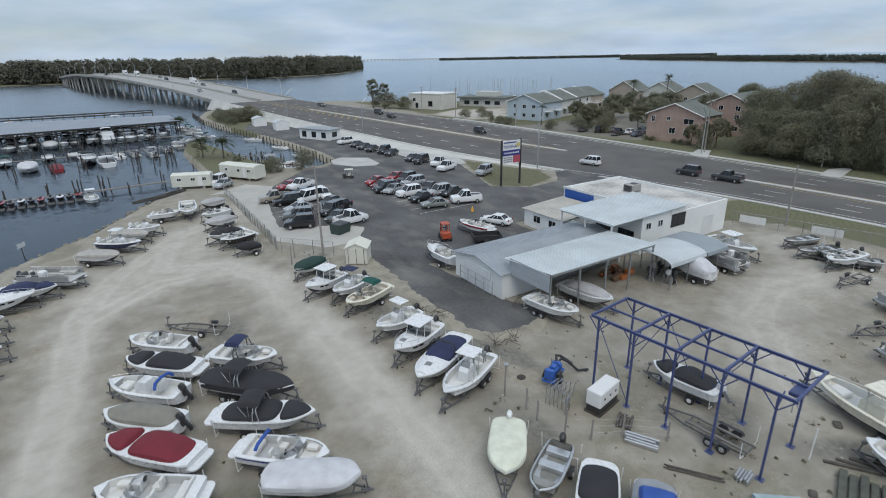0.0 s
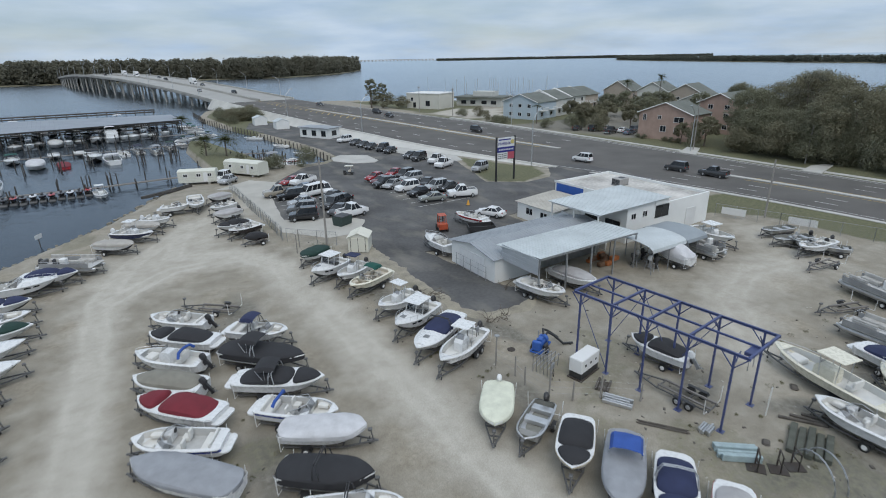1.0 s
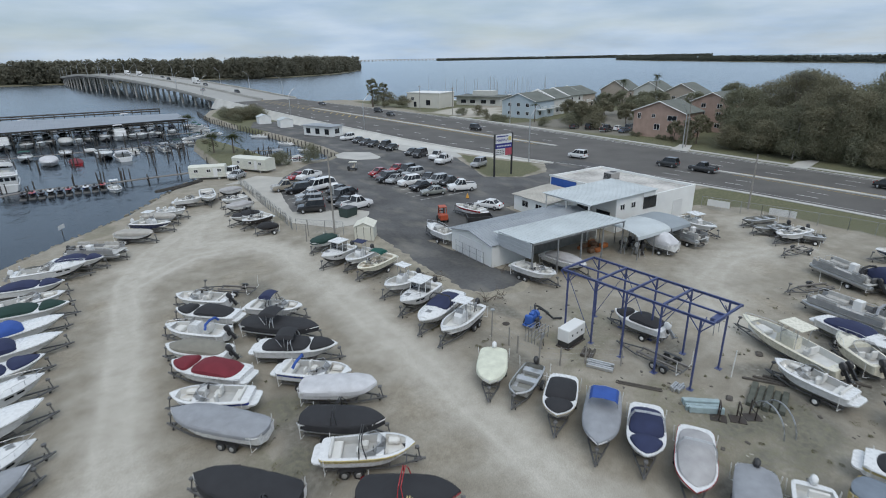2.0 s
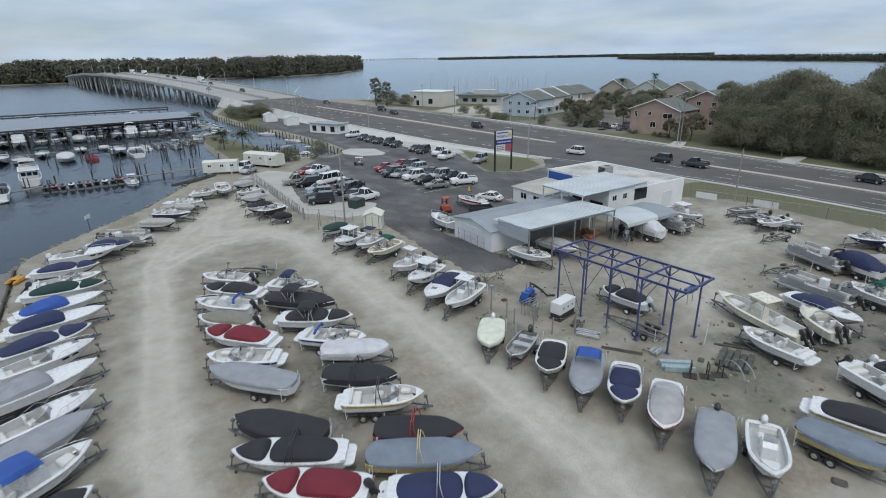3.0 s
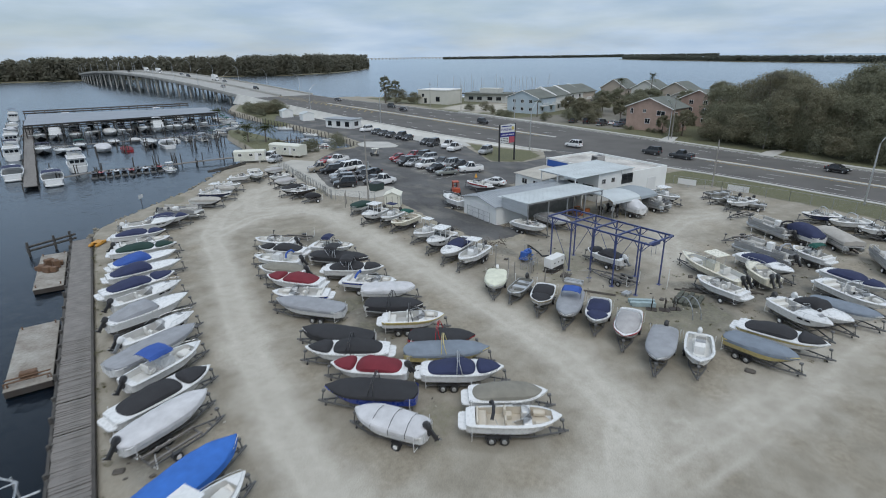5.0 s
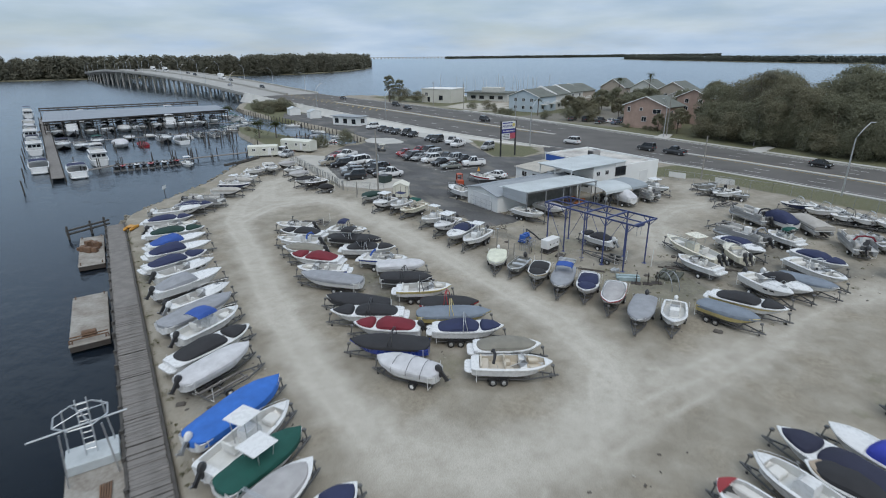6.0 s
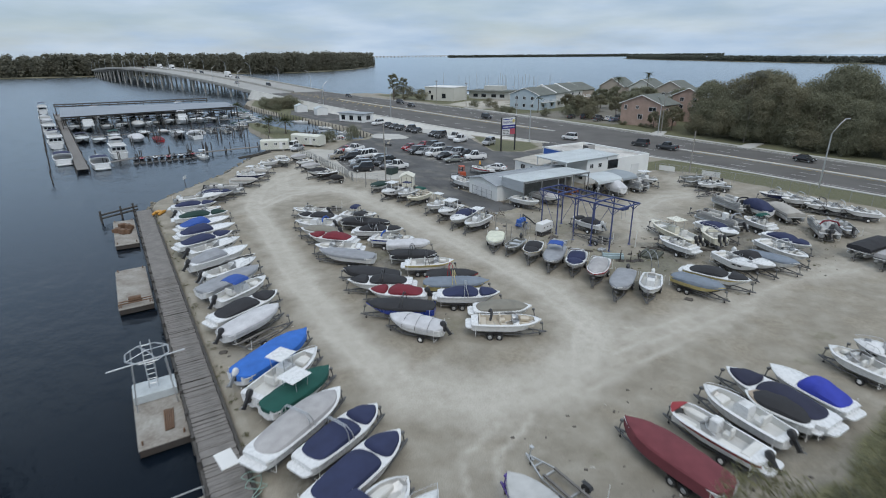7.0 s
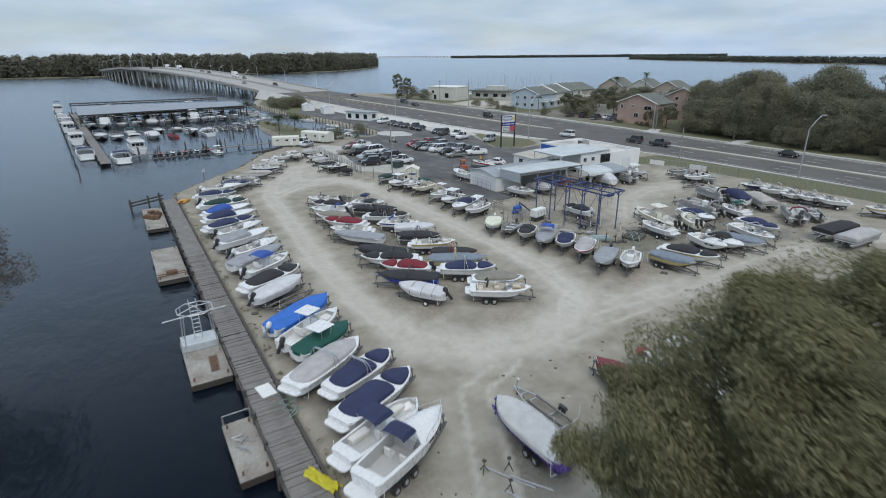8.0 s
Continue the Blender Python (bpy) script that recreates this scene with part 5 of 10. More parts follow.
    if bimini and kind in ("bow", "two", "cover"):
        folded = bimini.endswith("_f")
        c = bimini[:-2] if folded else bimini
        canopy_top(o, h.x(0.28), h.x(0.5), h.b(0.4) * 0.78, h.zg(0.4), 1.1, cloth(c), f"{word(c)} canvas bimini top" + (" folded down" if folded else ""), folded)
    for i in range(ob):
        outboard(o, h.x(0) - 0.03, (i - (ob - 1) / 2) * 0.62, h.zg(0) - 0.18, 38 if not afloat else 8, BLACK if r.random() < 0.75 else gel("white"))
    return o


# ---- vehicles ----
PAINT = {"white": (0.72, 0.72, 0.72), "black": (0.012, 0.012, 0.014), "silver": (0.38, 0.39, 0.4), "greymetal": (0.16, 0.165, 0.17), "darkgrey": (0.05, 0.052, 0.056), "red": (0.28, 0.02, 0.025), "maroon": (0.1, 0.015, 0.02),
         "tan": (0.3, 0.27, 0.22), "bluegrey": (0.12, 0.15, 0.2), "olive": (0.2, 0.21, 0.19)}
CARS = {}
# side outline: lower body, then glasshouse, as (fraction of length from the tail, height)
BODY = {
    "sedan": (4.75, 1.8, [(0, 0.62), (0.015, 0.86), (0.16, 0.95), (0.72, 0.93), (0.93, 0.82), (0.995, 0.66), (1, 0.45)], (0.14, 0.27, 0.53, 0.73, 1.42)),
    "suv": (4.9, 1.92, [(0, 0.62), (0.01, 1.0), (0.05, 1.08), (0.7, 1.05), (0.95, 0.96), (0.995, 0.8), (1, 0.5)], (0.02, 0.08, 0.58, 0.74, 1.76)),
    "van": (5.3, 2.0, [(0, 0.62), (0.01, 1.05), (0.05, 1.12), (0.8, 1.1), (0.96, 0.95), (0.995, 0.8), (1, 0.5)], (0.015, 0.05, 0.68, 0.85, 2.0)),
    "pickup": (5.7, 1.98, [(0, 0.65), (0.005, 1.08), (0.06, 1.1), (0.74, 1.1), (0.95, 1.04), (0.995, 0.9), (1, 0.55)], (0.36, 0.41, 0.6, 0.74, 1.86)),
}


def vehicle(x, y, ang, kind, colour, z=0.06, group="parked vehicles", lean=0.0):
    m = pose(x, y, z, 0, lean, ang) @ Matrix.Diagonal((0.94, 1.0, 1.08, 1))
    key = (kind, colour)
    if key in CARS:
        return tagged(copy_thing(CARS[key], m), group=group)
    L, W, side, (c0, c1, c2, c3, top) = BODY[kind]
    paint = surface("car paint " + colour, PAINT[colour], 0.25, 0.2 if colour in ("silver", "greymetal", "darkgrey") else 0.0, 0.04, 1, 30, coat=0.6)
    what = {"sedan": "sedan", "suv": "sport utility vehicle", "van": "van", "pickup": "crew-cab pickup truck"}[kind]
    col = {"greymetal": "metallic grey", "darkgrey": "dark grey", "bluegrey": "blue-grey"}.get(colour, colour)
    o = thing({"suv": "suv", "pickup": "pickup_truck"}.get(kind, kind), m, f"{col} {what} with dark windows on asphalt", "car" if kind in ("sedan", "suv") else what.split()[-1], group)
    fx = lambda f: (f - 0.5) * L
    g = Geo()
    v = []
    fs = sorted({f for f, _ in side} | {0.1, 0.3, 0.5, 0.65, 0.85})
    for f in fs:
        zt = lerp(f, [p[0] for p in side], [p[1] for p in side])
        w = W / 2 * (0.9 if f in (0, 1) else 1.0 if 0.06 < f < 0.92 else 0.96)
        zb = 0.34 if 0.04 < f < 0.96 else 0.42
        zm = zb + (zt - zb) * 0.62
        v += [(fx(f), -w * 0.92, zb), (fx(f), -w, zb + 0.12), (fx(f), -w, zm), (fx(f), -w * 0.92, zt), (fx(f), 0, zt + 0.03), (fx(f), w * 0.92, zt), (fx(f), w, zm), (fx(f), w, zb + 0.12), (fx(f), w * 0.92, zb)]
    g.rings(v, 9)
    part("body", g, paint, o)
    zb = lerp(c1, [p[0] for p in side], [p[1] for p in side])
    b0, b1, t0, t1 = fx(c0), fx(c3), fx(c1), fx(c2)
    wl, wt = W / 2 * 0.9, W / 2 * 0.74
    g = Geo()
    v = [(b0, -wl, zb - 0.02), (b1, -wl, zb - 0.02), (b1, wl, zb - 0.02), (b0, wl, zb - 0.02), (t0, -wt, top - 0.06), (t1, -wt, top - 0.06), (t1, wt, top - 0.06), (t0, wt, top - 0.06)]
    g.add(v, [(0, 1, 5, 4), (1, 2, 6, 5), (2, 3, 7, 6), (3, 0, 4, 7)])
    cab = part("glasshouse", g, WINDOW, o, "dark glass windows", smooth=None)
    g = Geo()
    g.soft(t0 - 0.06, -wt - 0.02, top - 0.08, t1 + 0.06, wt + 0.02, top, 0.05)
    part("roof", g, paint, cab)
    g = Geo()
    for i in range(4):
        a, b = Vector(v[i]), Vector(v[i + 4])
        g.tube([a, b], 0.05, 5)
    for sy in (-1, 1):
        for f in ((0.42, 0.7) if kind != "pickup" else (0.5,)):
            a = Vector((b0 + (b1 - b0) * f, sy * wl, zb)), Vector((t0 + (t1 - t0) * f, sy * wt, top - 0.06))
            g.tube(a, 0.045, 4)
    part("pillar", g, paint, cab)
    if kind == "pickup":
        g = Geo()
        x0, x1 = fx(0.035), fx(0.345)
        g.box(x0, -W * 0.38, 1.08, x1, W * 0.38, 1.145)
        part("bed_liner", g, BLACK, o, "dark open truck bed")
        g = Geo()
        for sy in (-1, 1):
            g.soft(x0 - 0.1, sy * W * 0.43 - 0.06, 1.06, x1, sy * W * 0.43 + 0.06, 1.24, 0.03)
        g.soft(x0 - 0.12, -W * 0.43, 1.06, x0 - 0.02, W * 0.43, 1.24, 0.03)
        part("bed_rail", g, paint, o)
    for f in (0.18, 0.81):
        for sy in (-1, 1):
            g = Geo()
            g.disc((fx(f), sy * (W / 2 - 0.09), 0.33), "y", 0.34, 0.23, 16)
            wheel = part("wheel", g, TYRE, o)
            g = Geo()
            g.disc((fx(f), sy * (W / 2 - 0.06), 0.33), "y", 0.2, 0.2, 12)
            part("rim", g, ALU, wheel)
    for sy in (-1, 1):
        g = Geo()
        g.soft(L / 2 - 0.13, sy * W * 0.36 - 0.2, 0.62, L / 2 + 0.0, sy * W * 0.36 + 0.2, 0.8, 0.04)
        part("headlight", g, surface("lamp lens", (0.6, 0.62, 0.65), 0.1), o)
        g = Geo()
        g.soft(-L / 2 - 0.01, sy * W * 0.39 - 0.13, 0.72, -L / 2 + 0.1, sy * W * 0.39 + 0.13, 0.96, 0.03)
        part("tail_light", g, surface("red lens", (0.3, 0.01, 0.01), 0.2), o)
        g = Geo()
        g.soft(b1 - 0.35, sy * (W / 2 + 0.09) - 0.09, zb, b1 - 0.18, sy * (W / 2 + 0.09) + 0.09, zb + 0.16, 0.04)
        part("mirror", g, BLACK, o)
    for xe in (-L / 2, L / 2):
        g = Geo()
        g.soft(xe - 0.07, -W * 0.46, 0.36, xe + 0.07, W * 0.46, 0.56, 0.04)
        part("bumper", g, paint if kind != "pickup" else ALU, o)
    CARS[key] = o
    return o

# ---- the marina's workshop buildings ----
def wall_box(name, parent, x0, y0, z0, x1, y1, z1, mat, label=""):
    g = Geo()
    g.box(x0, y0, z0, x1, y1, z1)
    return part(name, g, mat, parent, label, smooth=None)


def ribbed(parent, name, c00, c10, c11, c01, mat, pitch=0.45, thick=0.06, rib=0.035, label="", along=1):
    """A profiled sheet on four corners: ribs run from the first edge (c00-c10) to the opposite one."""
    a, b, c, d = (Vector(p) for p in (c00, c10, c11, c01))
    n = max(3, int((b - a).length / pitch))
    up = (b - a).cross(d - a).normalized()
    if up.z < 0:
        up = -up
    g = Geo()
    top0, top1 = [], []
    for i in range(n):
        for f, h in ((0.0, 0), (0.72, 0), (0.79, rib), (0.93, rib)):
            t = min(1.0, (i + f) / n)
            top0.append(a + (b - a) * t + up * h)
            top1.append(d + (c - d) * t + up * h)
    top0.append(b), top1.append(c)
    m = len(top0)
    v = top0 + top1 + [p - up * thick for p in top0] + [p - up * thick for p in top1]
    f = []
    for i in range(m - 1):
        f += [(i, i + 1, m + i + 1, m + i), (2 * m + i + 1, 2 * m + i, 3 * m + i, 3 * m + i + 1), (i + 1, i, 2 * m + i, 2 * m + i + 1), (m + i, m + i + 1, 3 * m + i + 1, 3 * m + i)]
    f += [(0, m, 3 * m, 2 * m), (m - 1, 3 * m - 1, 4 * m - 1, 2 * m - 1)]
    g.add(v, f)
    return part(name, g, mat, parent, label, smooth=None)


def window(parent, c, w, h, face, mat=WINDOW, trim=WHITE, depth=0.1):
    """A framed window centred on c, whose outside faces along face: 'x-', 'x+', 'y-' or 'y+'."""
    s = -1 if face[1] == "-" else 1
    g, q = Geo(), Geo()
    t = 0.08

    def put(geo, u0, u1, z0, z1, d0, d1):
        d0, d1 = sorted((s * d0, s * d1))
        if face[0] == "x":
            geo.box(c[0] + d0, c[1] + u0, c[2] + z0, c[0] + d1, c[1] + u1, c[2] + z1)
        else:
            geo.box(c[0] + u0, c[1] + d0, c[2] + z0, c[0] + u1, c[1] + d1, c[2] + z1)

    for u0, u1, z0, z1 in ((-w / 2 - t, w / 2 + t, h / 2, h / 2 + t), (-w / 2 - t, w / 2 + t, -h / 2 - t, -h / 2), (-w / 2 - t, -w / 2, -h / 2, h / 2), (w / 2, w / 2 + t, -h / 2, h / 2)):
        put(g, u0, u1, z0, z1, -depth / 2, depth * 0.6)
    put(g, -0.03, 0.03, -h / 2, h / 2, -depth / 2, depth * 0.4)
    win = part("window", g, trim, parent, smooth=None)
    put(q, -w / 2, w / 2, -h / 2, h / 2, -0.02, 0.03)
    part("pane", q, mat, win, "dark glass pane", smooth=None)
    return win


shop = thing("workshop_shed", pose(0.75, 0.75, 0), "long low white metal workshop shed with grey gable roof", "shed")
wall_box("wall", shop, 27.7, 36.2, 0, 27.9, 44.3, 2.75, STUCCO, "white painted end wall")
g = Geo()
g.add([(27.7, 36.2, 2.75), (27.9, 36.2, 2.75), (27.9, 44.3, 2.75), (27.7, 44.3, 2.75), (27.7, 40.2, 3.5), (27.9, 40.2, 3.5)], [(0, 4, 3), (1, 2, 5), (0, 1, 5, 4), (4, 5, 2, 3)])
part("gable", g, STUCCO, shop, smooth=None)
wall_box("wall", shop, 27.9, 44.1, 0, 45.2, 44.3, 2.75, STUCCO)
wall_box("wall", shop, 27.9, 36.2, 0, 33.5, 36.4, 2.75, STUCCO)
wall_box("wall", shop, 45.0, 36.4, 0, 45.2, 44.1, 3.2, STUCCO)
wall_box("wall", shop, 33.5, 36.2, 2.2, 45.0, 36.4, 2.75, STUCCO)
GREYR = surface("weathered grey roofing", (0.3, 0.32, 0.34), 0.5, 0.3, 0.14, 0.3, 6)
ribbed(shop, "roof", (27.3, 40.2, 3.56), (45.4, 40.2, 3.56), (45.4, 35.9, 2.76), (27.3, 35.9, 2.76), GREYR, label="grey ribbed metal roof slope")
ribbed(shop, "roof", (27.3, 40.2, 3.56), (45.4, 40.2, 3.56), (45.4, 44.7, 2.72), (27.3, 44.7, 2.72), GREYR, label="grey ribbed metal roof slope")
g = Geo()
g.box(27.62, 38.0, 0.05, 27.7, 42.6, 2.35)
part("sliding_door", g, surface("white sheet door", (0.66, 0.67, 0.68), 0.5, vary=0.06), shop, "white sheet-metal sliding door", smooth=None)
g = Geo()
for y in (37.2, 38.6, 40.0, 41.4, 42.8):
    g.tube([(27.3, y, 0), (27.3, y, 1.7)], 0.035, 5)
for z in (0.3, 1.0, 1.65):
    g.tube([(27.3, 37.2, z), (27.3, 42.8, z)], 0.025, 4)
part("gate_rack", g, GALV, shop, "galvanised pipe rack by the wall")

lower = thing("canopy", pose(0, 0, 0), "open-fronted canopy with pale ribbed metal roof on steel posts", "canopy")
ribbed(lower, "roof", (29.6, 31.4, 4.32), (44.1, 31.4, 4.25), (44.3, 37.7, 4.0), (29.2, 37.7, 4.05), ROOFW, label="pale ribbed metal roof")
for i in range(8):
    z = 2.55 + i * 0.21
    g = Geo()
    g.box(29.42 - 0.02 * (i % 2), 31.5, z, 29.48, 37.0, z + 0.205)
    part("side_panel", g, surface("grey corrugated panel", (0.42, 0.45, 0.48), 0.5, 0.3, 0.1, 0.6, 8), lower, "grey corrugated end panel" if i == 0 else "", smooth=None)
for x in (29.7, 33.4, 37.0, 40.5, 44.0):
    wall_box("post", lower, x - 0.07, 31.52, 0, x + 0.07, 31.66, 4.22, GALV)
wall_box("beam", lower, 29.7, 31.48, 4.0, 44.1, 31.68, 4.2, GALV)
wall_box("beam", lower, 44.0, 31.7, 3.8, 44.15, 37.6, 4.0, GALV)
# back wall in a darker grey than the stucco; no doors are modelled
wall_box("back_wall", lower, 33.6, 37.4, 0, 44.9, 37.5, 3.95, surface("dark grey wall", (0.2, 0.2, 0.19), 0.8, vary=0.2), "weathered back wall with doors")

main = thing("workshop_building", pose(0, 0, 0), "white flat-roofed concrete-block workshop with parapet and blue front", "building")
x0, x1, y0, y1, H4 = 54.9, 67.1, 37.4, 55.4, 4.2
wall_box("wall", main, x0, y0, 0, x1, y0 + 0.25, H4, STUCCO, "white painted block wall")
wall_box("wall", main, x1 - 0.25, y0 + 0.25, 0, x1, y1, H4, STUCCO, "white painted block wall")
wall_box("wall", main, x0, y1 - 0.25, 0, x1 - 0.25, y1, H4, STUCCO)
wall_box("wall", main, x0, y0 + 0.25, 0, x0 + 0.25, y1 - 0.25, H4, STUCCO)
wall_box("roof", main, x0 + 0.25, y0 + 0.25, H4 - 0.55, x1 - 0.25, y1 - 0.25, H4 - 0.35, surface("pale membrane roof", (0.52, 0.5, 0.47), 0.85, vary=0.28, scale=0.18, fine=2.5, tint=(0.12, 0.11, 0.1)), "pale stained membrane roof")
g = Geo()
g.box(x0 - 0.05, 49.6, 2.1, x0 - 0.004, y1 - 0.3, 4.0)
part("front_panel", g, surface("blue sign paint", (0.03, 0.1, 0.38), 0.5, vary=0.1), main, "bright blue painted front panel", smooth=None)
wall_box("trim", main, x0 - 0.12, 49.4, 4.0, x0 - 0.004, y1 + 0.1, 4.32, WHITE)
for y in (40.0, 43.5, 47.0):
    window(main, (x1, y, 2.0), 1.4, 1.0, "x+")
g = Geo()
g.box(62.0, y0 - 0.06, 0, 64.2, y0 - 0.004, 2.6)
part("roller_door", g, surface("white roller door", (0.62, 0.63, 0.63), 0.5, vary=0.08, scale=0.5), main, "white roller door", smooth=None)
hv = thing("rooftop_unit", pose(61.6, 48.5, H4 - 0.35), "grey rooftop air-conditioning unit on a flat roof", "air conditioner")
g = Geo()
g.soft(-1.0, -0.8, 0.1, 1.0, 0.8, 1.1, 0.05)
part("casing", g, surface("grey casing", (0.3, 0.29, 0.28), 0.6, vary=0.15), hv)
g = Geo()
for i in range(8):
    g.box(-1.03, -0.7, 0.2 + i * 0.1, -0.99, 0.7, 0.26 + i * 0.1)
part("grille", g, BLACK, hv)
g = Geo()
g.disc((0.3, 0, 1.12), "z", 0.5, 0.08, 16)
part("fan_guard", g, BLACK, hv)
g = Geo()
g.box(-1.0, -0.8, 0, -0.8, 0.8, 0.1)
g.box(0.8, -0.8, 0, 1.0, 0.8, 0.1)
part("skid", g, GALV, hv)

upper = thing("front_canopy", pose(0, 0, 0), "raised white metal canopy in front of the office wall", "canopy")
ribbed(upper, "roof", (43.9, 36.7, 4.9), (57.6, 36.9, 5.0), (57.5, 45.2, 5.05), (43.6, 45.2, 4.95), ROOFW, label="white ribbed metal roof")
for y in (37.2, 41.1, 44.9):
    wall_box("post", upper, 44.05, y - 0.07, 0, 44.19, y + 0.07, 4.85, WHITE)
wall_box("post", upper, 48.2, 44.9, 0, 48.34, 45.04, 4.9, WHITE)
wall_box("beam", upper, 44.0, 37.0, 4.62, 44.25, 45.0, 4.84, WHITE)
office = thing("office", pose(0, 0, 0), "white office block with dark windows under a metal canopy", "building")
wall_box("wall", office, 49.6, 37.35, 0, 54.85, 37.6, 4.8, STUCCO, "white painted wall")
wall_box("wall", office, 49.6, 37.6, 0, 49.85, 45.1, 4.8, STUCCO)
wall_box("wall", office, 49.85, 44.9, 0, 54.85, 45.1, 4.8, STUCCO)
wall_box("wall", office, 54.85, 37.2, 4.2, 57.5, 37.4, 4.85, STUCCO)
window(office, (50.8, 37.35, 3.4), 0.8, 0.7, "y-")
window(office, (53.0, 37.35, 3.4), 0.8, 0.7, "y-")
window(main, (56.6, 37.4, 3.2), 2.6, 1.5, "y-", trim=BLACK)
for y in (39.5, 43.0):
    window(office, (49.6, y, 1.8), 2.2, 1.6, "x-", trim=BLACK)
annex = thing("annex", pose(0, 0, 0), "low white annex with weathered roof and clutter", "building")
wall_box("wall", annex, 46.6, 47.0, 0, 53.9, 47.2, 2.4, STUCCO)
wall_box("wall", annex, 46.6, 47.2, 0, 46.8, 54.6, 2.4, STUCCO)
wall_box("wall", annex, 46.8, 54.4, 0, 54.0, 54.6, 2.4, STUCCO)
ribbed(annex, "roof", (46.3, 46.8, 2.45), (46.3, 54.9, 2.45), (54.1, 54.9, 2.95), (54.1, 46.8, 2.95), surface("weathered tan roofing", (0.4, 0.38, 0.34), 0.8, vary=0.2, scale=0.3, fine=4))
window(annex, (46.6, 49.0, 1.4), 1.3, 0.9, "x-")
window(annex, (46.6, 52.0, 1.4), 1.3, 0.9, "x-")


def carport(x0, x1, y0, y1, h, mat, rise):
    o = thing("carport", pose(0, 0, 0), "arched metal carport roof over parked boats", "carport", "carports")
    g = Geo()
    n = 12
    v = []
    for i in range(n + 1):
        a = math.pi * i / n
        yy = (y0 + y1) / 2 - (y1 - y0) / 2 * math.cos(a)
        zz = h + rise * math.sin(a) ** 0.7
        v += [(x0, yy, zz), (x1, yy, zz), (x1, yy, zz - 0.05), (x0, yy, zz - 0.05)]
    g.rings(v, 4)
    part("roof", g, mat, o)
    for x in (x0 + 0.1, (x0 + x1) / 2, x1 - 0.1):
        for y in (y0 + 0.04, y1 - 0.04):
            g = Geo()
            g.box(x - 0.04, y - 0.04, 0, x + 0.04, y + 0.04, h)
            part("post", g, GALV, o, smooth=None)
    return o


carport(43.6, 49.6, 29.0, 34.8, 2.5, ROOFW, 0.85)
carport(49.8, 53.6, 29.0, 35.2, 2.4, ROOFM, 0.8)

# ---- blue steel frame ----
fr = thing("gantry", pose(27.35, 16.2, 0, 0, 0, 5.6), "blue-painted open steel gantry frame on ten posts", "gantry")
FX, FY, FZ = (-2.12, 2.12), (5.7, 2.95, 0.1, -2.8, -5.65), 5.66
for x in FX:
    for y in FY:
        g = Geo()
        g.box(x - 0.06, y - 0.06, 0, x + 0.06, y + 0.06, FZ - 0.1)
        g.box(x - 0.22, y - 0.22, 0, x + 0.22, y + 0.22, 0.03)
        post = part("post", g, BLUEM, fr, smooth=None)
        g = Geo()
        for s in (-1, 1):
            g.tube([(x, y, FZ - 1.0), (x, y + s * 0.8, FZ - 0.1)], 0.04, 5)
        part("brace", g, BLUEM, post)
        g = Geo()
        g.tube([(x, y, FZ - 0.95), (x + (0.75 if x < 0 else -0.75), y, FZ - 0.1)], 0.04, 5)
        part("brace", g, BLUEM, post)
    g = Geo()
    for z0, z1, w in ((-0.1, -0.08, 0.07), (-0.08, 0.05, 0.03), (0.05, 0.08, 0.07)):
        g.box(x - w, -6.55, FZ + z0, x + w, 6.35, FZ + z1)
    part("beam", g, BLUEM, fr, smooth=None)
for y in (6.3, 2.95, 0.1, -2.8, -6.45):
    g = Geo()
    g.box(FX[0] + 0.08, y - 0.07, FZ - 0.07, FX[1] - 0.08, y + 0.07, FZ + 0.1)
    part("crossbeam", g, BLUEM, fr, smooth=None)
g = Geo()
g.box(-0.06, -6.4, FZ - 0.2, 0.06, 6.3, FZ - 0.075)
part("centre_rail", g, BLUEM, fr, smooth=None)
g = Geo()
g.soft(-1.0, -6.3, FZ - 0.5, 0.2, -5.7, FZ - 0.22, 0.05)
hoist = part("hoist", g, BLUEM, fr, "blue chain hoist under the end beam")
g = Geo()
for x in (-0.8, 0.0):
    g.tube([(x, -6.0, FZ - 0.5), (x + 0.05, -6.0, FZ - 1.6)], 0.025, 5)
part("chain", g, GALV, hoist)
for xx, ya, yb, za, zb in ((FX[1], FY[2], FY[3], 0.3, FZ - 0.4), (FX[1], FY[0], FY[1], 0.3, FZ - 0.4), (FX[0], FY[0], FY[1], FZ - 0.4, 0.3), (FX[1], FY[1], FY[2], FZ - 0.4, 0.3)):
    g = Geo()
    g.tube([(xx, ya, za), (xx, yb, zb)], 0.03, 5)
    part("diagonal", g, BLUEM, fr)

# ---- road sign of the marina ----
sign = thing("pylon_sign", pose(0, 0, 0), "double-post roadside sign with white, blue and red panels", "sign")
for x in (58.6, 63.0):
    g = Geo()
    g.box(x - 0.14, 75.0 - 0.14, 0, x + 0.14, 75.14, 8.4)
    part("post", g, BLACK, sign, smooth=None)
SW = surface("sign white", (0.62, 0.63, 0.63), 0.5, vary=0.05)
SB = surface("sign blue", (0.03, 0.035, 0.2), 0.5, vary=0.05)
SR = surface("sign red", (0.4, 0.08, 0.11), 0.5, vary=0.2, scale=4)
for nm, xa, xb, za, zb, mt in (("name_panel", 58.75, 62.85, 6.5, 8.2, SW), ("blue_panel", 58.75, 62.85, 5.5, 6.46, SB), ("letter_board", 58.75, 61.2, 4.1, 5.46, SW), ("red_panel", 61.25, 62.85, 4.1, 5.46, SR)):
    g = Geo()
    g.box(xa, 74.88, za, xb, 75.12, zb)
    part(nm, g, mt, sign, smooth=None)
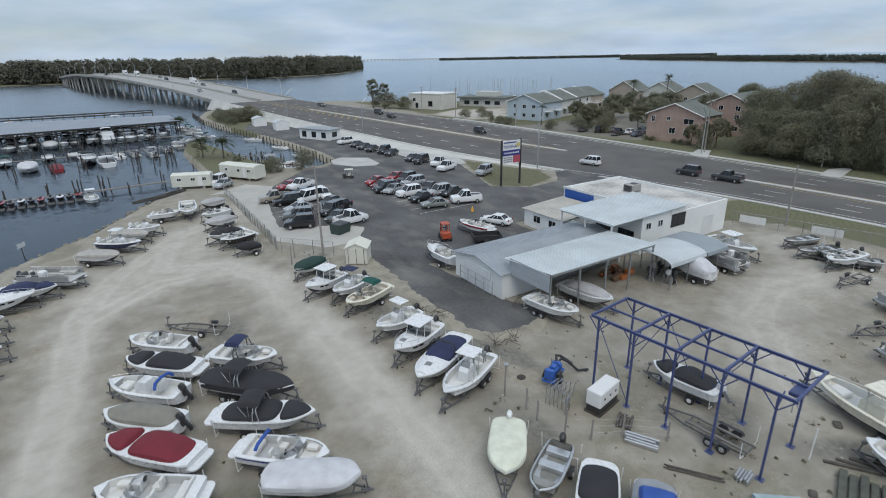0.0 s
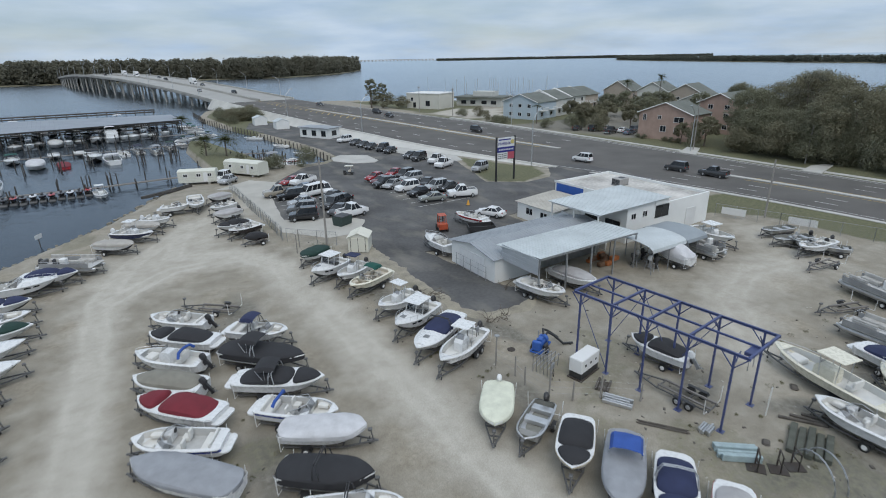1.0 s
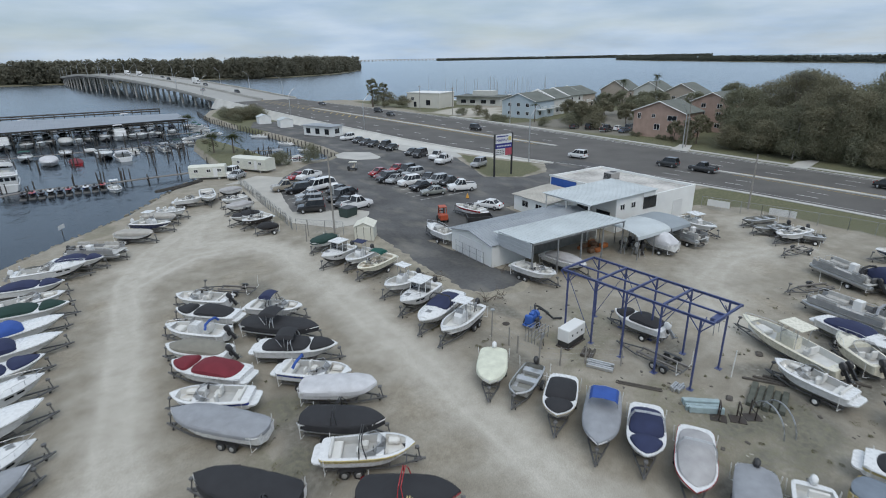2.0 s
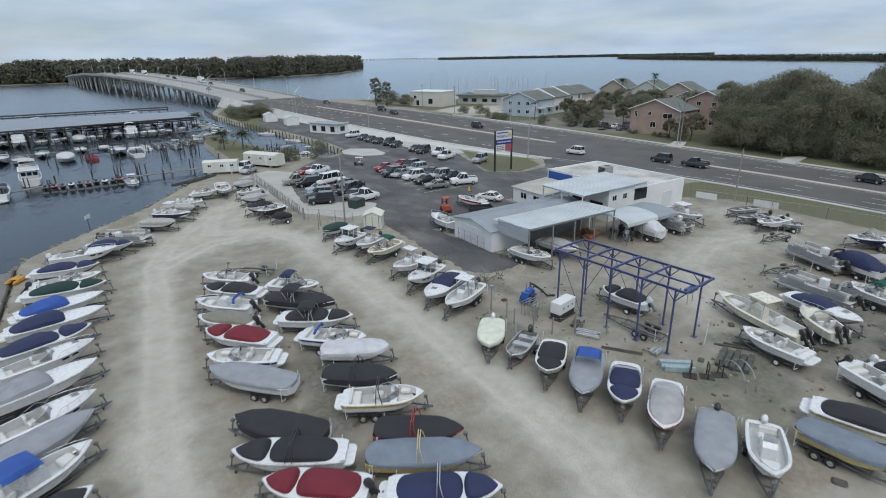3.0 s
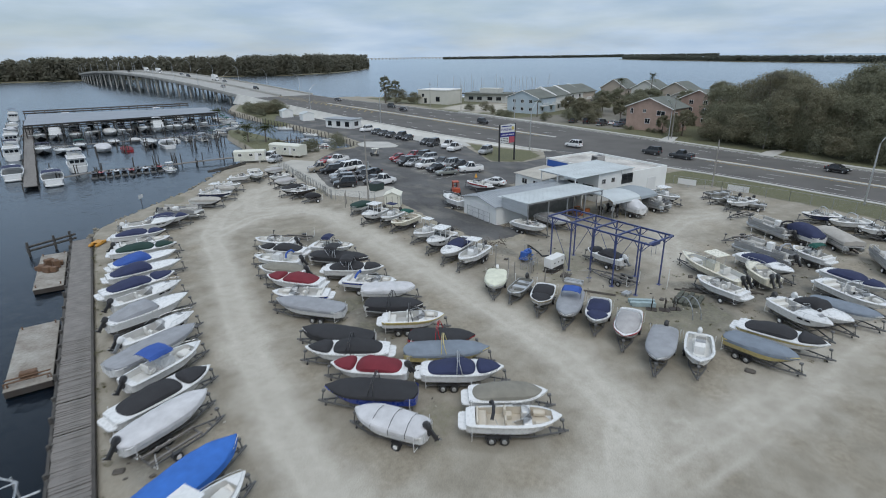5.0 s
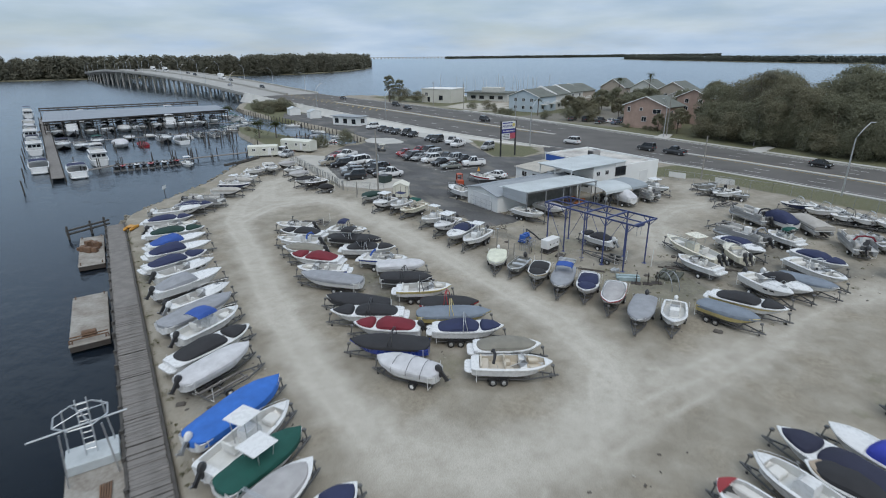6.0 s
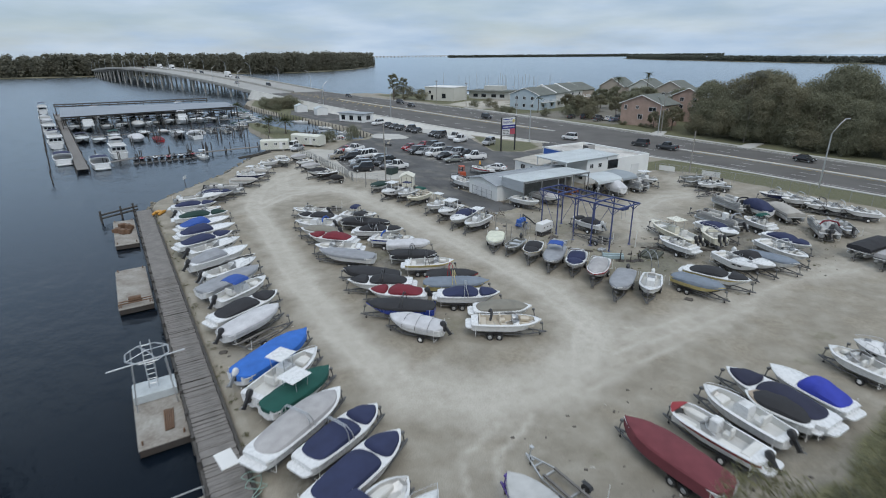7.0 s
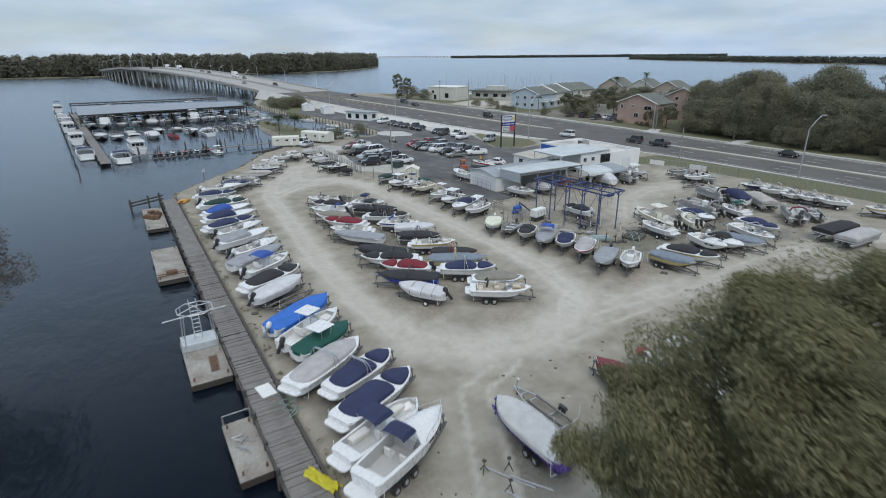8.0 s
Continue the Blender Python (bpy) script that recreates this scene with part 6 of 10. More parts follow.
g = Geo()
for xa, xb, z in ((59.0, 61.2, 7.75), (61.3, 61.9, 7.75)):
    g.box(xa, 74.85, z, xb, 74.878, z + 0.22)
part("small_lettering", g, SB, sign, smooth=None)
g = Geo()
for i in range(9):
    g.box(59.1 + i * 0.4, 74.85, 5.85, 59.36 + i * 0.4, 74.878, 6.12)
part("blue_panel_lettering", g, SW, sign, smooth=None)
g = Geo()
for i in range(3):
    for j in range(5):
        g.box(59.0 + j * 0.42, 74.85, 4.35 + i * 0.36, 59.26 + j * 0.42, 74.878, 4.5 + i * 0.36)
part("board_lettering", g, BLACK, sign, smooth=None)
g = Geo()
g.disc((62.3, 74.86, 7.35), "y", 0.42, 0.03, 18)
part("emblem", g, surface("emblem gold", (0.5, 0.42, 0.15), 0.5), sign)
txt = bpy.data.curves.new("lettering", "FONT")
txt.body, txt.size, txt.extrude, txt.align_x = "MARINA", 0.82, 0.012, "LEFT"
to = new("lettering", txt)
deps = bpy.context.evaluated_depsgraph_get()
tm = bpy.data.meshes.new_from_object(to.evaluated_get(deps))
bpy.data.objects.remove(to)
tm.materials.clear()
tm.materials.append(SB)
tob = part("lettering", tm, None, sign)
tob.matrix_basis = pose(58.9, 74.865, 6.85, 90, 0, 0)

# ---- small yard buildings ----
def gable_shed(x, y, ang, L, W, H, R, wall, roof, name, label, doors=True):
    o = thing(name, pose(x, y, 0, 0, 0, ang), label, "shed")
    g = Geo()
    for q in ((-L / 2, -W / 2, L / 2, -W / 2 + 0.1), (-L / 2, W / 2 - 0.1, L / 2, W / 2), (-L / 2, -W / 2 + 0.1, -L / 2 + 0.1, W / 2 - 0.1), (L / 2 - 0.1, -W / 2 + 0.1, L / 2, W / 2 - 0.1)):
        g.box(q[0], q[1], 0.05, q[2], q[3], H)
    for s in (-1, 1):
        xx = s * (L / 2 - 0.05)
        g.add([(xx - 0.05, -W / 2, H), (xx - 0.05, W / 2, H), (xx - 0.05, 0, H + R), (xx + 0.05, -W / 2, H), (xx + 0.05, W / 2, H), (xx + 0.05, 0, H + R)], [(0, 2, 1), (3, 4, 5), (0, 3, 5, 2), (1, 2, 5, 4)])
    part("wall", g, wall, o, smooth=None)
    for s in (-1, 1):
        ribbed(o, "roof", (-L / 2 - 0.15, 0, H + R + 0.05), (L / 2 + 0.15, 0, H + R + 0.05), (L / 2 + 0.15, s * (W / 2 + 0.15), H - 0.02), (-L / 2 - 0.15, s * (W / 2 + 0.15), H - 0.02), roof, 0.4, 0.04, 0.02)
    if doors:
        for s in (-1, 1):
            g = Geo()
            g.box(-L / 2 - 0.05, s * 0.46 - 0.44, 0.1, -L / 2 - 0.004, s * 0.46 + 0.44, 1.9)
            part("door", g, wall, o, smooth=None)
        g = Geo()
        for s in (-0.92, 0, 0.92):
            g.box(-L / 2 - 0.07, s - 0.025, 0.1, -L / 2 - 0.045, s + 0.025, 1.95)
        part("door_trim", g, BLACK, o, smooth=None)
    return o


CREAM = surface("cream siding", (0.62, 0.61, 0.53), 0.6, vary=0.06, scale=0.6, fine=12)
gable_shed(21.3, 55.2, 55, 2.6, 2.5, 2.0, 0.55, CREAM, CREAM, "garden_shed", "small cream garden shed with double doors")


def office_trailer(x, y, ang, L, W, H, label):
    o = thing("office_trailer", pose(x, y, 0, 0, 0, ang), label, "trailer", "office trailers")
    g = Geo()
    v = []
    for s in (-0.5, 0.5):
        v += [(s * L, -W / 2, 0.5), (s * L, W / 2, 0.5), (s * L, W / 2, 0.5 + H * 0.9), (s * L, W * 0.3, 0.5 + H), (s * L, -W * 0.3, 0.5 + H), (s * L, -W / 2, 0.5 + H * 0.9)]
    g.rings(v, 6)
    part("body", g, surface("cream trailer siding", (0.6, 0.6, 0.53), 0.55, vary=0.07, scale=0.5, fine=10), o, smooth=None)
    # thin strips along the siding joints; the joints' shadow is painted as darker colour
    g = Geo()
    for i in range(7):
        z = 0.7 + i * H * 0.12
        g.box(-L / 2, -W / 2 - 0.012, z, L / 2, -W / 2 - 0.002, z + 0.02)
    part("siding_joint", g, surface("shadow groove", (0.35, 0.35, 0.31), 0.7), o, smooth=None)
    for xx in (-L * 0.3, L * 0.05, L * 0.34):
        window(o, (xx, -W / 2 - 0.01, 0.5 + H * 0.58), 0.7, 0.5, "y-")
    g = Geo()
    g.box(L * 0.17, -W / 2 - 0.05, 0.6, L * 0.17 + 0.75, -W / 2 - 0.014, 0.6 + H * 0.75)
    part("door", g, WHITE, o, smooth=None)
    for xx in (-L * 0.3, L * 0.3):
        for yy in (-W * 0.35, W * 0.35):
            g = Geo()
            g.box(xx - 0.2, yy - 0.2, 0, xx + 0.2, yy + 0.2, 0.5)
            part("block", g, CONC, o, smooth=None)
    return o


office_trailer(11.2, 109.2, -22, 7.0, 2.4, 2.4, "small cream office trailer on blocks")
office_trailer(21.0, 112.0, -58, 9.5, 3.0, 2.6, "long cream office trailer on blocks")

# ---- generator and pump by the yard fence ----
gen = thing("generator", pose(23.6, 19.9, 0, 0, 0, 12), "white enclosed diesel generator on a dark base tank", "generator")
g = Geo()
g.soft(-1.2, -0.5, 0.12, 1.2, 0.5, 0.62, 0.03)
part("base_tank", g, BLACK, gen)
g = Geo()
g.soft(-1.25, -0.55, 0.62, 1.25, 0.55, 1.75, 0.06)
part("enclosure", g, WHITE, gen)
for x in (-0.7, 0.0, 0.7):
    g = Geo()
    g.soft(x - 0.09, -0.58, 1.1, x + 0.09, -0.54, 1.25, 0.01)
    part("latch", g, BLACK, gen)
g = Geo()
g.soft(-1.3, -0.62, 0.0, 1.3, 0.62, 0.13, 0.02)
part("skid", g, HULLD, gen)
pump = thing("pump_set", pose(23.0, 24.0, 0, 0, 0, 25), "blue engine-driven pump on a two-wheeled chassis", "pump")
PB = surface("blue machine enamel", (0.03, 0.1, 0.36), 0.45, vary=0.2)
g = Geo()
for sy in (-0.42, 0.42):
    g.box(-1.1, sy - 0.05, 0.42, 1.1, sy + 0.05, 0.54)
g.box(-1.1, -0.37, 0.42, -1.0, 0.37, 0.54)
g.box(1.0, -0.37, 0.42, 1.1, 0.37, 0.54)
part("chassis", g, PB, pump, smooth=None)
for sy in (-0.62, 0.62):
    g = Geo()
    g.disc((-0.1, sy, 0.34), "y", 0.34, 0.2, 14)
    wheel = part("wheel", g, TYRE, pump)
    g = Geo()
    g.disc((-0.1, sy * 1.05, 0.34), "y", 0.17, 0.18, 10)
    part("rim", g, PB, wheel)
g = Geo()
g.soft(-0.55, -0.32, 0.54, 0.3, 0.32, 1.15, 0.06)
g.soft(-0.4, -0.22, 1.12, 0.15, 0.22, 1.4, 0.06)
part("engine", g, PB, pump)
g = Geo()
g.soft(-0.95, -0.36, 0.54, -0.6, 0.36, 1.35, 0.05)
part("radiator", g, PB, pump)
g = Geo()
g.disc((0.55, 0, 0.95), "x", 0.42, 0.34, 16)
part("pump_housing", g, PB, pump)
for k, pts in enumerate(([(0.7, 0, 1.0), (1.2, -0.1, 1.25), (1.6, -0.5, 0.9), (2.0, -1.2, 0.15), (2.6, -1.8, 0.1)], [(0.55, 0, 1.3), (0.9, 0.2, 1.6), (1.6, 0.1, 1.2), (2.3, -0.6, 0.4)])):
    g = Geo()
    g.tube(pts, 0.1, 8)
    part("hose", g, BLACK, pump, "black rubber hose")
g = Geo()
g.tube([(-0.2, 0.12, 1.4), (-0.2, 0.12, 1.95), (-0.3, 0.12, 2.05)], 0.05, 6)
part("exhaust", g, GALV, pump)
g = Geo()
g.soft(-0.5, -0.6, 0.6, 0.2, -0.38, 0.95, 0.04)
part("fuel_tank", g, BLACK, pump)
rack = thing("pipe_rack", pose(21.7, 22.0, 0, 0, 0, 20), "tangle of galvanised pipe frames standing by old posts", "rack")
for k in range(5):
    g = Geo()
    y = -0.6 + 0.3 * k
    g.tube([(-0.9, y, 0), (-0.85, y + 0.05, 1.2 + 0.1 * (k % 3)), (0.8, y - 0.1, 1.15 + 0.08 * (k % 2)), (0.85, y, 0)], 0.03, 5)
    g.tube([(-0.88, y, 0.5), (0.83, y, 0.6)], 0.025, 5)
    part("hoop", g, GALV, rack)

# ---- dock along the yard ----
DX0, DX1 = -23.35, -21.2
quay = thing("boardwalk", pose(0, 0, 0), "weathered grey plank boardwalk on timber piles", "boardwalk", kind="structure")
g = Geo()
for x in (DX0 + 0.15, (DX0 + DX1) / 2, DX1 - 0.15):
    g.box(x - 0.08, -30, -0.5, x + 0.08, 65, -0.22)
part("stringer", g, PILE, quay, smooth=None)
plank = Geo().box(DX0, -0.0765, -0.22, DX1, 0.0765, -0.16).mesh("plank", [TIMBER])
rest = Geo()
for i in range(int((65 + 30) / 0.16)):
    y = -30 + i * 0.16
    if -16 < y < 31.9:
        o = part("plank", plank, None, quay)
        o.location = (rng.uniform(-0.03, 0.03), y, rng.uniform(-0.004, 0.004))
        o.rotation_euler = (0, rng.uniform(-0.002, 0.002), rng.uniform(-0.0012, 0.0012))
    else:
        d = rng.uniform(-0.03, 0.03)
        rest.box(DX0 + d, y - 0.0765, -0.22, DX1 + d, y + 0.0765, -0.16 + rng.uniform(-0.008, 0.008))
tagged(part("far_planks", rest, TIMBER, quay, smooth=None), kind="stuff")
for y in np.arange(-29, 66, 3.0):
    g = Geo()
    g.tube([(DX0 - 0.14, y, -4), (DX0 - 0.14, y, 0.15 + rng.uniform(-0.1, 0.5) * (rng.random() < 0.4))], 0.14, 7)
    part("piling", g, PILE, quay)
g = Geo()
g.box(DX1 + 0.03, -30, -2.5, DX1 + 0.22, 65, -0.02)
part("bulkhead", g, PILE, quay, smooth=None)
g = Geo()
g.box(DX0 - 0.2, -30, -0.35, DX0 - 0.02, 65, -0.1)
part("fender_beam", g, PILE, quay, smooth=None)


def barge(x0, x1, y0, y1, z, label, mat):
    o = thing("work_barge", pose((x0 + x1) / 2, (y0 + y1) / 2, 0, rng.uniform(-0.6, 0.6), rng.uniform(-0.8, 0.8), 0), label, "barge", "work barges")
    a, b = (x1 - x0) / 2, (y1 - y0) / 2
    g = Geo()
    v = []
    for yy, zb in ((-b, 0.25), (-b + 0.9, 0.0), (b - 0.9, 0.0), (b, 0.25)):
        v += [(-a, yy, z - 0.75 + zb), (a, yy, z - 0.75 + zb), (a, yy, z), (-a, yy, z)]
    g.rings(v, 4)
    part("hull", g, HULLD, o, "rust-stained dark steel pontoon hull", smooth=None)
    g = Geo()
    g.soft(-a - 0.04, -b - 0.04, z, a + 0.04, b + 0.04, z + 0.1, 0.03)
    part("deck", g, mat, o)
    for sx in (-1, 1):
        for yy in (-b + 0.5, b - 0.5):
            g = Geo()
            g.tube([(sx * (a - 0.25), yy, z + 0.1), (sx * (a - 0.25), yy, z + 0.4)], 0.07, 6)
            part("bollard", g, RUST, o)
    return o, a, b


DECKP = surface("pale stained deck", (0.27, 0.26, 0.235), 0.85, vary=0.3, scale=0.5, fine=5, tint=(0.14, 0.09, 0.06))
o, a, b = barge(-26.7, -23.9, 48.5, 61.5, -0.65, "small steel work barge with rusty machinery on deck", DECKP)
for i in range(7):
    g = Geo()
    x, y = rng.uniform(-0.7, 0.7), rng.uniform(-1.5, 1.5)
    g.soft(x - 0.5, y - 0.35, -0.55, x + 0.5, y + 0.35, -0.1 + rng.random() * 0.5, 0.06)
    g.v = [tuple(Matrix.Rotation(i * 0.9, 3, "Z") @ Vector(p)) for p in g.v]
    part("machinery", g, RUST, o, "rusty winch machinery")
o, a, b = barge(-27.0, -23.9, 26.2, 38.4, -0.65, "pale flat work barge moored at the boardwalk", DECKP)
g = Geo()
for y in (-5.6, -5.0):
    g.tube([(-1.5, y, -0.2), (1.5, y, -0.2)], 0.06, 6)
g.tube([(-1.5, -5.6, -0.55), (-1.5, -5.6, -0.2)], 0.06, 6)
g.tube([(1.5, -5.6, -0.55), (1.5, -5.6, -0.2)], 0.06, 6)
part("tow_rail", g, RUST, o)
g = Geo()
g.soft(-0.6, -4.9, -0.55, 0.6, -4.3, 0.0, 0.08)
part("winch", g, RUST, o)
o, a, b = barge(-26.6, -23.6, 2.3, 9.9, -0.6, "pile-driving barge with tubular frame and ladder", DECKP)
g = Geo()
g.soft(-1.45, 1.6, -0.5, 1.45, 3.6, 0.15, 0.04)
part("deck_house", g, surface("pale grey steel", (0.42, 0.45, 0.46), 0.6, vary=0.12), o)
for x in (-1.3, 1.3):
    for y in (0.6, 3.2):
        g = Geo()
        g.tube([(x, y, -0.5), (x * 0.8, y, 3.2)], 0.05, 6)
        part("mast_leg", g, ALU, o)
g = Geo()
for x in (-0.3, 0.3):
    g.tube([(x, 2.4, 0.1), (x, 3.4, 3.6)], 0.04, 5)
for i in range(10):
    t = i / 10
    g.tube([(-0.3, 2.4 + t, 0.1 + 3.5 * t), (0.3, 2.4 + t, 0.1 + 3.5 * t)], 0.03, 4)
part("ladder", g, ALU, o)
g = Geo()
ring8 = [(1.5 * math.cos(k * math.pi / 4 + 0.39), 2.0 + 1.5 * math.sin(k * math.pi / 4 + 0.39), 3.25) for k in range(9)]
g.tube(ring8, 0.05, 5)
for k in range(0, 8, 2):
    g.tube([ring8[k], (0, 2.0, 3.5)], 0.04, 4)
part("top_frame", g, ALU, o)
g = Geo()
g.tube([(-2.6, 0.9, 3.1), (2.4, 1.3, 3.2)], 0.06, 6)
part("boom", g, ALU, o)
g = Geo()
for i in range(5):
    g.tube([(0.2 + i * 0.12, -2.6, -0.45 + 0.02 * i), (0.3 + i * 0.14, -0.2, -0.4)], 0.06, 5)
part("pipe_bundle", g, RUST, o)
o, a, b = barge(-25.5, -23.55, -10.0, -3.9, -0.6, "small moored float with steel rails and scrap", DECKP)
g = Geo()
for x in (-0.9, 0.9):
    g.tube([(x, 2.9, -0.5), (x, 2.9, 0.3)], 0.05, 5)
g.tube([(-0.9, 2.9, 0.3), (0.9, 2.9, 0.3)], 0.04, 5)
part("rail", g, GALV, o)
for i in range(6):
    g = Geo()
    g.tube([(rng.uniform(-0.7, 0.7), rng.uniform(-1.5, 1.5), -0.42), (rng.uniform(-0.7, 0.7), rng.uniform(-1.5, 1.5), -0.3)], 0.04, 4)
    part("scrap_bar", g, GALV, o)
ur = thing("mooring_dolphin", pose(0, 0, 0), "dark timber mooring frame standing in the water", "mooring")
for x, y in ((-28.2, 64.2), (-25.4, 65.8), (-23.6, 66.9)):
    g = Geo()
    g.tube([(x, y, -4), (x, y, 0.75)], 0.16, 7)
    part("piling", g, PILE, ur)
g = Geo()
for z in (-0.45, 0.1):
    g = Geo()
    g.tube([(-28.4, 64.1, z), (-23.0, 67.3, z)], 0.15, 6)
    part("beam", g, PILE, ur)

# ---- covered berths ----
def pier(name, pts, w, z, label, step=7.0):
    """A timber pier on piles along a line."""
    o = thing(name, pose(0, 0, 0), label, "pier", "marina piers")
    deck, piles = Geo(), []
    for (x0, y0), (x1, y1) in zip(pts, pts[1:]):
        d = Vector((x1 - x0, y1 - y0, 0))
        n = Vector((-d.y, d.x, 0)).normalized() * (w / 2)
        m = max(2, int(d.length / 0.4))
        for i in range(m):
            a, c = Vector((x0, y0, z)) + d * (i / m), Vector((x0, y0, z)) + d * ((i + 0.9) / m)
            deck.add([a - n, c - n, c + n, a + n] + [q - Vector((0, 0, 0.14)) for q in (a - n, c - n, c + n, a + n)], [(0, 1, 2, 3), (7, 6, 5, 4), (0, 4, 5, 1), (2, 6, 7, 3), (1, 5, 6, 2), (3, 7, 4, 0)])
        k = max(1, int(d.length / step))
        for i in range(k + 1):
            for s in (-1, 1):
                piles.append(Vector((x0, y0, 0)) + d * (i / k) + n * s * 1.1)
    tagged(part("decking", deck, TIMBER, o, smooth=None), kind="stuff")
    for q in piles:
        g = Geo()
        g.tube([(q.x, q.y, -4), (q.x, q.y, z + rng.uniform(0.3, 1.1))], 0.13, 6)
        part("piling", g, PILE, o)
    return o


cov = thing("covered_berth_roof", pose(0, 0, 0), "long grey ribbed metal roof over boat berths on piles", "roof")
ribbed(cov, "roof", (-38.6, 197, 3.9), (21.5, 203, 3.9), (20.4, 222, 4.3), (-40.4, 236, 4.3), surface("pale berth roofing", (0.24, 0.265, 0.3), 0.6, 0.0, 0.1, 0.2, 4), 1.2, 0.1, 0.05, label="grey ribbed metal roof")
for i in range(13):
    t = i / 12
    for xa, ya, xb, yb in ((-38.4, 197.5, 21.2, 203.4), (-40.2, 235.5, 20.2, 221.6)):
        x, y = xa + (xb - xa) * t, ya + (yb - ya) * t
        g = Geo()
        g.tube([(x, y, -4), (x, y, 3.85)], 0.16, 6)
        part("post", g, PILE, cov)
# close-set beams, added to darken the roof's underside and its reflection
g = Geo()
for i in range(50):
    t = (i + 0.5) / 50
    g.box(-38.3 + 59.5 * t - 0.09, 197.6 + 5.6 * t, 3.45 + 0.0, -38.3 + 59.5 * t + 0.09, 234.5 - 13.5 * t, 3.78)
tagged(part("rafters", g, PILE, cov, "dark timber rafters under the roof", smooth=None), kind="stuff")
g = Geo()
g.box(-38.5, 197.2, 3.35, 21.3, 197.5, 3.8)
g.v = [(x, y + 6.0 * (x + 38.5) / 59.8, z) for x, y, z in g.v]
part("front_beam", g, PILE, cov, smooth=None)
# extra inner posts and tie beams, added to make the space under the roof darker
for i in range(14):
    t = i / 13
    for w in (0.3, 0.62):
        x, ya, yb = -38.6 + 59.6 * t, 197.4 + 5.8 * t, 235.4 - 13.7 * t
        g = Geo()
        g.tube([(x, ya + (yb - ya) * w, -4), (x, ya + (yb - ya) * w, 3.7)], 0.17, 6)
        part("post", g, PILE, cov)
for w, z in ((0.02, 2.75), (0.3, 2.75), (0.62, 2.75), (0.62, 1.6)):
    g = Geo()
    g.tube([(-38.6, 197.4 + 38 * w, z), (21.0, 203.2 + 18.5 * w, z)], 0.2, 4)
    part("tie_beam", g, PILE, cov, smooth=None)
back = thing("outer_berth_frame", pose(0, 0, 0), "dark timber frame of roofless outer berths", "pier")
for i in range(19):
    t = i / 18
    x, y = -43.2 + 60.6 * t, 256 - 3 * t
    g = Geo()
    g.tube([(x, y, -4), (x, y, 4.1)], 0.18, 6)
    part("post", g, PILE, back)
for dy, z in ((0, 4.1), (-0.4, 3.3)):
    g = Geo()
    g.tube([(-43.6, 256 + dy, z), (17.8, 253 + dy, z)], 0.26, 4)
    part("beam", g, PILE, back)
pier("pier", [(-43.5, 262), (-37.4, 187.5), (-31.4, 111)], 2.3, -0.3, "wide timber main pier between the berths", 7.5)
pier("pier", [(-43.5, 256), (17.5, 253)], 1.8, -0.3, "timber walkway behind the covered berths")
pier("pier", [(-42, 228), (22, 222)], 2.2, -0.3, "timber pier under the covered berths")
pier("pier", [(-32, 172), (18, 171)], 1.2, -0.4, "narrow timber finger pier")
pier("pier", [(-27, 117), (-20, 121), (-8, 119.5), (9.5, 120.5)], 1.3, -0.3, "timber pier with jet ski floats")
pier("pier", [(12, 196), (24, 196)], 1.4, -0.3, "short timber pier at the shore")
for i in range(13):
    x = -40 + 4.9 * i
    pier("finger_pier", [(x, 224), (x - 1.2, 206)], 0.8, -0.4, "narrow timber finger pier", 18)
dock_kinds = ["cuddy", "cruiser", "cuddyopen", "cct", "bow", "cruiser", "cuddyopen"]
dk = random.Random(3)


def mooring_post(x, y, h, r, label, group="mooring posts"):
    g = Geo()
    g.tube([(0, 0, -4), (0, 0, -0.5), (dk.uniform(-0.1, 0.1), 0, h)], r, 6, taper=r * 0.85)
    o = part("mooring_post", g, PILE)
    o.matrix_basis = pose(x, y, 0)
    return tagged(o, label, "mooring post", group)


def lift_boat(x, y, L, roofed, top):
    """A motorboat hauled out on a lift at its berth."""
    o = thing("motorboat", pose(x, y, 0, 0, 0, -86 + dk.uniform(-3, 3)), f"white motorboat with {word(top)} canvas hauled out on a lift", "boat", "boats on lifts")
    h = Hull(L, L * 0.34, 1.35, WATER_Z + 0.5, 2.3)
    part("hull", h.shell(), [gel("white"), gel("white"), gel("white"), gel("navy" if top == "navy" else "white")], o)
    part("foredeck", h.deck(0.5, 0.99, 0.3), gel("white"), o)
    part("cockpit", h.tub(0.06, 0.5, 0.17, 0.45), FLOORGREY, o)
    g = Geo()
    b, z = h.b(0.45) - 0.3, h.zg(0.5)
    v = []
    for zz, q, a in ((z, 1.0, 0.0), (z + 0.75, 0.9, 0.3)):
        v += [(h.x(0.4), -b * q, zz), (h.x(0.62) - a, -b * q * 0.8, zz), (h.x(0.62) - a, b * q * 0.8, zz), (h.x(0.4), b * q, zz)]
    g.rings(v, 4)
    part("windscreen", g, WINDOW, o, "dark raked windscreen", smooth=None)
    canopy_top(o, h.x(0.18), h.x(0.52), b, z + 0.1, 1.2, cloth(top), f"{word(top)} canvas top")
    for xx in (h.x(0.25), h.x(0.7)):
        g = Geo()
        g.box(xx - 0.12, -L * 0.24, WATER_Z + 0.3, xx + 0.12, L * 0.24, WATER_Z + 0.52)
        part("lift_beam", g, GALV, o, smooth=None)
    return o


def afloat(x, y, ang, L=None, kind=None, **kw):
    boat(x, y, ang, L or dk.uniform(6.0, 8.6), kind or dk.choice(dock_kinds), afloat=True, **kw)


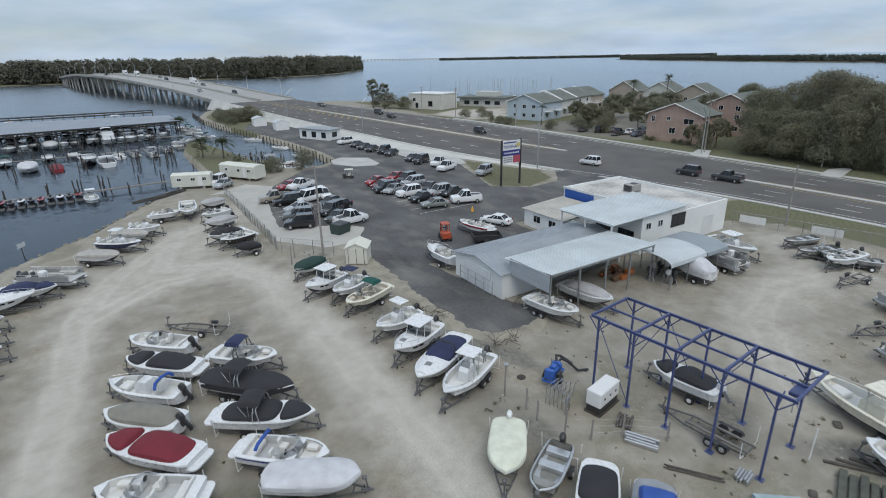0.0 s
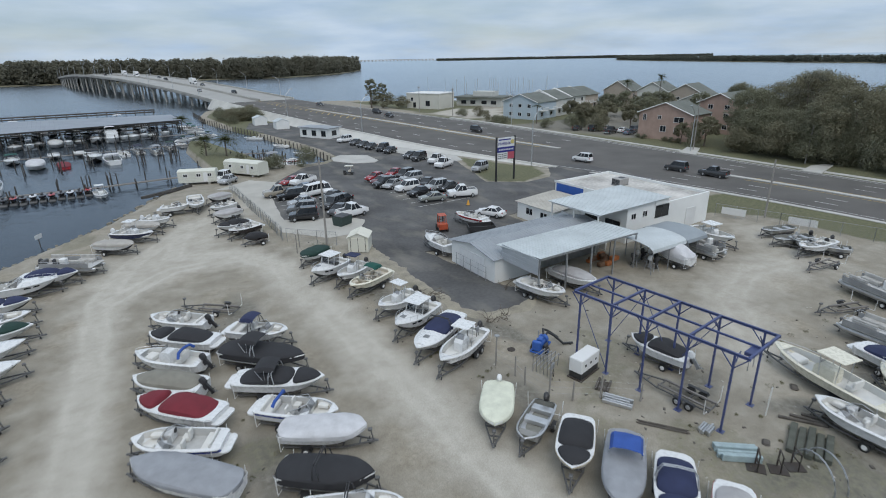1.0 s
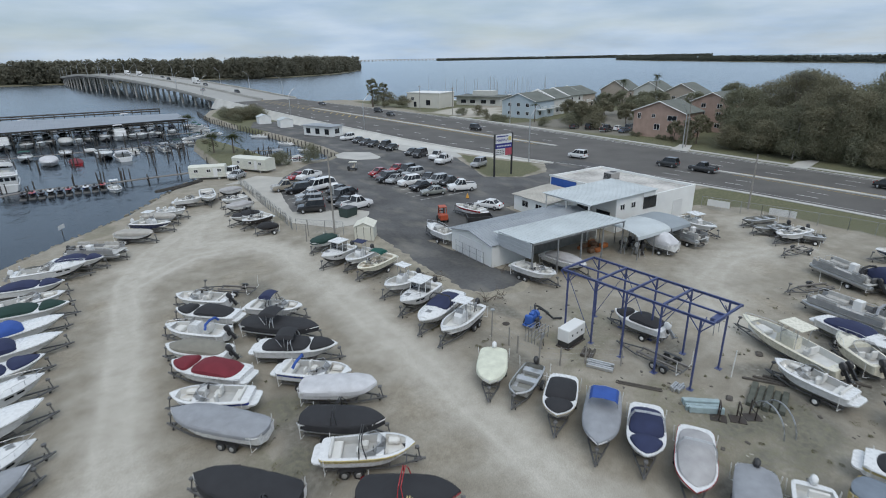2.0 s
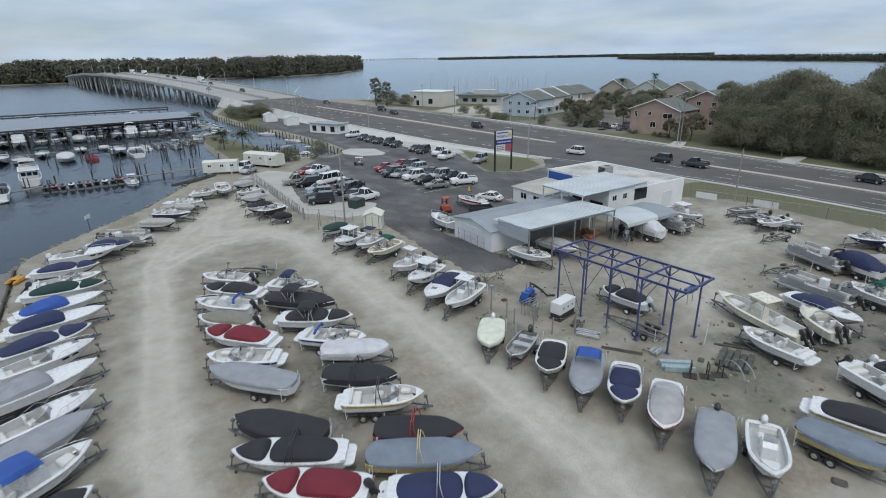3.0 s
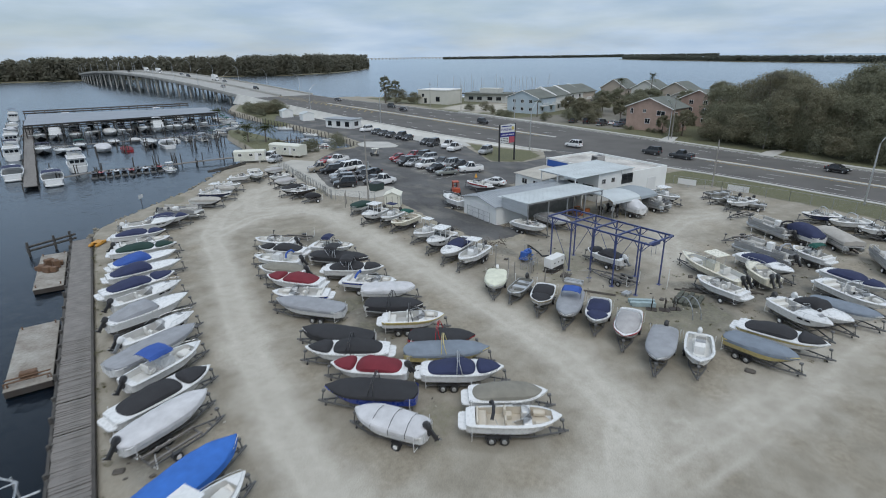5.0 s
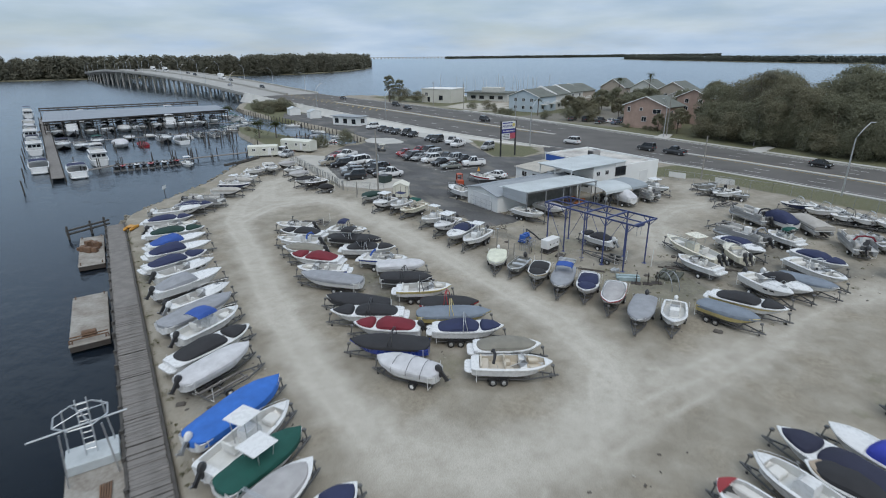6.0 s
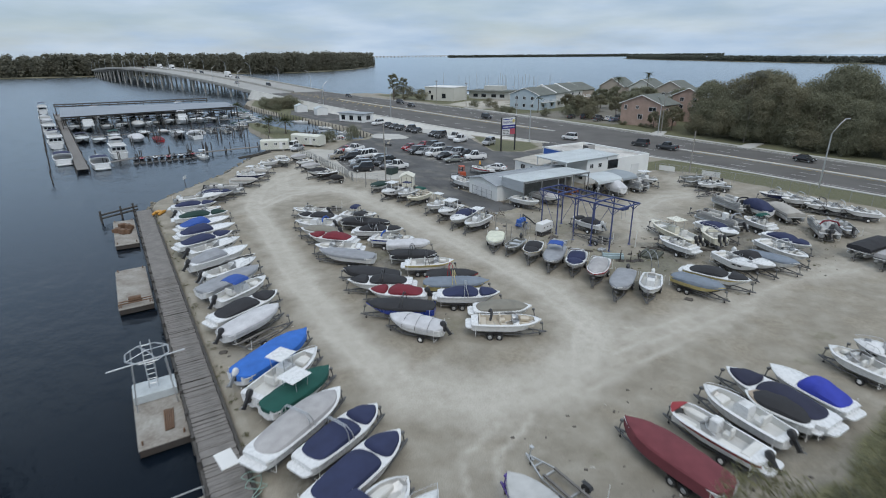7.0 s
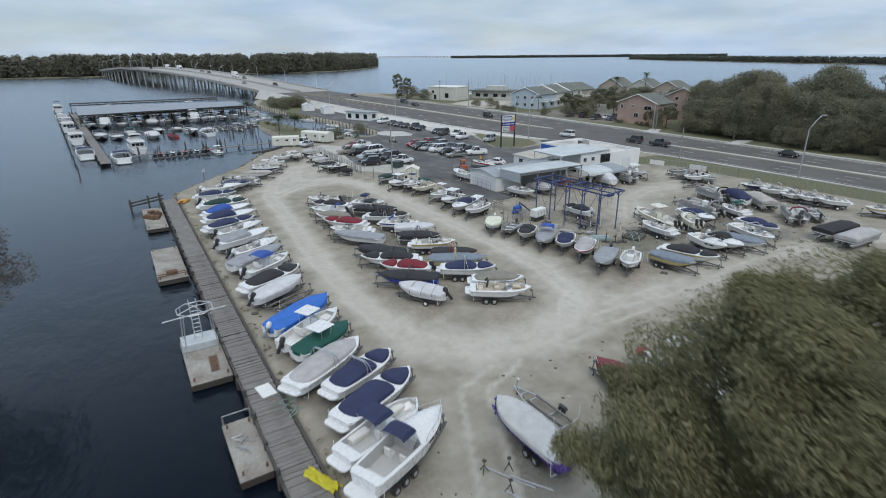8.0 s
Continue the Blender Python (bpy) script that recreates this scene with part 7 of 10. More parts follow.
def berthed(x, y, L, kind, stern=True, **kw):
    """A boat whose end nearest the yard lies at x, y."""
    L *= 1.36 if L < 11 else 1.06
    afloat(x - 0.045 * L, y + 0.5 * L, 95 if stern else -85, L, kind, **kw)


# cruisers along the outer side of the main pier
berthed(-35.4, 124, 12.0, "cruiser", bimini="navy")
berthed(-38.3, 155, 12.0, "trawler", bimini="navydark")
berthed(-41.6, 188, 12.5, "trawler")
berthed(-43.9, 213, 11.5, "cruiser", bimini="navydark")
berthed(-46.2, 237, 12.5, "cruiser")
berthed(-49.4, 277, 12.0, "trawler", bimini="navy")
berthed(-27.6, 112.6, 11.5, "cruiser", bimini="navy")
berthed(-23.4, 126.6, 12.0, "trawler", bimini="palegrey")
# open slips
berthed(-32.0, 160.6, 8.2, "cruiser", False, bimini="navydark")
berthed(-27.5, 157.5, 8.0, "cuddyopen", False, bimini="black")
berthed(-23.4, 166.4, 7.0, "cuddyopen", False, bimini="green")
berthed(-17.6, 153.5, 8.6, "cover", False, cover="white", tall=1)
berthed(-12.1, 152.6, 6.2, "cover", cover="red", hull="red")
berthed(-5.5, 157.1, 8.4, "cruiser", False, bimini="black")
berthed(-1.6, 151.5, 8.2, "cuddyopen", bimini="white")
berthed(5.2, 164.0, 6.4, "pontopen", bimini="navydark")
berthed(9.3, 160.3, 6.4, "pontopen", bimini="grey")
berthed(-37.2, 203, 7.0, "bow", False)
berthed(13.4, 166, 6.0, "pontopen", bimini="darkgreen")
berthed(17.0, 171, 5.6, "bow")
berthed(1.4, 163, 6.2, "cc", ob=1)
berthed(-14.6, 171, 6.5, "cuddyopen", False)
berthed(-8.8, 172, 6.2, "cover", False, cover="palegrey")
# under the long roof
for i, (x, y, L) in enumerate(((-34.8, 196, 8.0), (-30.4, 192.5, 10.2), (-25.0, 195, 8.0), (-19.3, 199, 7.0), (-14.8, 193.5, 9.2), (-8.9, 200, 6.6), (-4.2, 197, 7.4), (0.2, 193.5, 8.6), (6.1, 194.5, 8.6), (11.4, 198, 6.8))):
    berthed(x, y, L, ("cruiser", "trawler", "cuddyopen", "cuddyopen", "cover", "cuddyopen", "cruiser", "trawler", "cruiser", "cuddyopen")[i], False, **({"cover": "palegrey", "tall": 1} if i == 4 else {"bimini": ("navydark", "black", "grey")[i % 3]} if i % 4 != 3 else {}))
for i in range(12):
    lift_boat(-35.5 + 4.75 * i + dk.uniform(-0.4, 0.4), 213 - 0.15 * i + dk.uniform(-1, 1), dk.uniform(6.6, 8.2), True, ("navydark", "grey", "black", "palegrey", "navy")[i % 5])
for i, (x, y) in enumerate(((-21.5, 195.5), (-11.8, 196.0), (3.2, 197.5), (9.0, 199.0), (15.5, 200.5))):
    lift_boat(x, y, dk.uniform(6.0, 7.0), True, ("grey", "navydark", "black")[i % 3])
for i, (x, kind) in enumerate(((-28.5, "trawler"), (-20.5, "cuddyopen"), (-11, "cruiser"), (-3.5, "cuddyopen"), (4.5, "trawler"), (11.5, "cruiser"))):
    berthed(x, 239 + dk.uniform(-1, 1), dk.uniform(7.5, 9.5), kind)
for i in range(13):
    t = i / 12
    mooring_post(-36.7 - 16 * t, 103 + 194 * t, dk.uniform(0.9, 1.9), 0.16, "dark timber mooring post standing in open water")
afloat(-5.6, 115.5, -85, 6.6, "cct", ob=1)
for x, y, a, L, kind, kw in ((38.0, 174, 140, 6.4, "cc", {"ob": 1}), (40.2, 153, 120, 5.4, "bow", {}), (41.2, 136, 140, 5.6, "cc", {"ob": 1}), (31.2, 131, 165, 6.4, "pontopen", {"bimini": "grey"}), (34.0, 127.5, 165, 6.2, "bow", {"hull": "red"}),
                           (33.0, 121.5, 150, 6.0, "cuddyopen", {"bimini": "palegrey"}), (25.0, 222, 175, 7.5, "cuddyopen", {"bimini": "green"}), (25.6, 214, 175, 7.0, "bow", {"bimini": "green"}), (25.2, 205, 172, 6.5, "cct", {"bimini": "white"}), (27.0, 193, 150, 6.0, "bow", {"bimini": "darkgreen"})):
    afloat(x, y, a, L, kind, **kw)
pier("pier", [(24.5, 143.5), (34.5, 139.5)], 1.2, -0.35, "short timber dock in the canal", 2.4)
pier("pier", [(26.5, 134.5), (33.5, 129)], 1.0, -0.35, "short timber dock in the canal", 2.4)
pier("pier", [(20.5, 218), (30, 217)], 1.2, -0.35, "short timber dock in the canal", 3.0)
for i in range(22):
    mooring_post(dk.uniform(26, 36), dk.uniform(119, 150), dk.uniform(0.2, 1.2), 0.13, "dark timber mooring post standing in the canal", "canal piles")
for i, (x, y) in enumerate([(-20.6 + 1.45 * k, 117.8 + 0.35 * math.sin(k * 2.3)) for k in range(10)] + [(19.5, 186), (22.5, 189)]):
    if i < 10:
        o = thing("jet_ski", pose(x, y, 0, 0, 0, -90), "dark jet ski on a floating dock", "jet ski", "jet skis")
        h = Hull(3.1, 1.2, 0.6, -0.75, 2.0)
        g = Geo()
        g.soft(-1.6, -0.6, -1.5, 1.6, 0.6, -0.98, 0.1)
        part("float", g, surface("grey float plastic", (0.1, 0.1, 0.1), 0.7), o)
        part("hull", h.shell(), [BLACK, gel("black"), gel(("white", "blue", "red")[i % 3]), gel("black")], o)
        part("deck", h.deck(0.02, 0.97, 0.22), gel(("black", "red", "black", "white")[i % 4]), o)
        g = Geo()
        g.soft(-1.0, -0.2, h.zg(0.3) + 0.1, 0.3, 0.2, h.zg(0.3) + 0.42, 0.1)
        part("saddle", g, BLACK, o)
        g = Geo()
        g.tube([(0.45, -0.38, h.zg(0.6) + 0.45), (0.55, 0, h.zg(0.6) + 0.5), (0.45, 0.38, h.zg(0.6) + 0.45)], 0.03, 5)
        part("handlebar", g, BLACK, o)
    else:
        afloat(x, y, 10, 6.2, "bow", bimini="darkgreen")
for i in range(84):
    x, y = dk.uniform(-30, 16), dk.choice((122, 125, 146, 149, 153, 158, 164, 176, 184, 189, 193)) + dk.uniform(-1, 1)
    mooring_post(x, y, dk.uniform(0.8, 1.9), 0.14, "dark timber mooring post standing in water")
for i in range(54):
    y = 119 + i * 2.9
    x = lerp(y, [119, 135, 150, 172, 198, 232, 280], [43.0, 43.9, 43.0, 41.0, 38.0, 34.0, 36]) - 0.5
    mooring_post(x, y, dk.uniform(0.3, 0.9), 0.15, "dark timber pile along the canal bank", "canal piles")

# ---- bait shop by the canal ----
bait = thing("bait_shop", pose(54.0, 157.0, 0, 0, 0, 25), "small white shop with dark door and windows", "building")
wall_box("wall", bait, -2.5, -6, 0, 2.5, 6, 3.0, STUCCO)
wall_box("roof", bait, -3.0, -6.5, 3.0, 3.0, 6.5, 3.2, GREYR)
for y in (-4, 0, 4):
    window(bait, (-2.5, y, 1.5), 1.6, 1.5, "x-", trim=BLACK)
window(bait, (0, -6, 1.6), 1.8, 1.3, "y-", trim=BLACK)
for x, y in ((48.0, 204), (51.0, 187)):
    gable_shed(x, y, 85, 5.5, 4.5, 2.6, 0.8, STUCCO, ROOFW, "storage_shed", "white metal storage shed by the canal", False)

# ---- houses across the highway ----
SHING = surface("grey-green shingles", (0.13, 0.14, 0.125), 0.9, vary=0.2, scale=0.3, fine=5)
BRICK = surface("salmon brick", (0.36, 0.255, 0.21), 0.85, vary=0.16, scale=0.5, fine=7)
PALEB = surface("pale blue siding", (0.4, 0.47, 0.52), 0.7, vary=0.08, scale=0.4, fine=6)
TANS = surface("tan siding", (0.36, 0.31, 0.26), 0.7, vary=0.1, scale=0.4, fine=6)
LIGHTS = surface("light grey siding", (0.5, 0.5, 0.47), 0.7, vary=0.08, scale=0.4, fine=6)


def house(x, y, ang, L, W, H, R, wall, label, wins=2, balcony=False, roof=SHING):
    """A gable-roofed dwelling; its gable end faces -x, its length runs along +x."""
    o = thing("house", pose(x, y, 0, 0, 0, ang), label, "house", "houses across the highway")
    g = Geo()
    g.box(0, -W / 2, 0, L, W / 2, H)
    for xx in (0.0, L):
        g.add([(xx, -W / 2, H), (xx, W / 2, H), (xx, 0, H + R)], [(0, 1, 2) if xx else (0, 2, 1)])
    part("wall", g, wall, o, smooth=None)
    for s in (-1, 1):
        ribbed(o, "roof", (-0.5, 0, H + R + 0.12), (L + 0.5, 0, H + R + 0.12), (L + 0.5, s * (W / 2 + 0.6), H - 0.15), (-0.5, s * (W / 2 + 0.6), H - 0.15), roof, 1.5, 0.16, 0.02)
    g = Geo()
    for s in (-1, 1):
        g.tube([(-0.5, 0, H + R + 0.02), (-0.5, s * (W / 2 + 0.6), H - 0.22)], 0.13, 4)
    part("fascia", g, WHITE, o, smooth=None)
    for i in range(wins):
        for zz in ((2.0, 5.2, 7.6) if H > 8 else (1.8, 4.9)):
            yy = (i + 0.5) / wins * W * 0.8 - W * 0.4
            if zz < H - 0.8:
                window(o, (0.0, yy, zz), 1.3, 1.2, "x-")
    n = max(2, int(L / 6))
    for i in range(n):
        for zz in ((2.0, 5.2) if H > 6.5 else (1.8,)):
            xx = (i + 0.5) / n * L
            window(o, (xx, -W / 2, zz), 1.4, 1.3, "y-")
    if balcony:
        for i in range(n):
            xx = (i + 0.5) / n * L
            g = Geo()
            g.box(xx - 2.0, -W / 2 - 1.7, H * 0.48, xx + 2.0, -W / 2 - 0.004, H * 0.48 + 0.2)
            for k in range(9):
                g.box(xx - 2.0 + k * 0.49, -W / 2 - 1.7, H * 0.48 + 0.2, xx - 1.92 + k * 0.49, -W / 2 - 1.62, H * 0.48 + 1.1)
            g.box(xx - 2.0, -W / 2 - 1.72, H * 0.48 + 1.1, xx + 2.0, -W / 2 - 1.6, H * 0.48 + 1.2)
            part("balcony", g, WHITE, o, smooth=None)
    return o


house(127.3, 88.1, 7.6, 10, 15.2, 7.2, 2.8, BRICK, "salmon brick two-storey house with pale gable trim", 0)
br = bpy.data.objects["house"]
for yy, zz, w, hh in ((5.9, 5.8, 0.9, 1.5), (1.5, 6.0, 0.9, 0.9), (-4.0, 5.6, 2.6, 1.3), (0.2, 3.0, 1.6, 1.5), (-3.6, 2.8, 1.2, 1.4)):
    window(br, (0.0, yy, zz), w, hh, "x-")
house(149, 86, 5, 15, 12, 8.8, 2.6, BRICK, "salmon brick house with a steep grey roof")
house(131.8, 153.5, 16.5, 14, 15, 6.4, 2.7, PALEB, "pale blue two-storey house with grey shingle roof", 3, True)
for k, (d, lab, wl) in enumerate(((14.4, "light grey-green townhouse with balconies and parapets", LIGHTS), (27.6, "light grey townhouse with balconies and parapets", LIGHTS), (40.8, "tan-grey townhouse with balconies and parapets", TANS))):
    dx, dy = math.cos(radians(16.5)), math.sin(radians(16.5))
    o = house(131.8 + d * dx - (0.5 + 0.5 * k) * dy, 153.5 + d * dy + (0.5 + 0.5 * k) * dx, 16.5, 12.8, 15, 6.5 + 0.25 * (k % 2), 2.9, wl, lab, 0, True)
    g = Geo()
    for sgn in (-1, 1):
        g.tube([(0.1, 0, 9.75), (0.1, sgn * 8.0, 6.5)], 0.28, 4)
    part("parapet", g, WHITE, o, smooth=None)
house(196, 162, 14, 13, 13, 7.2, 4.0, TANS, "tan waterfront townhouse with a steep grey roof", 2, True)
house(199, 146, 14, 13, 13, 7.4, 3.6, LIGHTS, "light grey waterfront townhouse with a steep roof", 2, True)
house(200, 131, 14, 14, 13, 7.2, 3.4, TANS, "tan waterfront townhouse with grey shingle roof", 2, True)
house(188, 118, 10, 14, 14, 5.2, 3.0, LIGHTS, "low light grey house with shingle roof", 2)
house(190, 101, 8, 14, 15, 6.8, 3.0, TANS, "tan waterfront house with grey roof", 2, True)
wb = thing("boathouse", pose(126.4, 216.4, 0, 0, 0, 24), "pale flat-roofed waterside building", "building")
wall_box("wall", wb, 0, -9.2, 0, 13, 9.2, 6.7, surface("pale stucco", (0.52, 0.51, 0.46), 0.8, vary=0.08, scale=0.2, fine=4))
wall_box("parapet", wb, -0.2, -9.4, 6.7, 13.2, 9.4, 7.05, WHITE)
window(wb, (0, 6, 4.2), 1.5, 1.5, "x-")
window(wb, (0, 4.6, 1.6), 1.4, 2.2, "x-", trim=BLACK)
window(wb, (0, -3, 2.5), 2.2, 2.2, "x-", trim=BLACK)
lb = thing("restaurant", pose(153.4, 209, 0, 0, 0, 27), "low dark-roofed waterside building", "building")
wall_box("wall", lb, 0, -12, 0, 12, 12, 3.8, LIGHTS)
wall_box("roof", lb, -1.4, -12.8, 3.8, 12.8, 12.8, 4.4, SHING)
wall_box("upper_storey", lb, 4, -6, 4.4, 10, 5, 6.6, LIGHTS)
for y in (-8, -3, 3, 8):
    window(lb, (0, y, 1.8), 2.6, 1.5, "x-", trim=BLACK)
for i in range(26):
    x, y = rng.uniform(150, 215), rng.uniform(205, 265)
    o = thing("sailboat", pose(x, y, 0, 0, rng.uniform(-2, 2), rng.uniform(0, 360)), "white sailboat with bare mast moored off the shore", "boat", "moored sailboats")
    h = Hull(9, 2.8, 1.3, WATER_Z - 0.4, 1.9)
    part("hull", h.shell(), [gel("white"), gel("white"), gel("white"), gel("navy")], o)
    part("deck", h.deck(0.02, 0.99, 0.3), gel("white"), o)
    g = Geo()
    g.tube([(0.6, 0, 0), (0.6, 0, rng.uniform(9, 13))], 0.09, 5)
    mast = part("mast", g, ALU, o)
    g = Geo()
    g.tube([(0.6, 0, 1.4), (-3.4, 0, 1.5)], 0.12, 5)
    part("boom", g, cloth("navy"), mast)


def utility_pole(x, y, h, lean=0.0, label="weathered timber utility pole", arm=False, sign_board=False):
    o = thing("utility_pole", pose(x, y, 0, 0, lean, 0), label, "pole", "utility poles")
    g = Geo()
    g.tube([(0, 0, -0.2), (0, 0, h * 0.5), (0, 0, h)], 0.15, 8, taper=0.1)
    part("pole", g, POLEW, o)
    if arm:
        g = Geo()
        g.box(-0.07, -1.1, h - 0.7, 0.07, 1.1, h - 0.55)
        cr = part("crossarm", g, POLEW, o, smooth=None)
        for y2 in (-0.95, 0.95):
            g = Geo()
            g.tube([(0, y2, h - 0.55), (0, y2, h - 0.3)], 0.06, 6)
            part("insulator", g, CONC, cr)
    if sign_board:
        g = Geo()
        g.box(0.18, -0.45, h * 0.55, 0.24, 0.45, h * 0.55 + 1.1)
        part("board", g, surface("grey meter box", (0.35, 0.37, 0.38), 0.6), o, smooth=None)
    return o


utility_pole(17.4, 56.4, 11.6, 0.0, "tall weathered timber utility pole with grey box", False, True)
utility_pole(75.0, 33.2, 8.4, 0, "short weathered timber pole by the yard fence")
utility_pole(118.5, 73, 12.5, 0, "timber utility pole with crossarm", True)
utility_pole(121.5, 49, 8.0, 3, "leaning timber pole at the wood's edge")
utility_pole(118, 205, 11, 0, "timber utility pole with crossarm", True)
utility_pole(119, 180, 11, 0, "timber utility pole with crossarm", True)


# ---- chain-link fences ----
WIRE = surface("galvanised wire", (0.3, 0.31, 0.31), 0.5, 0.5, 0.15, 3, 20)


def fence(pts, h, label, slats=0.0):
    o = thing("chain_link_fence", pose(0, 0, 0), label, "fence", "yard fences")
    wires = Geo()
    for (x0, y0), (x1, y1) in zip(pts, pts[1:]):
        d = Vector((x1 - x0, y1 - y0, 0))
        n = max(1, round(d.length / 3))
        for i in range(n + 1):
            q = Vector((x0, y0, 0)) + d * (i / n)
            g = Geo()
            g.tube([(q.x, q.y, 0), (q.x, q.y, h + 0.05)], 0.035, 5)
            part("post", g, GALV, o)
        g = Geo()
        g.tube([(x0, y0, h), (x1, y1, h)], 0.022, 4)
        part("top_rail", g, GALV, o)
        u = d.normalized()
        m = int(d.length / 0.22)
        for i in range(m):
            for s in (-1, 1):
                a = Vector((x0, y0, 0.05)) + u * (i * 0.22 + (0 if s > 0 else 0.9))
                c = a + u * (s * 0.9) + Vector((0, 0, h - 0.08))
                w = 0.006
                wires.add([a - u * w, a + u * w, c + u * w, c - u * w], [(0, 1, 2, 3)])
        if slats:
            k = int(d.length / 0.5)
            for i in range(k):
                if rng.random() < slats:
                    a = Vector((x0, y0, 0.1)) + u * (i * 0.5)
                    wires.add([a, a + u * 0.3, a + u * 0.3 + Vector((0, 0, h - 0.3)), a + Vector((0, 0, h - 0.3))], [(0, 1, 2, 3)])
    tagged(part("wire_mesh", wires, WIRE, o, smooth=None), kind="stuff")
    return o


fence([(14.9, 100), (14.5, 82), (14.4, 70.5), (14.2, 64.5)], 1.9, "grey chain-link fence with privacy slats", 0.55)
fence([(14.6, 63.8), (17.6, 60.6), (19.4, 58.4)], 1.8, "low chain-link fence beside the garden shed")
fence([(70.4, 38), (72.6, 30), (75.2, 20), (77.2, -4), (78.5, -45)], 1.8, "chain-link fence between yard and verge")

# ---- boats, row by row ----

# middle, first column
boat(-0.9, 44.5, 138, 5.6, "bow", ob=1)
boat(-1.2, 40.8, 137, 6.1, "two", cover="black", tower=0)
boat(-2.5, 37.9, 135, 6.0, "cc", ob=1, bimini="blue_f")
boat(-3.0, 34.3, 137, 5.6, "deckcov", cover="taupe", ob=1)
boat(-2.8, 30.8, 132, 6.5, "two", cover="red")
boat(-3.3, 27.1, 148, 5.6, "bow", stripe="blue")
boat(-3.5, 24.0, 132, 7.0, "cover", cover="grey", axles=2)
boat(-3.4, 17.3, 133, 6.4, "cover", cover="black")
boat(-3.6, 14.6, 148, 6.7, "two", cover="black", tower=1)
boat(-3.2, 11.3, 142, 5.9, "two", cover="red", ob=1)
boat(-4.4, 8.5, 143, 6.5, "cover", cover="black", hull="blue", tower=1)
boat(-4.7, 4.9, 125, 5.2, "cover", cover="white", straps=1, ob=1)

# middle, second column
boat(4.4, 38.5, -42, 5.3, "bow", bimini="navy", tower=1)
boat(3.7, 34.5, -46, 7.1, "cover", cover="black", tower=4, axles=2, bimini="black")
boat(3.7, 30.2, -34, 6.5, "two", cover="black", tower=4, bimini="black")
boat(3.7, 26.1, -43, 5.6, "bow", stripe="blue", bimini="blue_f")
boat(4.4, 23.3, -34, 5.4, "cover", cover="white", blunt=5.0, low=1)
boat(3.2, 19.7, -41, 5.5, "cover", cover="black", tower=1)
boat(3.4, 16.4, -30, 5.5, "bow", hull="yellow", tower=1, axles=2)
boat(3.7, 12.1, -38, 5.5, "cover", cover="black", tower=2, hull="red")
boat(2.9, 10.1, -33, 6.7, "cover", cover="bluegrey", hull="yellow", tower=3)
boat(2.4, 7.2, -33, 6.1, "two", cover="navy", axles=2, tower=4)
boat(3.3, 3.0, -32, 5.4, "deckcov", cover="taupe", axles=2)
boat(2.0, 0.8, -34, 6.1, "bow", axles=2, bimini="black_f", inside="tan")

# dock row
boat(-16.6, 6.6, 30, 7.6, "tarp", cover="brightblue", ob=1)
boat(-16.6, 3.3, 31, 7.0, "cct", ob=1)
boat(-16.4, 0.8, 25, 5.9, "cover", cover="green", ttop=1)
boat(-17.4, -2.8, 29, 7.7, "deckcov", cover="warmgrey", tower=4)
boat(-15.6, -5.3, 22, 6.4, "two", cover="navy", tower=4)
boat(-15.9, -8.6, 23, 7.3, "two", cover="navy")
boat(-17.1, -12.0, 20, 6.7, "deck", bimini="navy", ob=0)
boat(-16.7, -14.5, 24, 7.4, "cruiser", bimini="navy", axles=3)
boat(-16.8, 13.2, 26, 6.2, "cover", cover="white", ob=1, axles=2)
boat(-16.6, 16.3, 23, 7.2, "two", cover="black", axles=2)
boat(-16.1, 20.5, 29, 6.4, "cc", bimini="blue", ob=1)
boat(-16.5, 23.7, 29, 7.6, "cover", cover="grey")
boat(-15.9, 26.6, 20, 6.3, "cuddyopen", ob=2)
boat(-16.3, 31.2, 20, 7.4, "deckcov", cover="grey", half=1, tall=1, ob=1, axles=2)
boat(-16.1, 35.2, 17, 6.6, "cuddyopen", ob=1)
boat(-16.6, 38.9, 15, 7.2, "two", cover="navy")
boat(-15.8, 42.9, 8, 7.5, "deckcov", cover="navy", half=1)
boat(-15.6, 46.6, 13, 7.2, "deckcov", cover="blue", half=1)
boat(-15.3, 50.8, -8, 7.3, "two", cover="darkgreen")
boat(-15.3, 53.5, 1, 6.4, "bow", ob=1)
boat(-15.4, 57.6, -14, 6.6, "two", cover="navy")
boat(-13.7, 61.7, -5, 6.9, "cuddyopen", ob=1)
boat(-11.1, 64.0, -24, 5.7, "two", cover="navy")
boat(-9.3, 66.9, -35, 6.9, "pont", ob=1)
boat(-16.2, 64.2, 13, 3.0, "jon")

# upper dock row
boat(-4.7, 71.7, -42, 5.4, "cover", cover="beige")
boat(-2.4, 75.5, -38, 5.8, "cct", hull="navy", ob=1)
boat(-1.0, 78.8, -44, 5.4, "cover", cover="beige")
boat(0.9, 81.0, -36, 4.3, "cc", ob=1)
boat(4.2, 87.3, -12, 4.3, "bow")
boat(7.4, 88.8, -96, 8.2, "bow")
boat(11.2, 90.3, -149, 4.3, "cover", cover="warmgrey")
boat(10.4, 83.1, -153, 4.4, "bow", ob=1)
boat(10.1, 78.5, -152, 4.7, "cover", cover="warmgrey", ob=1)
boat(9.7, 71.6, -164, 4.9, "two", cover="black", tower=1)
boat(10.5, 69.1, -158, 4.7, "bow", tower=1, hull="black")
boat(10.9, 65.0, -173, 3.0, "pwc", cover="black")

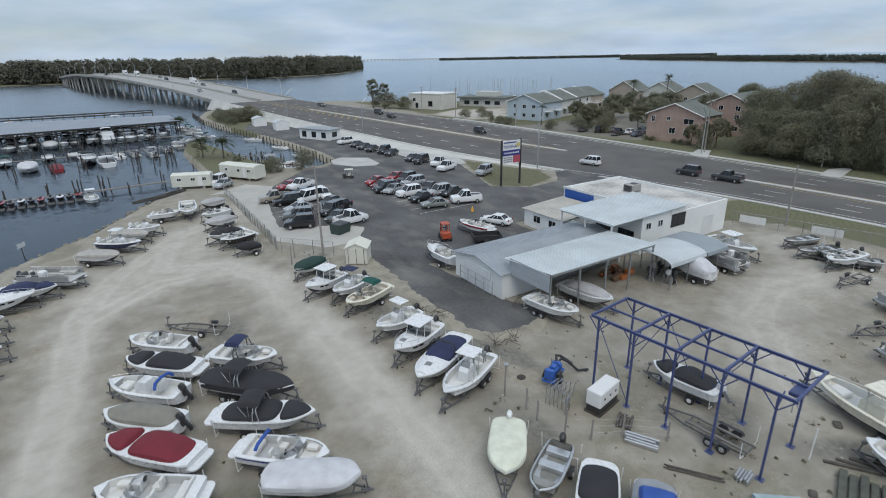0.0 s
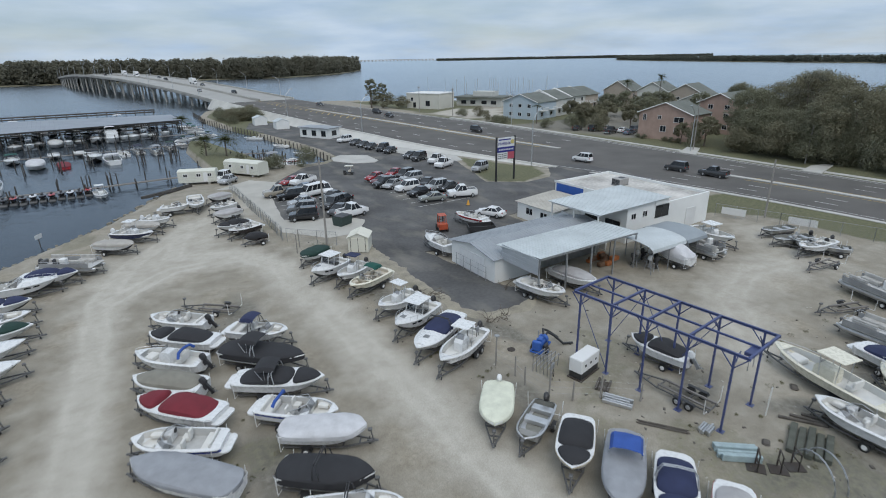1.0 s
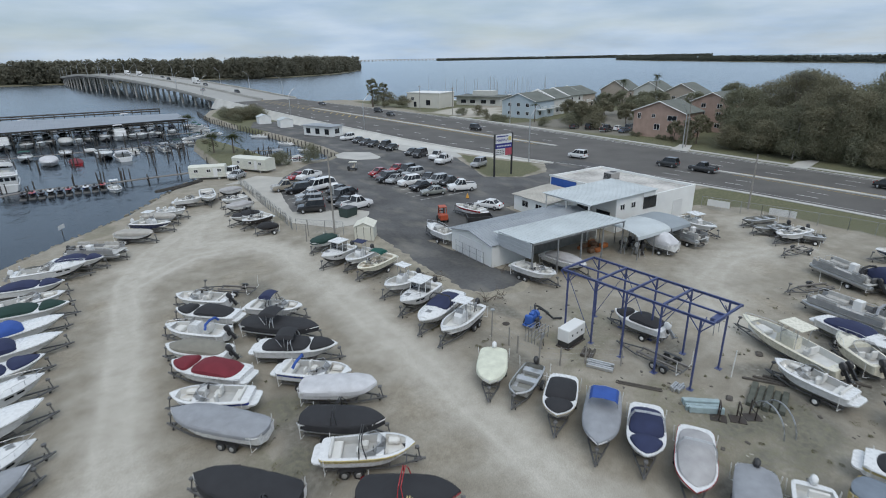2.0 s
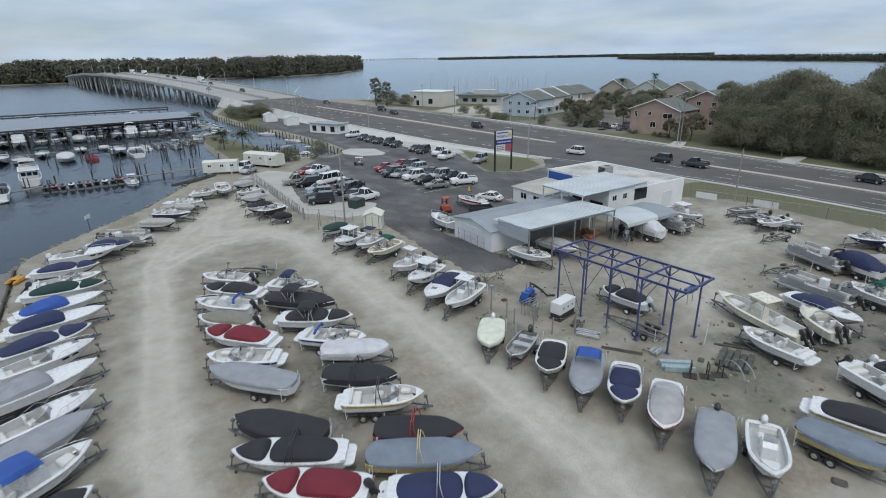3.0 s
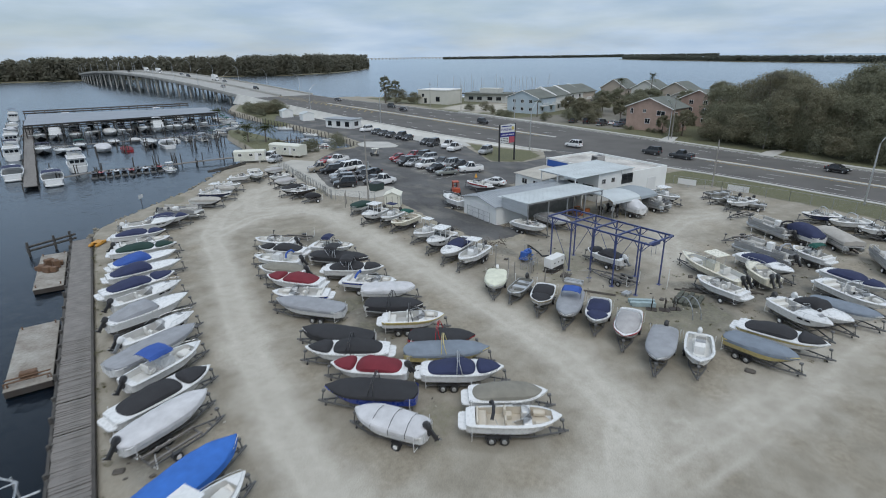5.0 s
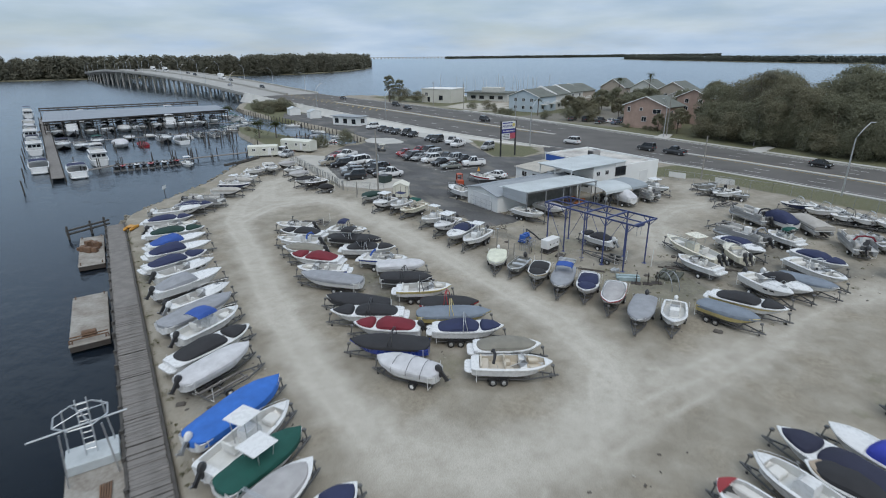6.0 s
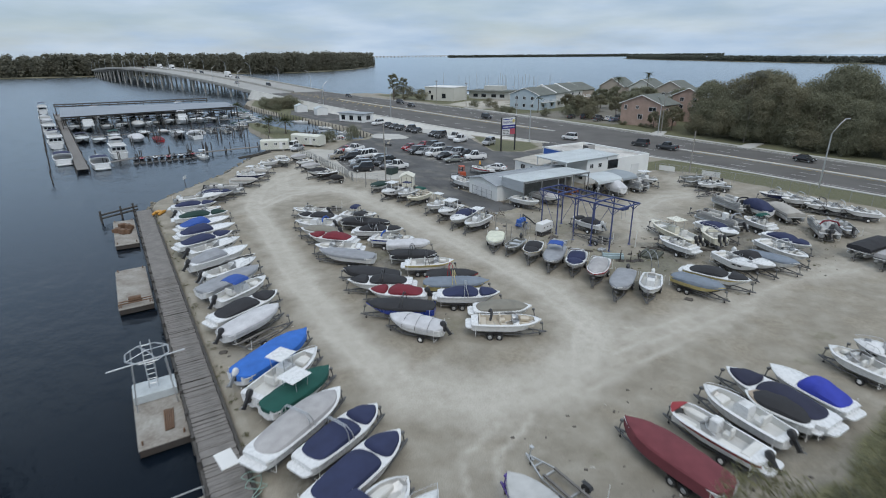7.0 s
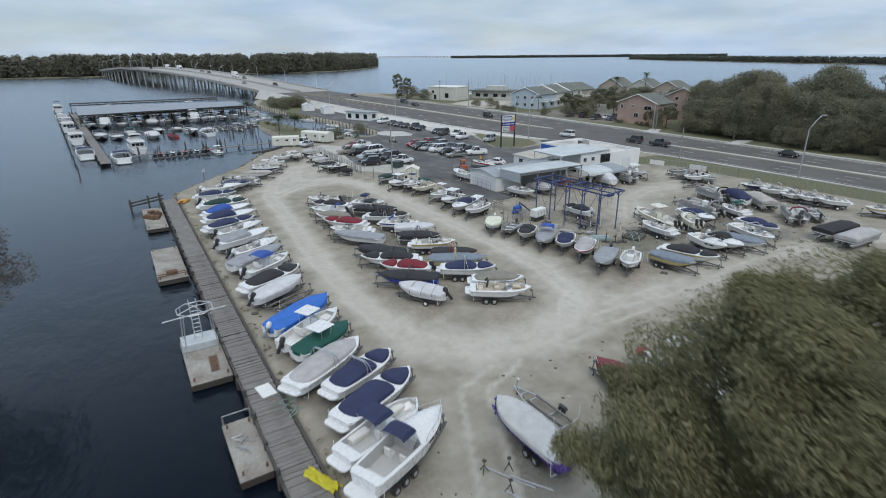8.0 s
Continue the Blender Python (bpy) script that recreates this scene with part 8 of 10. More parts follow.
# strip by the shed
boat(14.9, 54.2, -146, 4.5, "cover", cover="darkgreen")
boat(14.6, 48.5, -156, 5.1, "cuddy", ob=1)
boat(16.4, 46.3, -152, 4.9, "cct", bimini="navy", ob=1)
boat(16.9, 43.2, -157, 5.6, "bow", bimini="green", hull="cream", inside="tan")
boat(16.9, 37.0, -165, 4.8, "cct", ob=1)
boat(16.6, 33.1, -156, 5.7, "cuddy", ob=1)
boat(16.8, 29.7, -150, 7.1, "two", cover="navy", half=1, tower=1)
boat(17.1, 26.7, -154, 6.3, "cct", ob=1, axles=2)
boat(14.7, 19.2, -132, 4.9, "cover", cover="cream", ob=1)
boat(15.9, 16.8, -151, 4.3, "jon", ob=1)
boat(16.2, 13.7, -141, 5.0, "two", cover="black", hull="tan")
boat(16.9, 10.8, -143, 6.2, "cover", cover="grey", bimini="blue")
boat(18.0, 8.3, -143, 5.2, "two", cover="navy", tower=4)
boat(18.2, 5.2, -147, 5.7, "deckcov", cover="warmgrey", hull="red", tower=4)
boat(17.7, 1.5, -150, 6.1, "cover", cover="grey", ob=1)
boat(19.5, -0.6, -147, 4.9, "cc", ob=1)
boat(23.7, -3.1, -84, 5.4, "cover", cover="bluegrey", hull="yellow", axles=2)
boat(27.0, -3.0, -73, 6.5, "two", cover="black", stripe="yellow")

# east block
boat(32.2, -2.0, -109, 6.1, "cuddyopen", ob=1)
boat(34.4, -2.7, -101, 5.4, "deckcov", cover="black", half=1, ob=1)
boat(36.6, -3.6, -87, 5.6, "cover", cover="bluegrey")
boat(40.7, -2.6, -108, 6.9, "bow", tower=4)
boat(44.5, -1.2, -101, 6.1, "two", cover="navy")
boat(36.0, 8.8, 76, 8.8, "cct", hull="cream", ob=2, axles=2)
boat(32.1, 5.4, 88, 5.2, "bow")
boat(41.7, 6.1, -104, 6.7, "two", cover="navy", half=1)
boat(38.7, 5.1, 60, 4.7, "cuddyopen", hull="cream", ob=2)
boat(46.0, 8.5, 85, 7.2, "pontopen", ob=1, bimini="grey_f")
boat(55.5, 12.6, 72, 6.8, "pontopen", bimini="black_f", ob=1)
boat(55.7, 8.9, 75, 5.0, "cover", cover="navy", tall=1)
boat(49.0, 4.9, 78, 4.5, "bow", bimini="green")
boat(57.6, 5.8, 53, 6.9, "pont", cover="beige")
boat(54.2, -0.9, 38, 6.9, "pontopen", bimini="red_f", ob=1)
boat(58.0, -1.9, 41, 5.6, "jon", ob=1)

# row along the fence
boat(66.4, 11.7, 136, 5.0, "bow", hull="navy", tower=4)
boat(66.1, 8.0, 145, 5.5, "bow", tower=4)
boat(65.3, 4.7, 142, 4.5, "bow", tower=1)
boat(65.9, 2.3, 130, 4.5, "bow", tower=4)
boat(66.3, -0.5, 123, 4.5, "bow", axles=1)
boat(67.0, -7.1, 128, 4.8, "bow", hull="yellow")
boat(50.7, -7.8, 175, 6.9, "pont", cover="black")
boat(49.7, -10.8, 178, 6.9, "pont", cover="warmgrey")
boat(67.8, 28.0, 165, 4.9, "jon")
boat(65.5, 23.2, 122, 3.3, "jon", ob=1)
boat(65.6, 25.2, 159, 5.2, "jon", ob=1)
boat(64.4, 22.0, 172, 5.8, "bow", ob=1)
boat(65.9, 20.6, 122, 3.2, "jon")

# canopy and yard
boat(30.0, 31.4, -80, 5.4, "bow", axles=2)
boat(34.6, 31.6, -85, 5.8, "deckcov", cover="warmgrey")
boat(48.2, 29.4, 91, 4.3, "cover", cover="white", tall=1)
boat(53.5, 29.1, 86, 4.4, "pontopen")
boat(58.6, 31.3, -98, 6.3, "cc", ttop=1)
boat(29.5, 17.7, 99, 4.8, "two", cover="black", ob=1)
boat(38.5, 55.3, 105, 5.3, "bow", hull="red")
boat(28.9, 48.7, 94, 5.3, "cuddyopen")

# south row
boat(0.2, -17.2, 91, 7.0, "cover", cover="maroon", axles=2, blunt=2.6, low=1, skirt=0.7)
boat(4.1, -17.5, 93, 6.2, "deck", inside="red", stripe="red", blunt=7.0, ob=1)
boat(7.4, -17.3, 87, 6.0, "cc", ob=1, axles=2, blunt=3.2)
boat(9.7, -18.3, 101, 4.3, "deckcov", cover="tanblack")
boat(10.9, -17.5, 89, 7.3, "two", cover="navydark", axles=2)
boat(13.8, -18.2, 85, 5.7, "deckcov", cover="royal", half=1)
boat(20.5, -18.6, 84, 4.5, "bow")
boat(23.4, -19.2, 102, 4.3, "cuddyopen")
boat(-9.1, -17.0, 90, 7.0, "cover", cover="palegrey", hull="purple", axles=2)

# parked
vehicle(21.0, 89.0, 176, "pickup", "tan")
vehicle(22.1, 85.7, 175, "suv", "black")
vehicle(22.3, 80.5, -173, "sedan", "silver")
vehicle(20.9, 76.2, 159, "suv", "greymetal")
vehicle(19.7, 72.0, 162, "suv", "black")
vehicle(27.7, 95.6, -158, "pickup", "white")
vehicle(25.8, 96.9, -159, "sedan", "red")
vehicle(25.8, 89.9, -179, "sedan", "bluegrey")
vehicle(25.7, 85.5, -163, "van", "white")
vehicle(28.4, 86.2, -89, "suv", "white")
vehicle(26.0, 76.1, -147, "suv", "darkgrey")
vehicle(25.4, 72.1, -143, "sedan", "darkgrey")
vehicle(26.4, 69.4, 12, "pickup", "white")
vehicle(27.8, 81.0, -155, "sedan", "black")
vehicle(28.1, 77.7, -158, "sedan", "black")
vehicle(40.4, 90.0, -166, "sedan", "red")
vehicle(40.1, 87.0, -161, "sedan", "maroon")
vehicle(39.2, 83.7, -178, "suv", "black")
vehicle(40.1, 82.3, -154, "sedan", "silver")
vehicle(41.1, 78.4, 179, "suv", "white")
vehicle(45.2, 91.1, -154, "sedan", "red")
vehicle(45.9, 88.0, -159, "suv", "darkgrey")
vehicle(45.7, 85.1, -176, "suv", "silver")
vehicle(41.1, 74.3, -169, "sedan", "black")
vehicle(45.6, 75.8, -177, "suv", "silver")
vehicle(41.1, 69.8, 166, "sedan", "olive")
vehicle(45.9, 79.6, -145, "sedan", "black")
vehicle(47.3, 74.6, -165, "sedan", "darkgrey")
vehicle(46.7, 69.2, 160, "pickup", "white")
vehicle(43.4, 57.0, 117, "sedan", "white")
vehicle(55.6, 141.3, -170, "suv", "white")
vehicle(56.0, 134.5, -148, "sedan", "darkgrey")
vehicle(56.1, 129.6, -153, "sedan", "darkgrey")
vehicle(56.3, 125.3, -147, "sedan", "black")
vehicle(57.4, 120.6, -145, "suv", "black")
vehicle(57.5, 116.7, -150, "sedan", "black")
vehicle(58.0, 107.1, -155, "sedan", "darkgrey")
vehicle(58.1, 103.4, -156, "suv", "darkgrey")
vehicle(59.8, 98.2, -154, "pickup", "white")
vehicle(58.3, 93.0, -156, "pickup", "white")
vehicle(62.1, 84.9, -157, "suv", "silver")
vehicle(15.5, 108.6, -132, "suv", "white")
vehicle(15.9, 105.6, -138, "sedan", "silver")

# on the highway and the bridge
for y, f, up, kind, colour in ((60.5, 0.38, 1, "suv", "darkgrey"), (53, 0.38, 1, "pickup", "darkgrey"), (79, 0.25, 1, "suv", "white"), (26, 0.76, -1, "sedan", "black"),
                               (133, 0.66, -1, "suv", "black"), (200, 0.8, -1, "suv", "black"), (186, 0.72, -1, "sedan", "black"), (245, 0.8, -1, "sedan", "darkgrey"), (330, 0.62, -1, "suv", "black"), (352, 0.3, 1, "sedan", "silver"),
                               (390, 0.72, -1, "sedan", "black"), (450, 0.64, -1, "suv", "black"), (480, 0.78, -1, "sedan", "darkgrey"), (520, 0.66, -1, "van", "white"), (560, 0.3, 1, "sedan", "black"), (610, 0.7, -1, "sedan", "black")):
    a, b = road_at(y - 6, f), road_at(y + 6, f)
    x, _, z = road_at(y, f)
    vehicle(x, y, math.degrees(math.atan2(up * (b[1] - a[1]), up * (b[0] - a[0]))), kind, colour, z + 0.06, "vehicles on the highway", -up * math.degrees(math.atan2(b[2] - a[2], 12)))
def box_truck(y, f, up):
    a, b = road_at(y - 6, f), road_at(y + 6, f)
    x, _, z = road_at(y, f)
    o = thing("box_truck", pose(x, y, z + 0.06, 0, -up * math.degrees(math.atan2(b[2] - a[2], 12)), math.degrees(math.atan2(up * (b[1] - a[1]), up * (b[0] - a[0])))), "white box truck driving over the bridge", "truck", "vehicles on the highway")
    g = Geo()
    g.soft(-4.2, -1.25, 1.0, 2.2, 1.25, 3.9, 0.08)
    part("cargo_box", g, WHITE, o)
    g = Geo()
    v = []
    for zz, x1 in ((0.6, 4.4), (1.5, 4.4), (2.5, 3.7)):
        v += [(2.3, -1.1, zz), (x1, -1.1, zz), (x1, 1.1, zz), (2.3, 1.1, zz)]
    g.rings(v, 4)
    cab = part("cab", g, surface("car paint white", PAINT["white"], 0.25), o, smooth=None)
    g = Geo()
    g.add([(4.33, -0.95, 1.62), (4.33, 0.95, 1.62), (3.8, 0.9, 2.4), (3.8, -0.9, 2.4)], [(0, 1, 2, 3)])
    part("windscreen", g, WINDOW, cab, smooth=None)
    for xx in (-2.6, 3.3):
        for sy in (-1.0, 1.0):
            g = Geo()
            g.disc((xx, sy, 0.48), "y", 0.48, 0.3, 14)
            part("wheel", g, TYRE, o)


for y, f in ((560, 0.7), (528, 0.72), (408, 0.74)):
    box_truck(y, f, -1)
cart = thing("golf_cart", pose(38.5, 98.8, 0.06, 0, 0, 150), "small golf cart with pale roof on the parking lot", "golf cart")
g = Geo()
g.soft(-1.1, -0.55, 0.3, 1.1, 0.55, 0.55, 0.06)
g.soft(0.55, -0.55, 0.5, 1.1, 0.55, 0.95, 0.1)
part("body", g, BLACK, cart)
seat(cart, -0.2, 0, 0.55, VTAN, 0.5, 1.0, 0.5)
g = Geo()
g.soft(-1.0, -0.6, 1.75, 0.75, 0.6, 1.83, 0.03)
top = part("roof", g, gel("cream"), cart)
for xx in (-0.9, 0.65):
    for sy in (-0.5, 0.5):
        g = Geo()
        g.tube([(xx, sy, 0.5), (xx * 0.95, sy, 1.77)], 0.025, 5)
        part("post", g, ALU, top)
for xx in (-0.75, 0.75):
    for sy in (-0.5, 0.5):
        g = Geo()
        g.disc((xx, sy, 0.23), "y", 0.23, 0.2, 12)
        part("wheel", g, TYRE, cart)
for x, y, a, kind, colour in ((124.5, 117, 20, "sedan", "darkgrey"), (127, 112.5, 15, "suv", "black"), (131, 111, 15, "sedan", "silver"), (126.5, 105.5, 10, "pickup", "darkgrey"), (131, 104.6, 10, "sedan", "white"), (134.5, 103, 12, "suv", "greymetal"), (129, 100.8, 10, "sedan", "bluegrey")):
    vehicle(x, y, a, kind, colour, 0.02, "vehicles parked beside the houses")

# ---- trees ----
# OAK, OLIVE and FARLEAF are lightened: distance haze is put into the leaf colour
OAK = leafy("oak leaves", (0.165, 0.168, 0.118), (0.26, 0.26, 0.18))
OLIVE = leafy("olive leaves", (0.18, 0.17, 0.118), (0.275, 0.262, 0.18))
FARLEAF = leafy("haze-lightened far foliage", (0.175, 0.17, 0.13), (0.2, 0.196, 0.15))
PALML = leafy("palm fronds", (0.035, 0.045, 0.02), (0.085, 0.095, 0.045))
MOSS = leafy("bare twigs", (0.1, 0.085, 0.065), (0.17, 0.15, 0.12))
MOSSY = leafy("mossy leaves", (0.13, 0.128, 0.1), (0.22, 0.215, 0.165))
BARK = surface("bark", (0.12, 0.1, 0.08), 0.9, vary=0.3, scale=1.5, fine=12, bump=0.6)
nrng = np.random.default_rng(11)


def leaf_cloud(name, centres, radii, per, size, mat, squash=0.75, up=0.35, slim=0.5, lift=0.55):
    """Many small bent leaves gathered in clumps round the centres."""
    c = np.repeat(np.asarray(centres, float), per, 0)
    r = np.repeat(np.asarray(radii, float), per)
    n = len(c)
    d = nrng.normal(size=(n, 3))
    d /= np.linalg.norm(d, axis=1)[:, None]
    p = c + d * (r * nrng.uniform(0.6, 1.0, n) * nrng.uniform(0.85, 1.3, n))[:, None] * np.array([1, 1, squash])
    nm = d * 0.8 + nrng.normal(size=(n, 3)) * 0.55 + np.array([0, 0, lift])
    nm /= np.linalg.norm(nm, axis=1)[:, None]
    ax = np.cross(nm, nrng.normal(size=(n, 3))) + np.array([0, 0, up])
    ax -= nm * np.sum(ax * nm, 1)[:, None]
    ax /= np.linalg.norm(ax, axis=1)[:, None] + 1e-9
    sd = np.cross(nm, ax)
    s = size * nrng.uniform(0.6, 1.4, n)[:, None]
    v = np.stack([p - ax * s * 0.5, p + sd * s * slim * 0.5 + nm * s * 0.12, p + ax * s * 0.5, p - sd * s * slim * 0.5 + nm * s * 0.12], 1).reshape(-1, 3)
    me = bpy.data.meshes.new(name)
    me.vertices.add(4 * n)
    me.vertices.foreach_set("co", v.ravel().astype(np.float32))
    me.loops.add(4 * n)
    me.loops.foreach_set("vertex_index", np.arange(4 * n, dtype=np.int32))
    me.polygons.add(n)
    me.polygons.foreach_set("loop_start", np.arange(0, 4 * n, 4, dtype=np.int32))
    me.materials.append(mat)
    me.update(calc_edges=True)
    me.validate()
    return me


def crown_points(n, rx, rz, z0, seed):
    q = random.Random(seed)
    pts = []
    for i in range(n):
        a, t = q.uniform(0, 2 * math.pi), q.random() ** 0.7
        z = q.uniform(-0.55, 1.0)
        w = math.sqrt(max(0.05, 1 - z * z)) * (0.45 + 0.55 * t) * q.uniform(0.85, 1.12)
        pts.append((rx * w * math.cos(a), rx * w * math.sin(a), z0 + rz * z))
    return pts


TREES = {}


def tree(x, y, h, r, variety=0, label="broad live oak with dense olive-green crown", leaf=0.42, per=110, clumps=46, mat=None, z=0.0, group="roadside trees", name="tree", spread=0.24):
    key = (variety, leaf, per, clumps, (mat or OAK).name)
    ang = rng.uniform(0, 360)
    if key in TREES:
        o, h0, r0 = TREES[key]
        m = pose(x, y, z, 0, 0, ang) @ Matrix.Diagonal((r / r0, r / r0, h / h0, 1))
        return tagged(copy_thing(o, m), label, group=group)
    o = thing(name, pose(x, y, z, 0, 0, ang), label, "tree", group)
    rz = h * 0.36
    pts = crown_points(clumps, r, rz, h - rz, variety * 7 + 1)
    g = Geo()
    g.tube([(0, 0, -0.3), (0.15, 0.1, h * 0.22), (0.0, 0.2, h * 0.45), (0.2, 0.1, h * 0.72)], h * 0.032, 8, taper=h * 0.008)
    part("trunk", g, BARK, o)
    for p in pts[:: max(1, clumps // 2)]:
        g = Geo()
        k = rng.uniform(0.25, 0.42)
        g.tube([(0.05, 0.1, h * k), (p[0] * 0.45, p[1] * 0.45, (h * k + p[2]) / 2 + 0.3), (p[0] * 0.9, p[1] * 0.9, p[2])], h * 0.013, 5, taper=h * 0.003)
        part("limb", g, BARK, o)
    part("crown", leaf_cloud("crown", pts, [r * rng.uniform(spread * 0.7, spread * 1.35) for _ in pts], per, leaf, mat or OAK), None, o)
    TREES[key] = (o, h, r)
    return o


def palm(x, y, h, label="tall palm with a ragged round crown", n=18, fr=2.9):
    key = ("palm", n, fr)
    m = pose(x, y, 0, 0, 0, rng.uniform(0, 360))
    if key in TREES:
        o, h0, _ = TREES[key]
        return tagged(copy_thing(o, m @ Matrix.Diagonal((1, 1, h / h0, 1))), label)
    o = thing("palm_tree", m, label, "tree", "palm trees")
    g = Geo()
    g.tube([(0, 0, -0.2), (0.1, 0, h * 0.4), (0.05, 0.1, h)], 0.22, 7, taper=0.15)
    part("trunk", g, BARK, o)
    for i in range(n):
        a, e = 2 * math.pi * i / n * 2.4, rng.uniform(-0.5, 1.2)
        g = Geo()
        rib = []
        for t in (0, 0.35, 0.7, 1.0):
            rib.append(Vector((fr * t * math.cos(e) * math.cos(a), fr * t * math.cos(e) * math.sin(a), h + fr * (t * math.sin(e) - 0.55 * t * t))))
        side = Vector((-math.sin(a), math.cos(a), 0))
        for j in range(3):
            for k in range(3):
                p = rib[j].lerp(rib[j + 1], k / 3)
                q = rib[j].lerp(rib[j + 1], (k + 0.5) / 3)
                wd = fr * 0.34 * (1 - 0.2 * j)
                for s in (-1, 1):
                    tip = q + side * s * wd + (rib[3] - rib[0]).normalized() * wd * 0.5 - Vector((0, 0, 0.25 * wd))
                    g.add([p, q, tip], [(0, 1, 2)])
        part("frond", g, PALML, o, smooth=None)
    TREES[key] = (o, h, 1)
    return o


def bush(x, y, r, h, mat=None, label="rounded green shrub"):
    key = ("bush", (mat or OAK).name)
    m = pose(x, y, -0.12, 0, 0, rng.uniform(0, 360))
    if key in TREES:
        o, h0, r0 = TREES[key]
        return tagged(copy_thing(o, m @ Matrix.Diagonal((r / r0, r / r0, h / h0, 1))), label)
    o = thing("shrub", m, label, "shrub", "shrubs")
    pts = crown_points(16, r * 0.75, h * 0.4, h * 0.5, 5)
    part("foliage", leaf_cloud("foliage", pts, [r * 0.42] * 16, 210, 0.34, mat or OAK), None, o)
    TREES[key] = (o, h, r)
    return o


# the wood across the highway
wood = random.Random(21)
for i in range(44):
    u = i / 44
    y = 66 - 170 * (i % 22) / 22 + wood.uniform(-2.5, 2.5)
    row = i // 22
    x = 128 + row * 13 + wood.uniform(-2.5, 3) + (3 if y > 55 else 0)
    h = wood.uniform(10.5, 14.5) + row * 2.2
    if y > 58 and row == 0:
        h *= 0.7
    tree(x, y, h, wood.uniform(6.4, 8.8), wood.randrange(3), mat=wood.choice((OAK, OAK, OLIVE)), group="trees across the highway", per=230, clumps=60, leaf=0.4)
for x, y, h, r in ((137, 57, 17.5, 5.0), (143, 38, 17.0, 5.5), (139, 22, 17.5, 5.0), (141, 8, 18.5, 6.0), (146, -6, 17.5, 5.5), (138, -20, 17.0, 5.0)):
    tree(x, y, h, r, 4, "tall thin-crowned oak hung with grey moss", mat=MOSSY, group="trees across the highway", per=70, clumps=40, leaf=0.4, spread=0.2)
for i in range(60):
    y = 66 - 165 * i / 60 + wood.uniform(-2, 2)
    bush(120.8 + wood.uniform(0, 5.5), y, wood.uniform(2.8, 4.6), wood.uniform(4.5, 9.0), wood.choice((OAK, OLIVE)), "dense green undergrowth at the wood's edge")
for x, y, h in ((135, 69, 13), (170, 70, 16), (165, 45, 18), (176, 95, 12)):
    tree(x, y, h, h * 0.48, 1, group="trees across the highway", per=230, clumps=60, leaf=0.4)
palm(190.1, 135.8, 14.0)
palm(174.7, 139.8, 12.4)
palm(126.8, 138.7, 6.0, "short palm in front of a house")
palm(123, 25, 6.5, "short palm at the wood's edge")
for x, y, h, r in ((139.4, 134.8, 7.0, 3.2), (132.4, 121.2, 7.5, 3.8), (163, 138.2, 8, 4.2), (136.6, 106.4, 7.5, 3.4), (164.3, 131, 9, 4.5), (150, 128, 6.5, 4), (149, 112, 8, 4.5), (160, 118, 8, 5), (172, 122, 9, 5), (178, 132, 8, 4), (124.6, 80.5, 5.2, 2.0), (126, 75, 7, 3.4), (181, 112, 8.5, 4.5)):
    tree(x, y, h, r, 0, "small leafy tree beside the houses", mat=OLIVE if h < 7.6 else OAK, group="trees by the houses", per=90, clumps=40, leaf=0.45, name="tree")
for x, y in ((126.7, 94.6), (126.9, 92.6), (127.0, 86), (127.2, 84.2), (127.4, 82.3)):
    bush(x - 1.6, y, 1.0, 1.3, OAK, "clipped hedge bush at the brick wall")
for x, y, r, h in ((124, 119, 3, 4.5), (127, 112, 3.2, 5), (130, 122, 3, 5), (136, 118, 3.5, 5.5), (117.8, 155.9, 1.8, 4.0), (118.3, 150.7, 2.4, 2.6), (119.5, 147, 2.2, 2.4), (121.5, 128, 2.5, 3), (126, 172, 3, 4), (121, 176, 3, 3), (140, 128, 4, 6), (123, 76, 2.2, 4.5)):
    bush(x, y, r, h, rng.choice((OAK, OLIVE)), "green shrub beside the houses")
for x, y, h, r in ((110.5, 238, 13.5, 3.0), (114.5, 234, 11.5, 2.6)):
    tree(x, y, h, r, 2, "ragged dark cedar by the ramp", mat=OAK, per=120, clumps=44, leaf=0.4)
for x, y, r, h in ((116, 232, 5, 7), (121, 226, 4.5, 5.5), (117, 246, 4, 5)):
    bush(x, y, r, h, OLIVE, "scrubby shrub by the ramp")
# between the canal and the bridge
for i in range(15):
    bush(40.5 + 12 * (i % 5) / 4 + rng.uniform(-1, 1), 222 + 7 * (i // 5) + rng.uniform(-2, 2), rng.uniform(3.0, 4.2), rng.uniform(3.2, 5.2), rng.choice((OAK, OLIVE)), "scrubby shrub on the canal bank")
for x, y, r, h in ((34.6, 113.6, 2.6, 4.2), (28.0, 114.0, 2.4, 3.2), (26.6, 115, 2, 2.6)):
    bush(x, y, r, h, OAK, "dense green shrub beside the trailers")
for x, y, r, h in ((24.5, 134, 1.4, 1.2), (20.6, 158, 1.2, 1.0), (19.5, 163, 1.4, 1.2), (40.2, 214, 2.6, 3.0)):
    bush(x, y, r, h, rng.choice((OAK, OLIVE)), "scrubby shrub on the canal bank")
for x, y, h in ((18.4, 143, 4.4), (22.6, 139.4, 4.2), (21.5, 206, 4.0)):
    palm(x, y, h, "low spreading palm on the grass spit", 24, 3.6)

# undergrowth behind the south row
for x, y, r, h in ((3.2, -25.2, 1.7, 1.3), (6.6, -24.6, 1.4, 1.0), (9.8, -25.0, 1.9, 1.5), (13.6, -24.2, 1.6, 1.4), (17.2, -24.6, 1.9, 1.7), (21.4, -24.2, 1.7, 1.4)):
    bush(x, y, r, h, OAK, "low green shrub behind the boats")

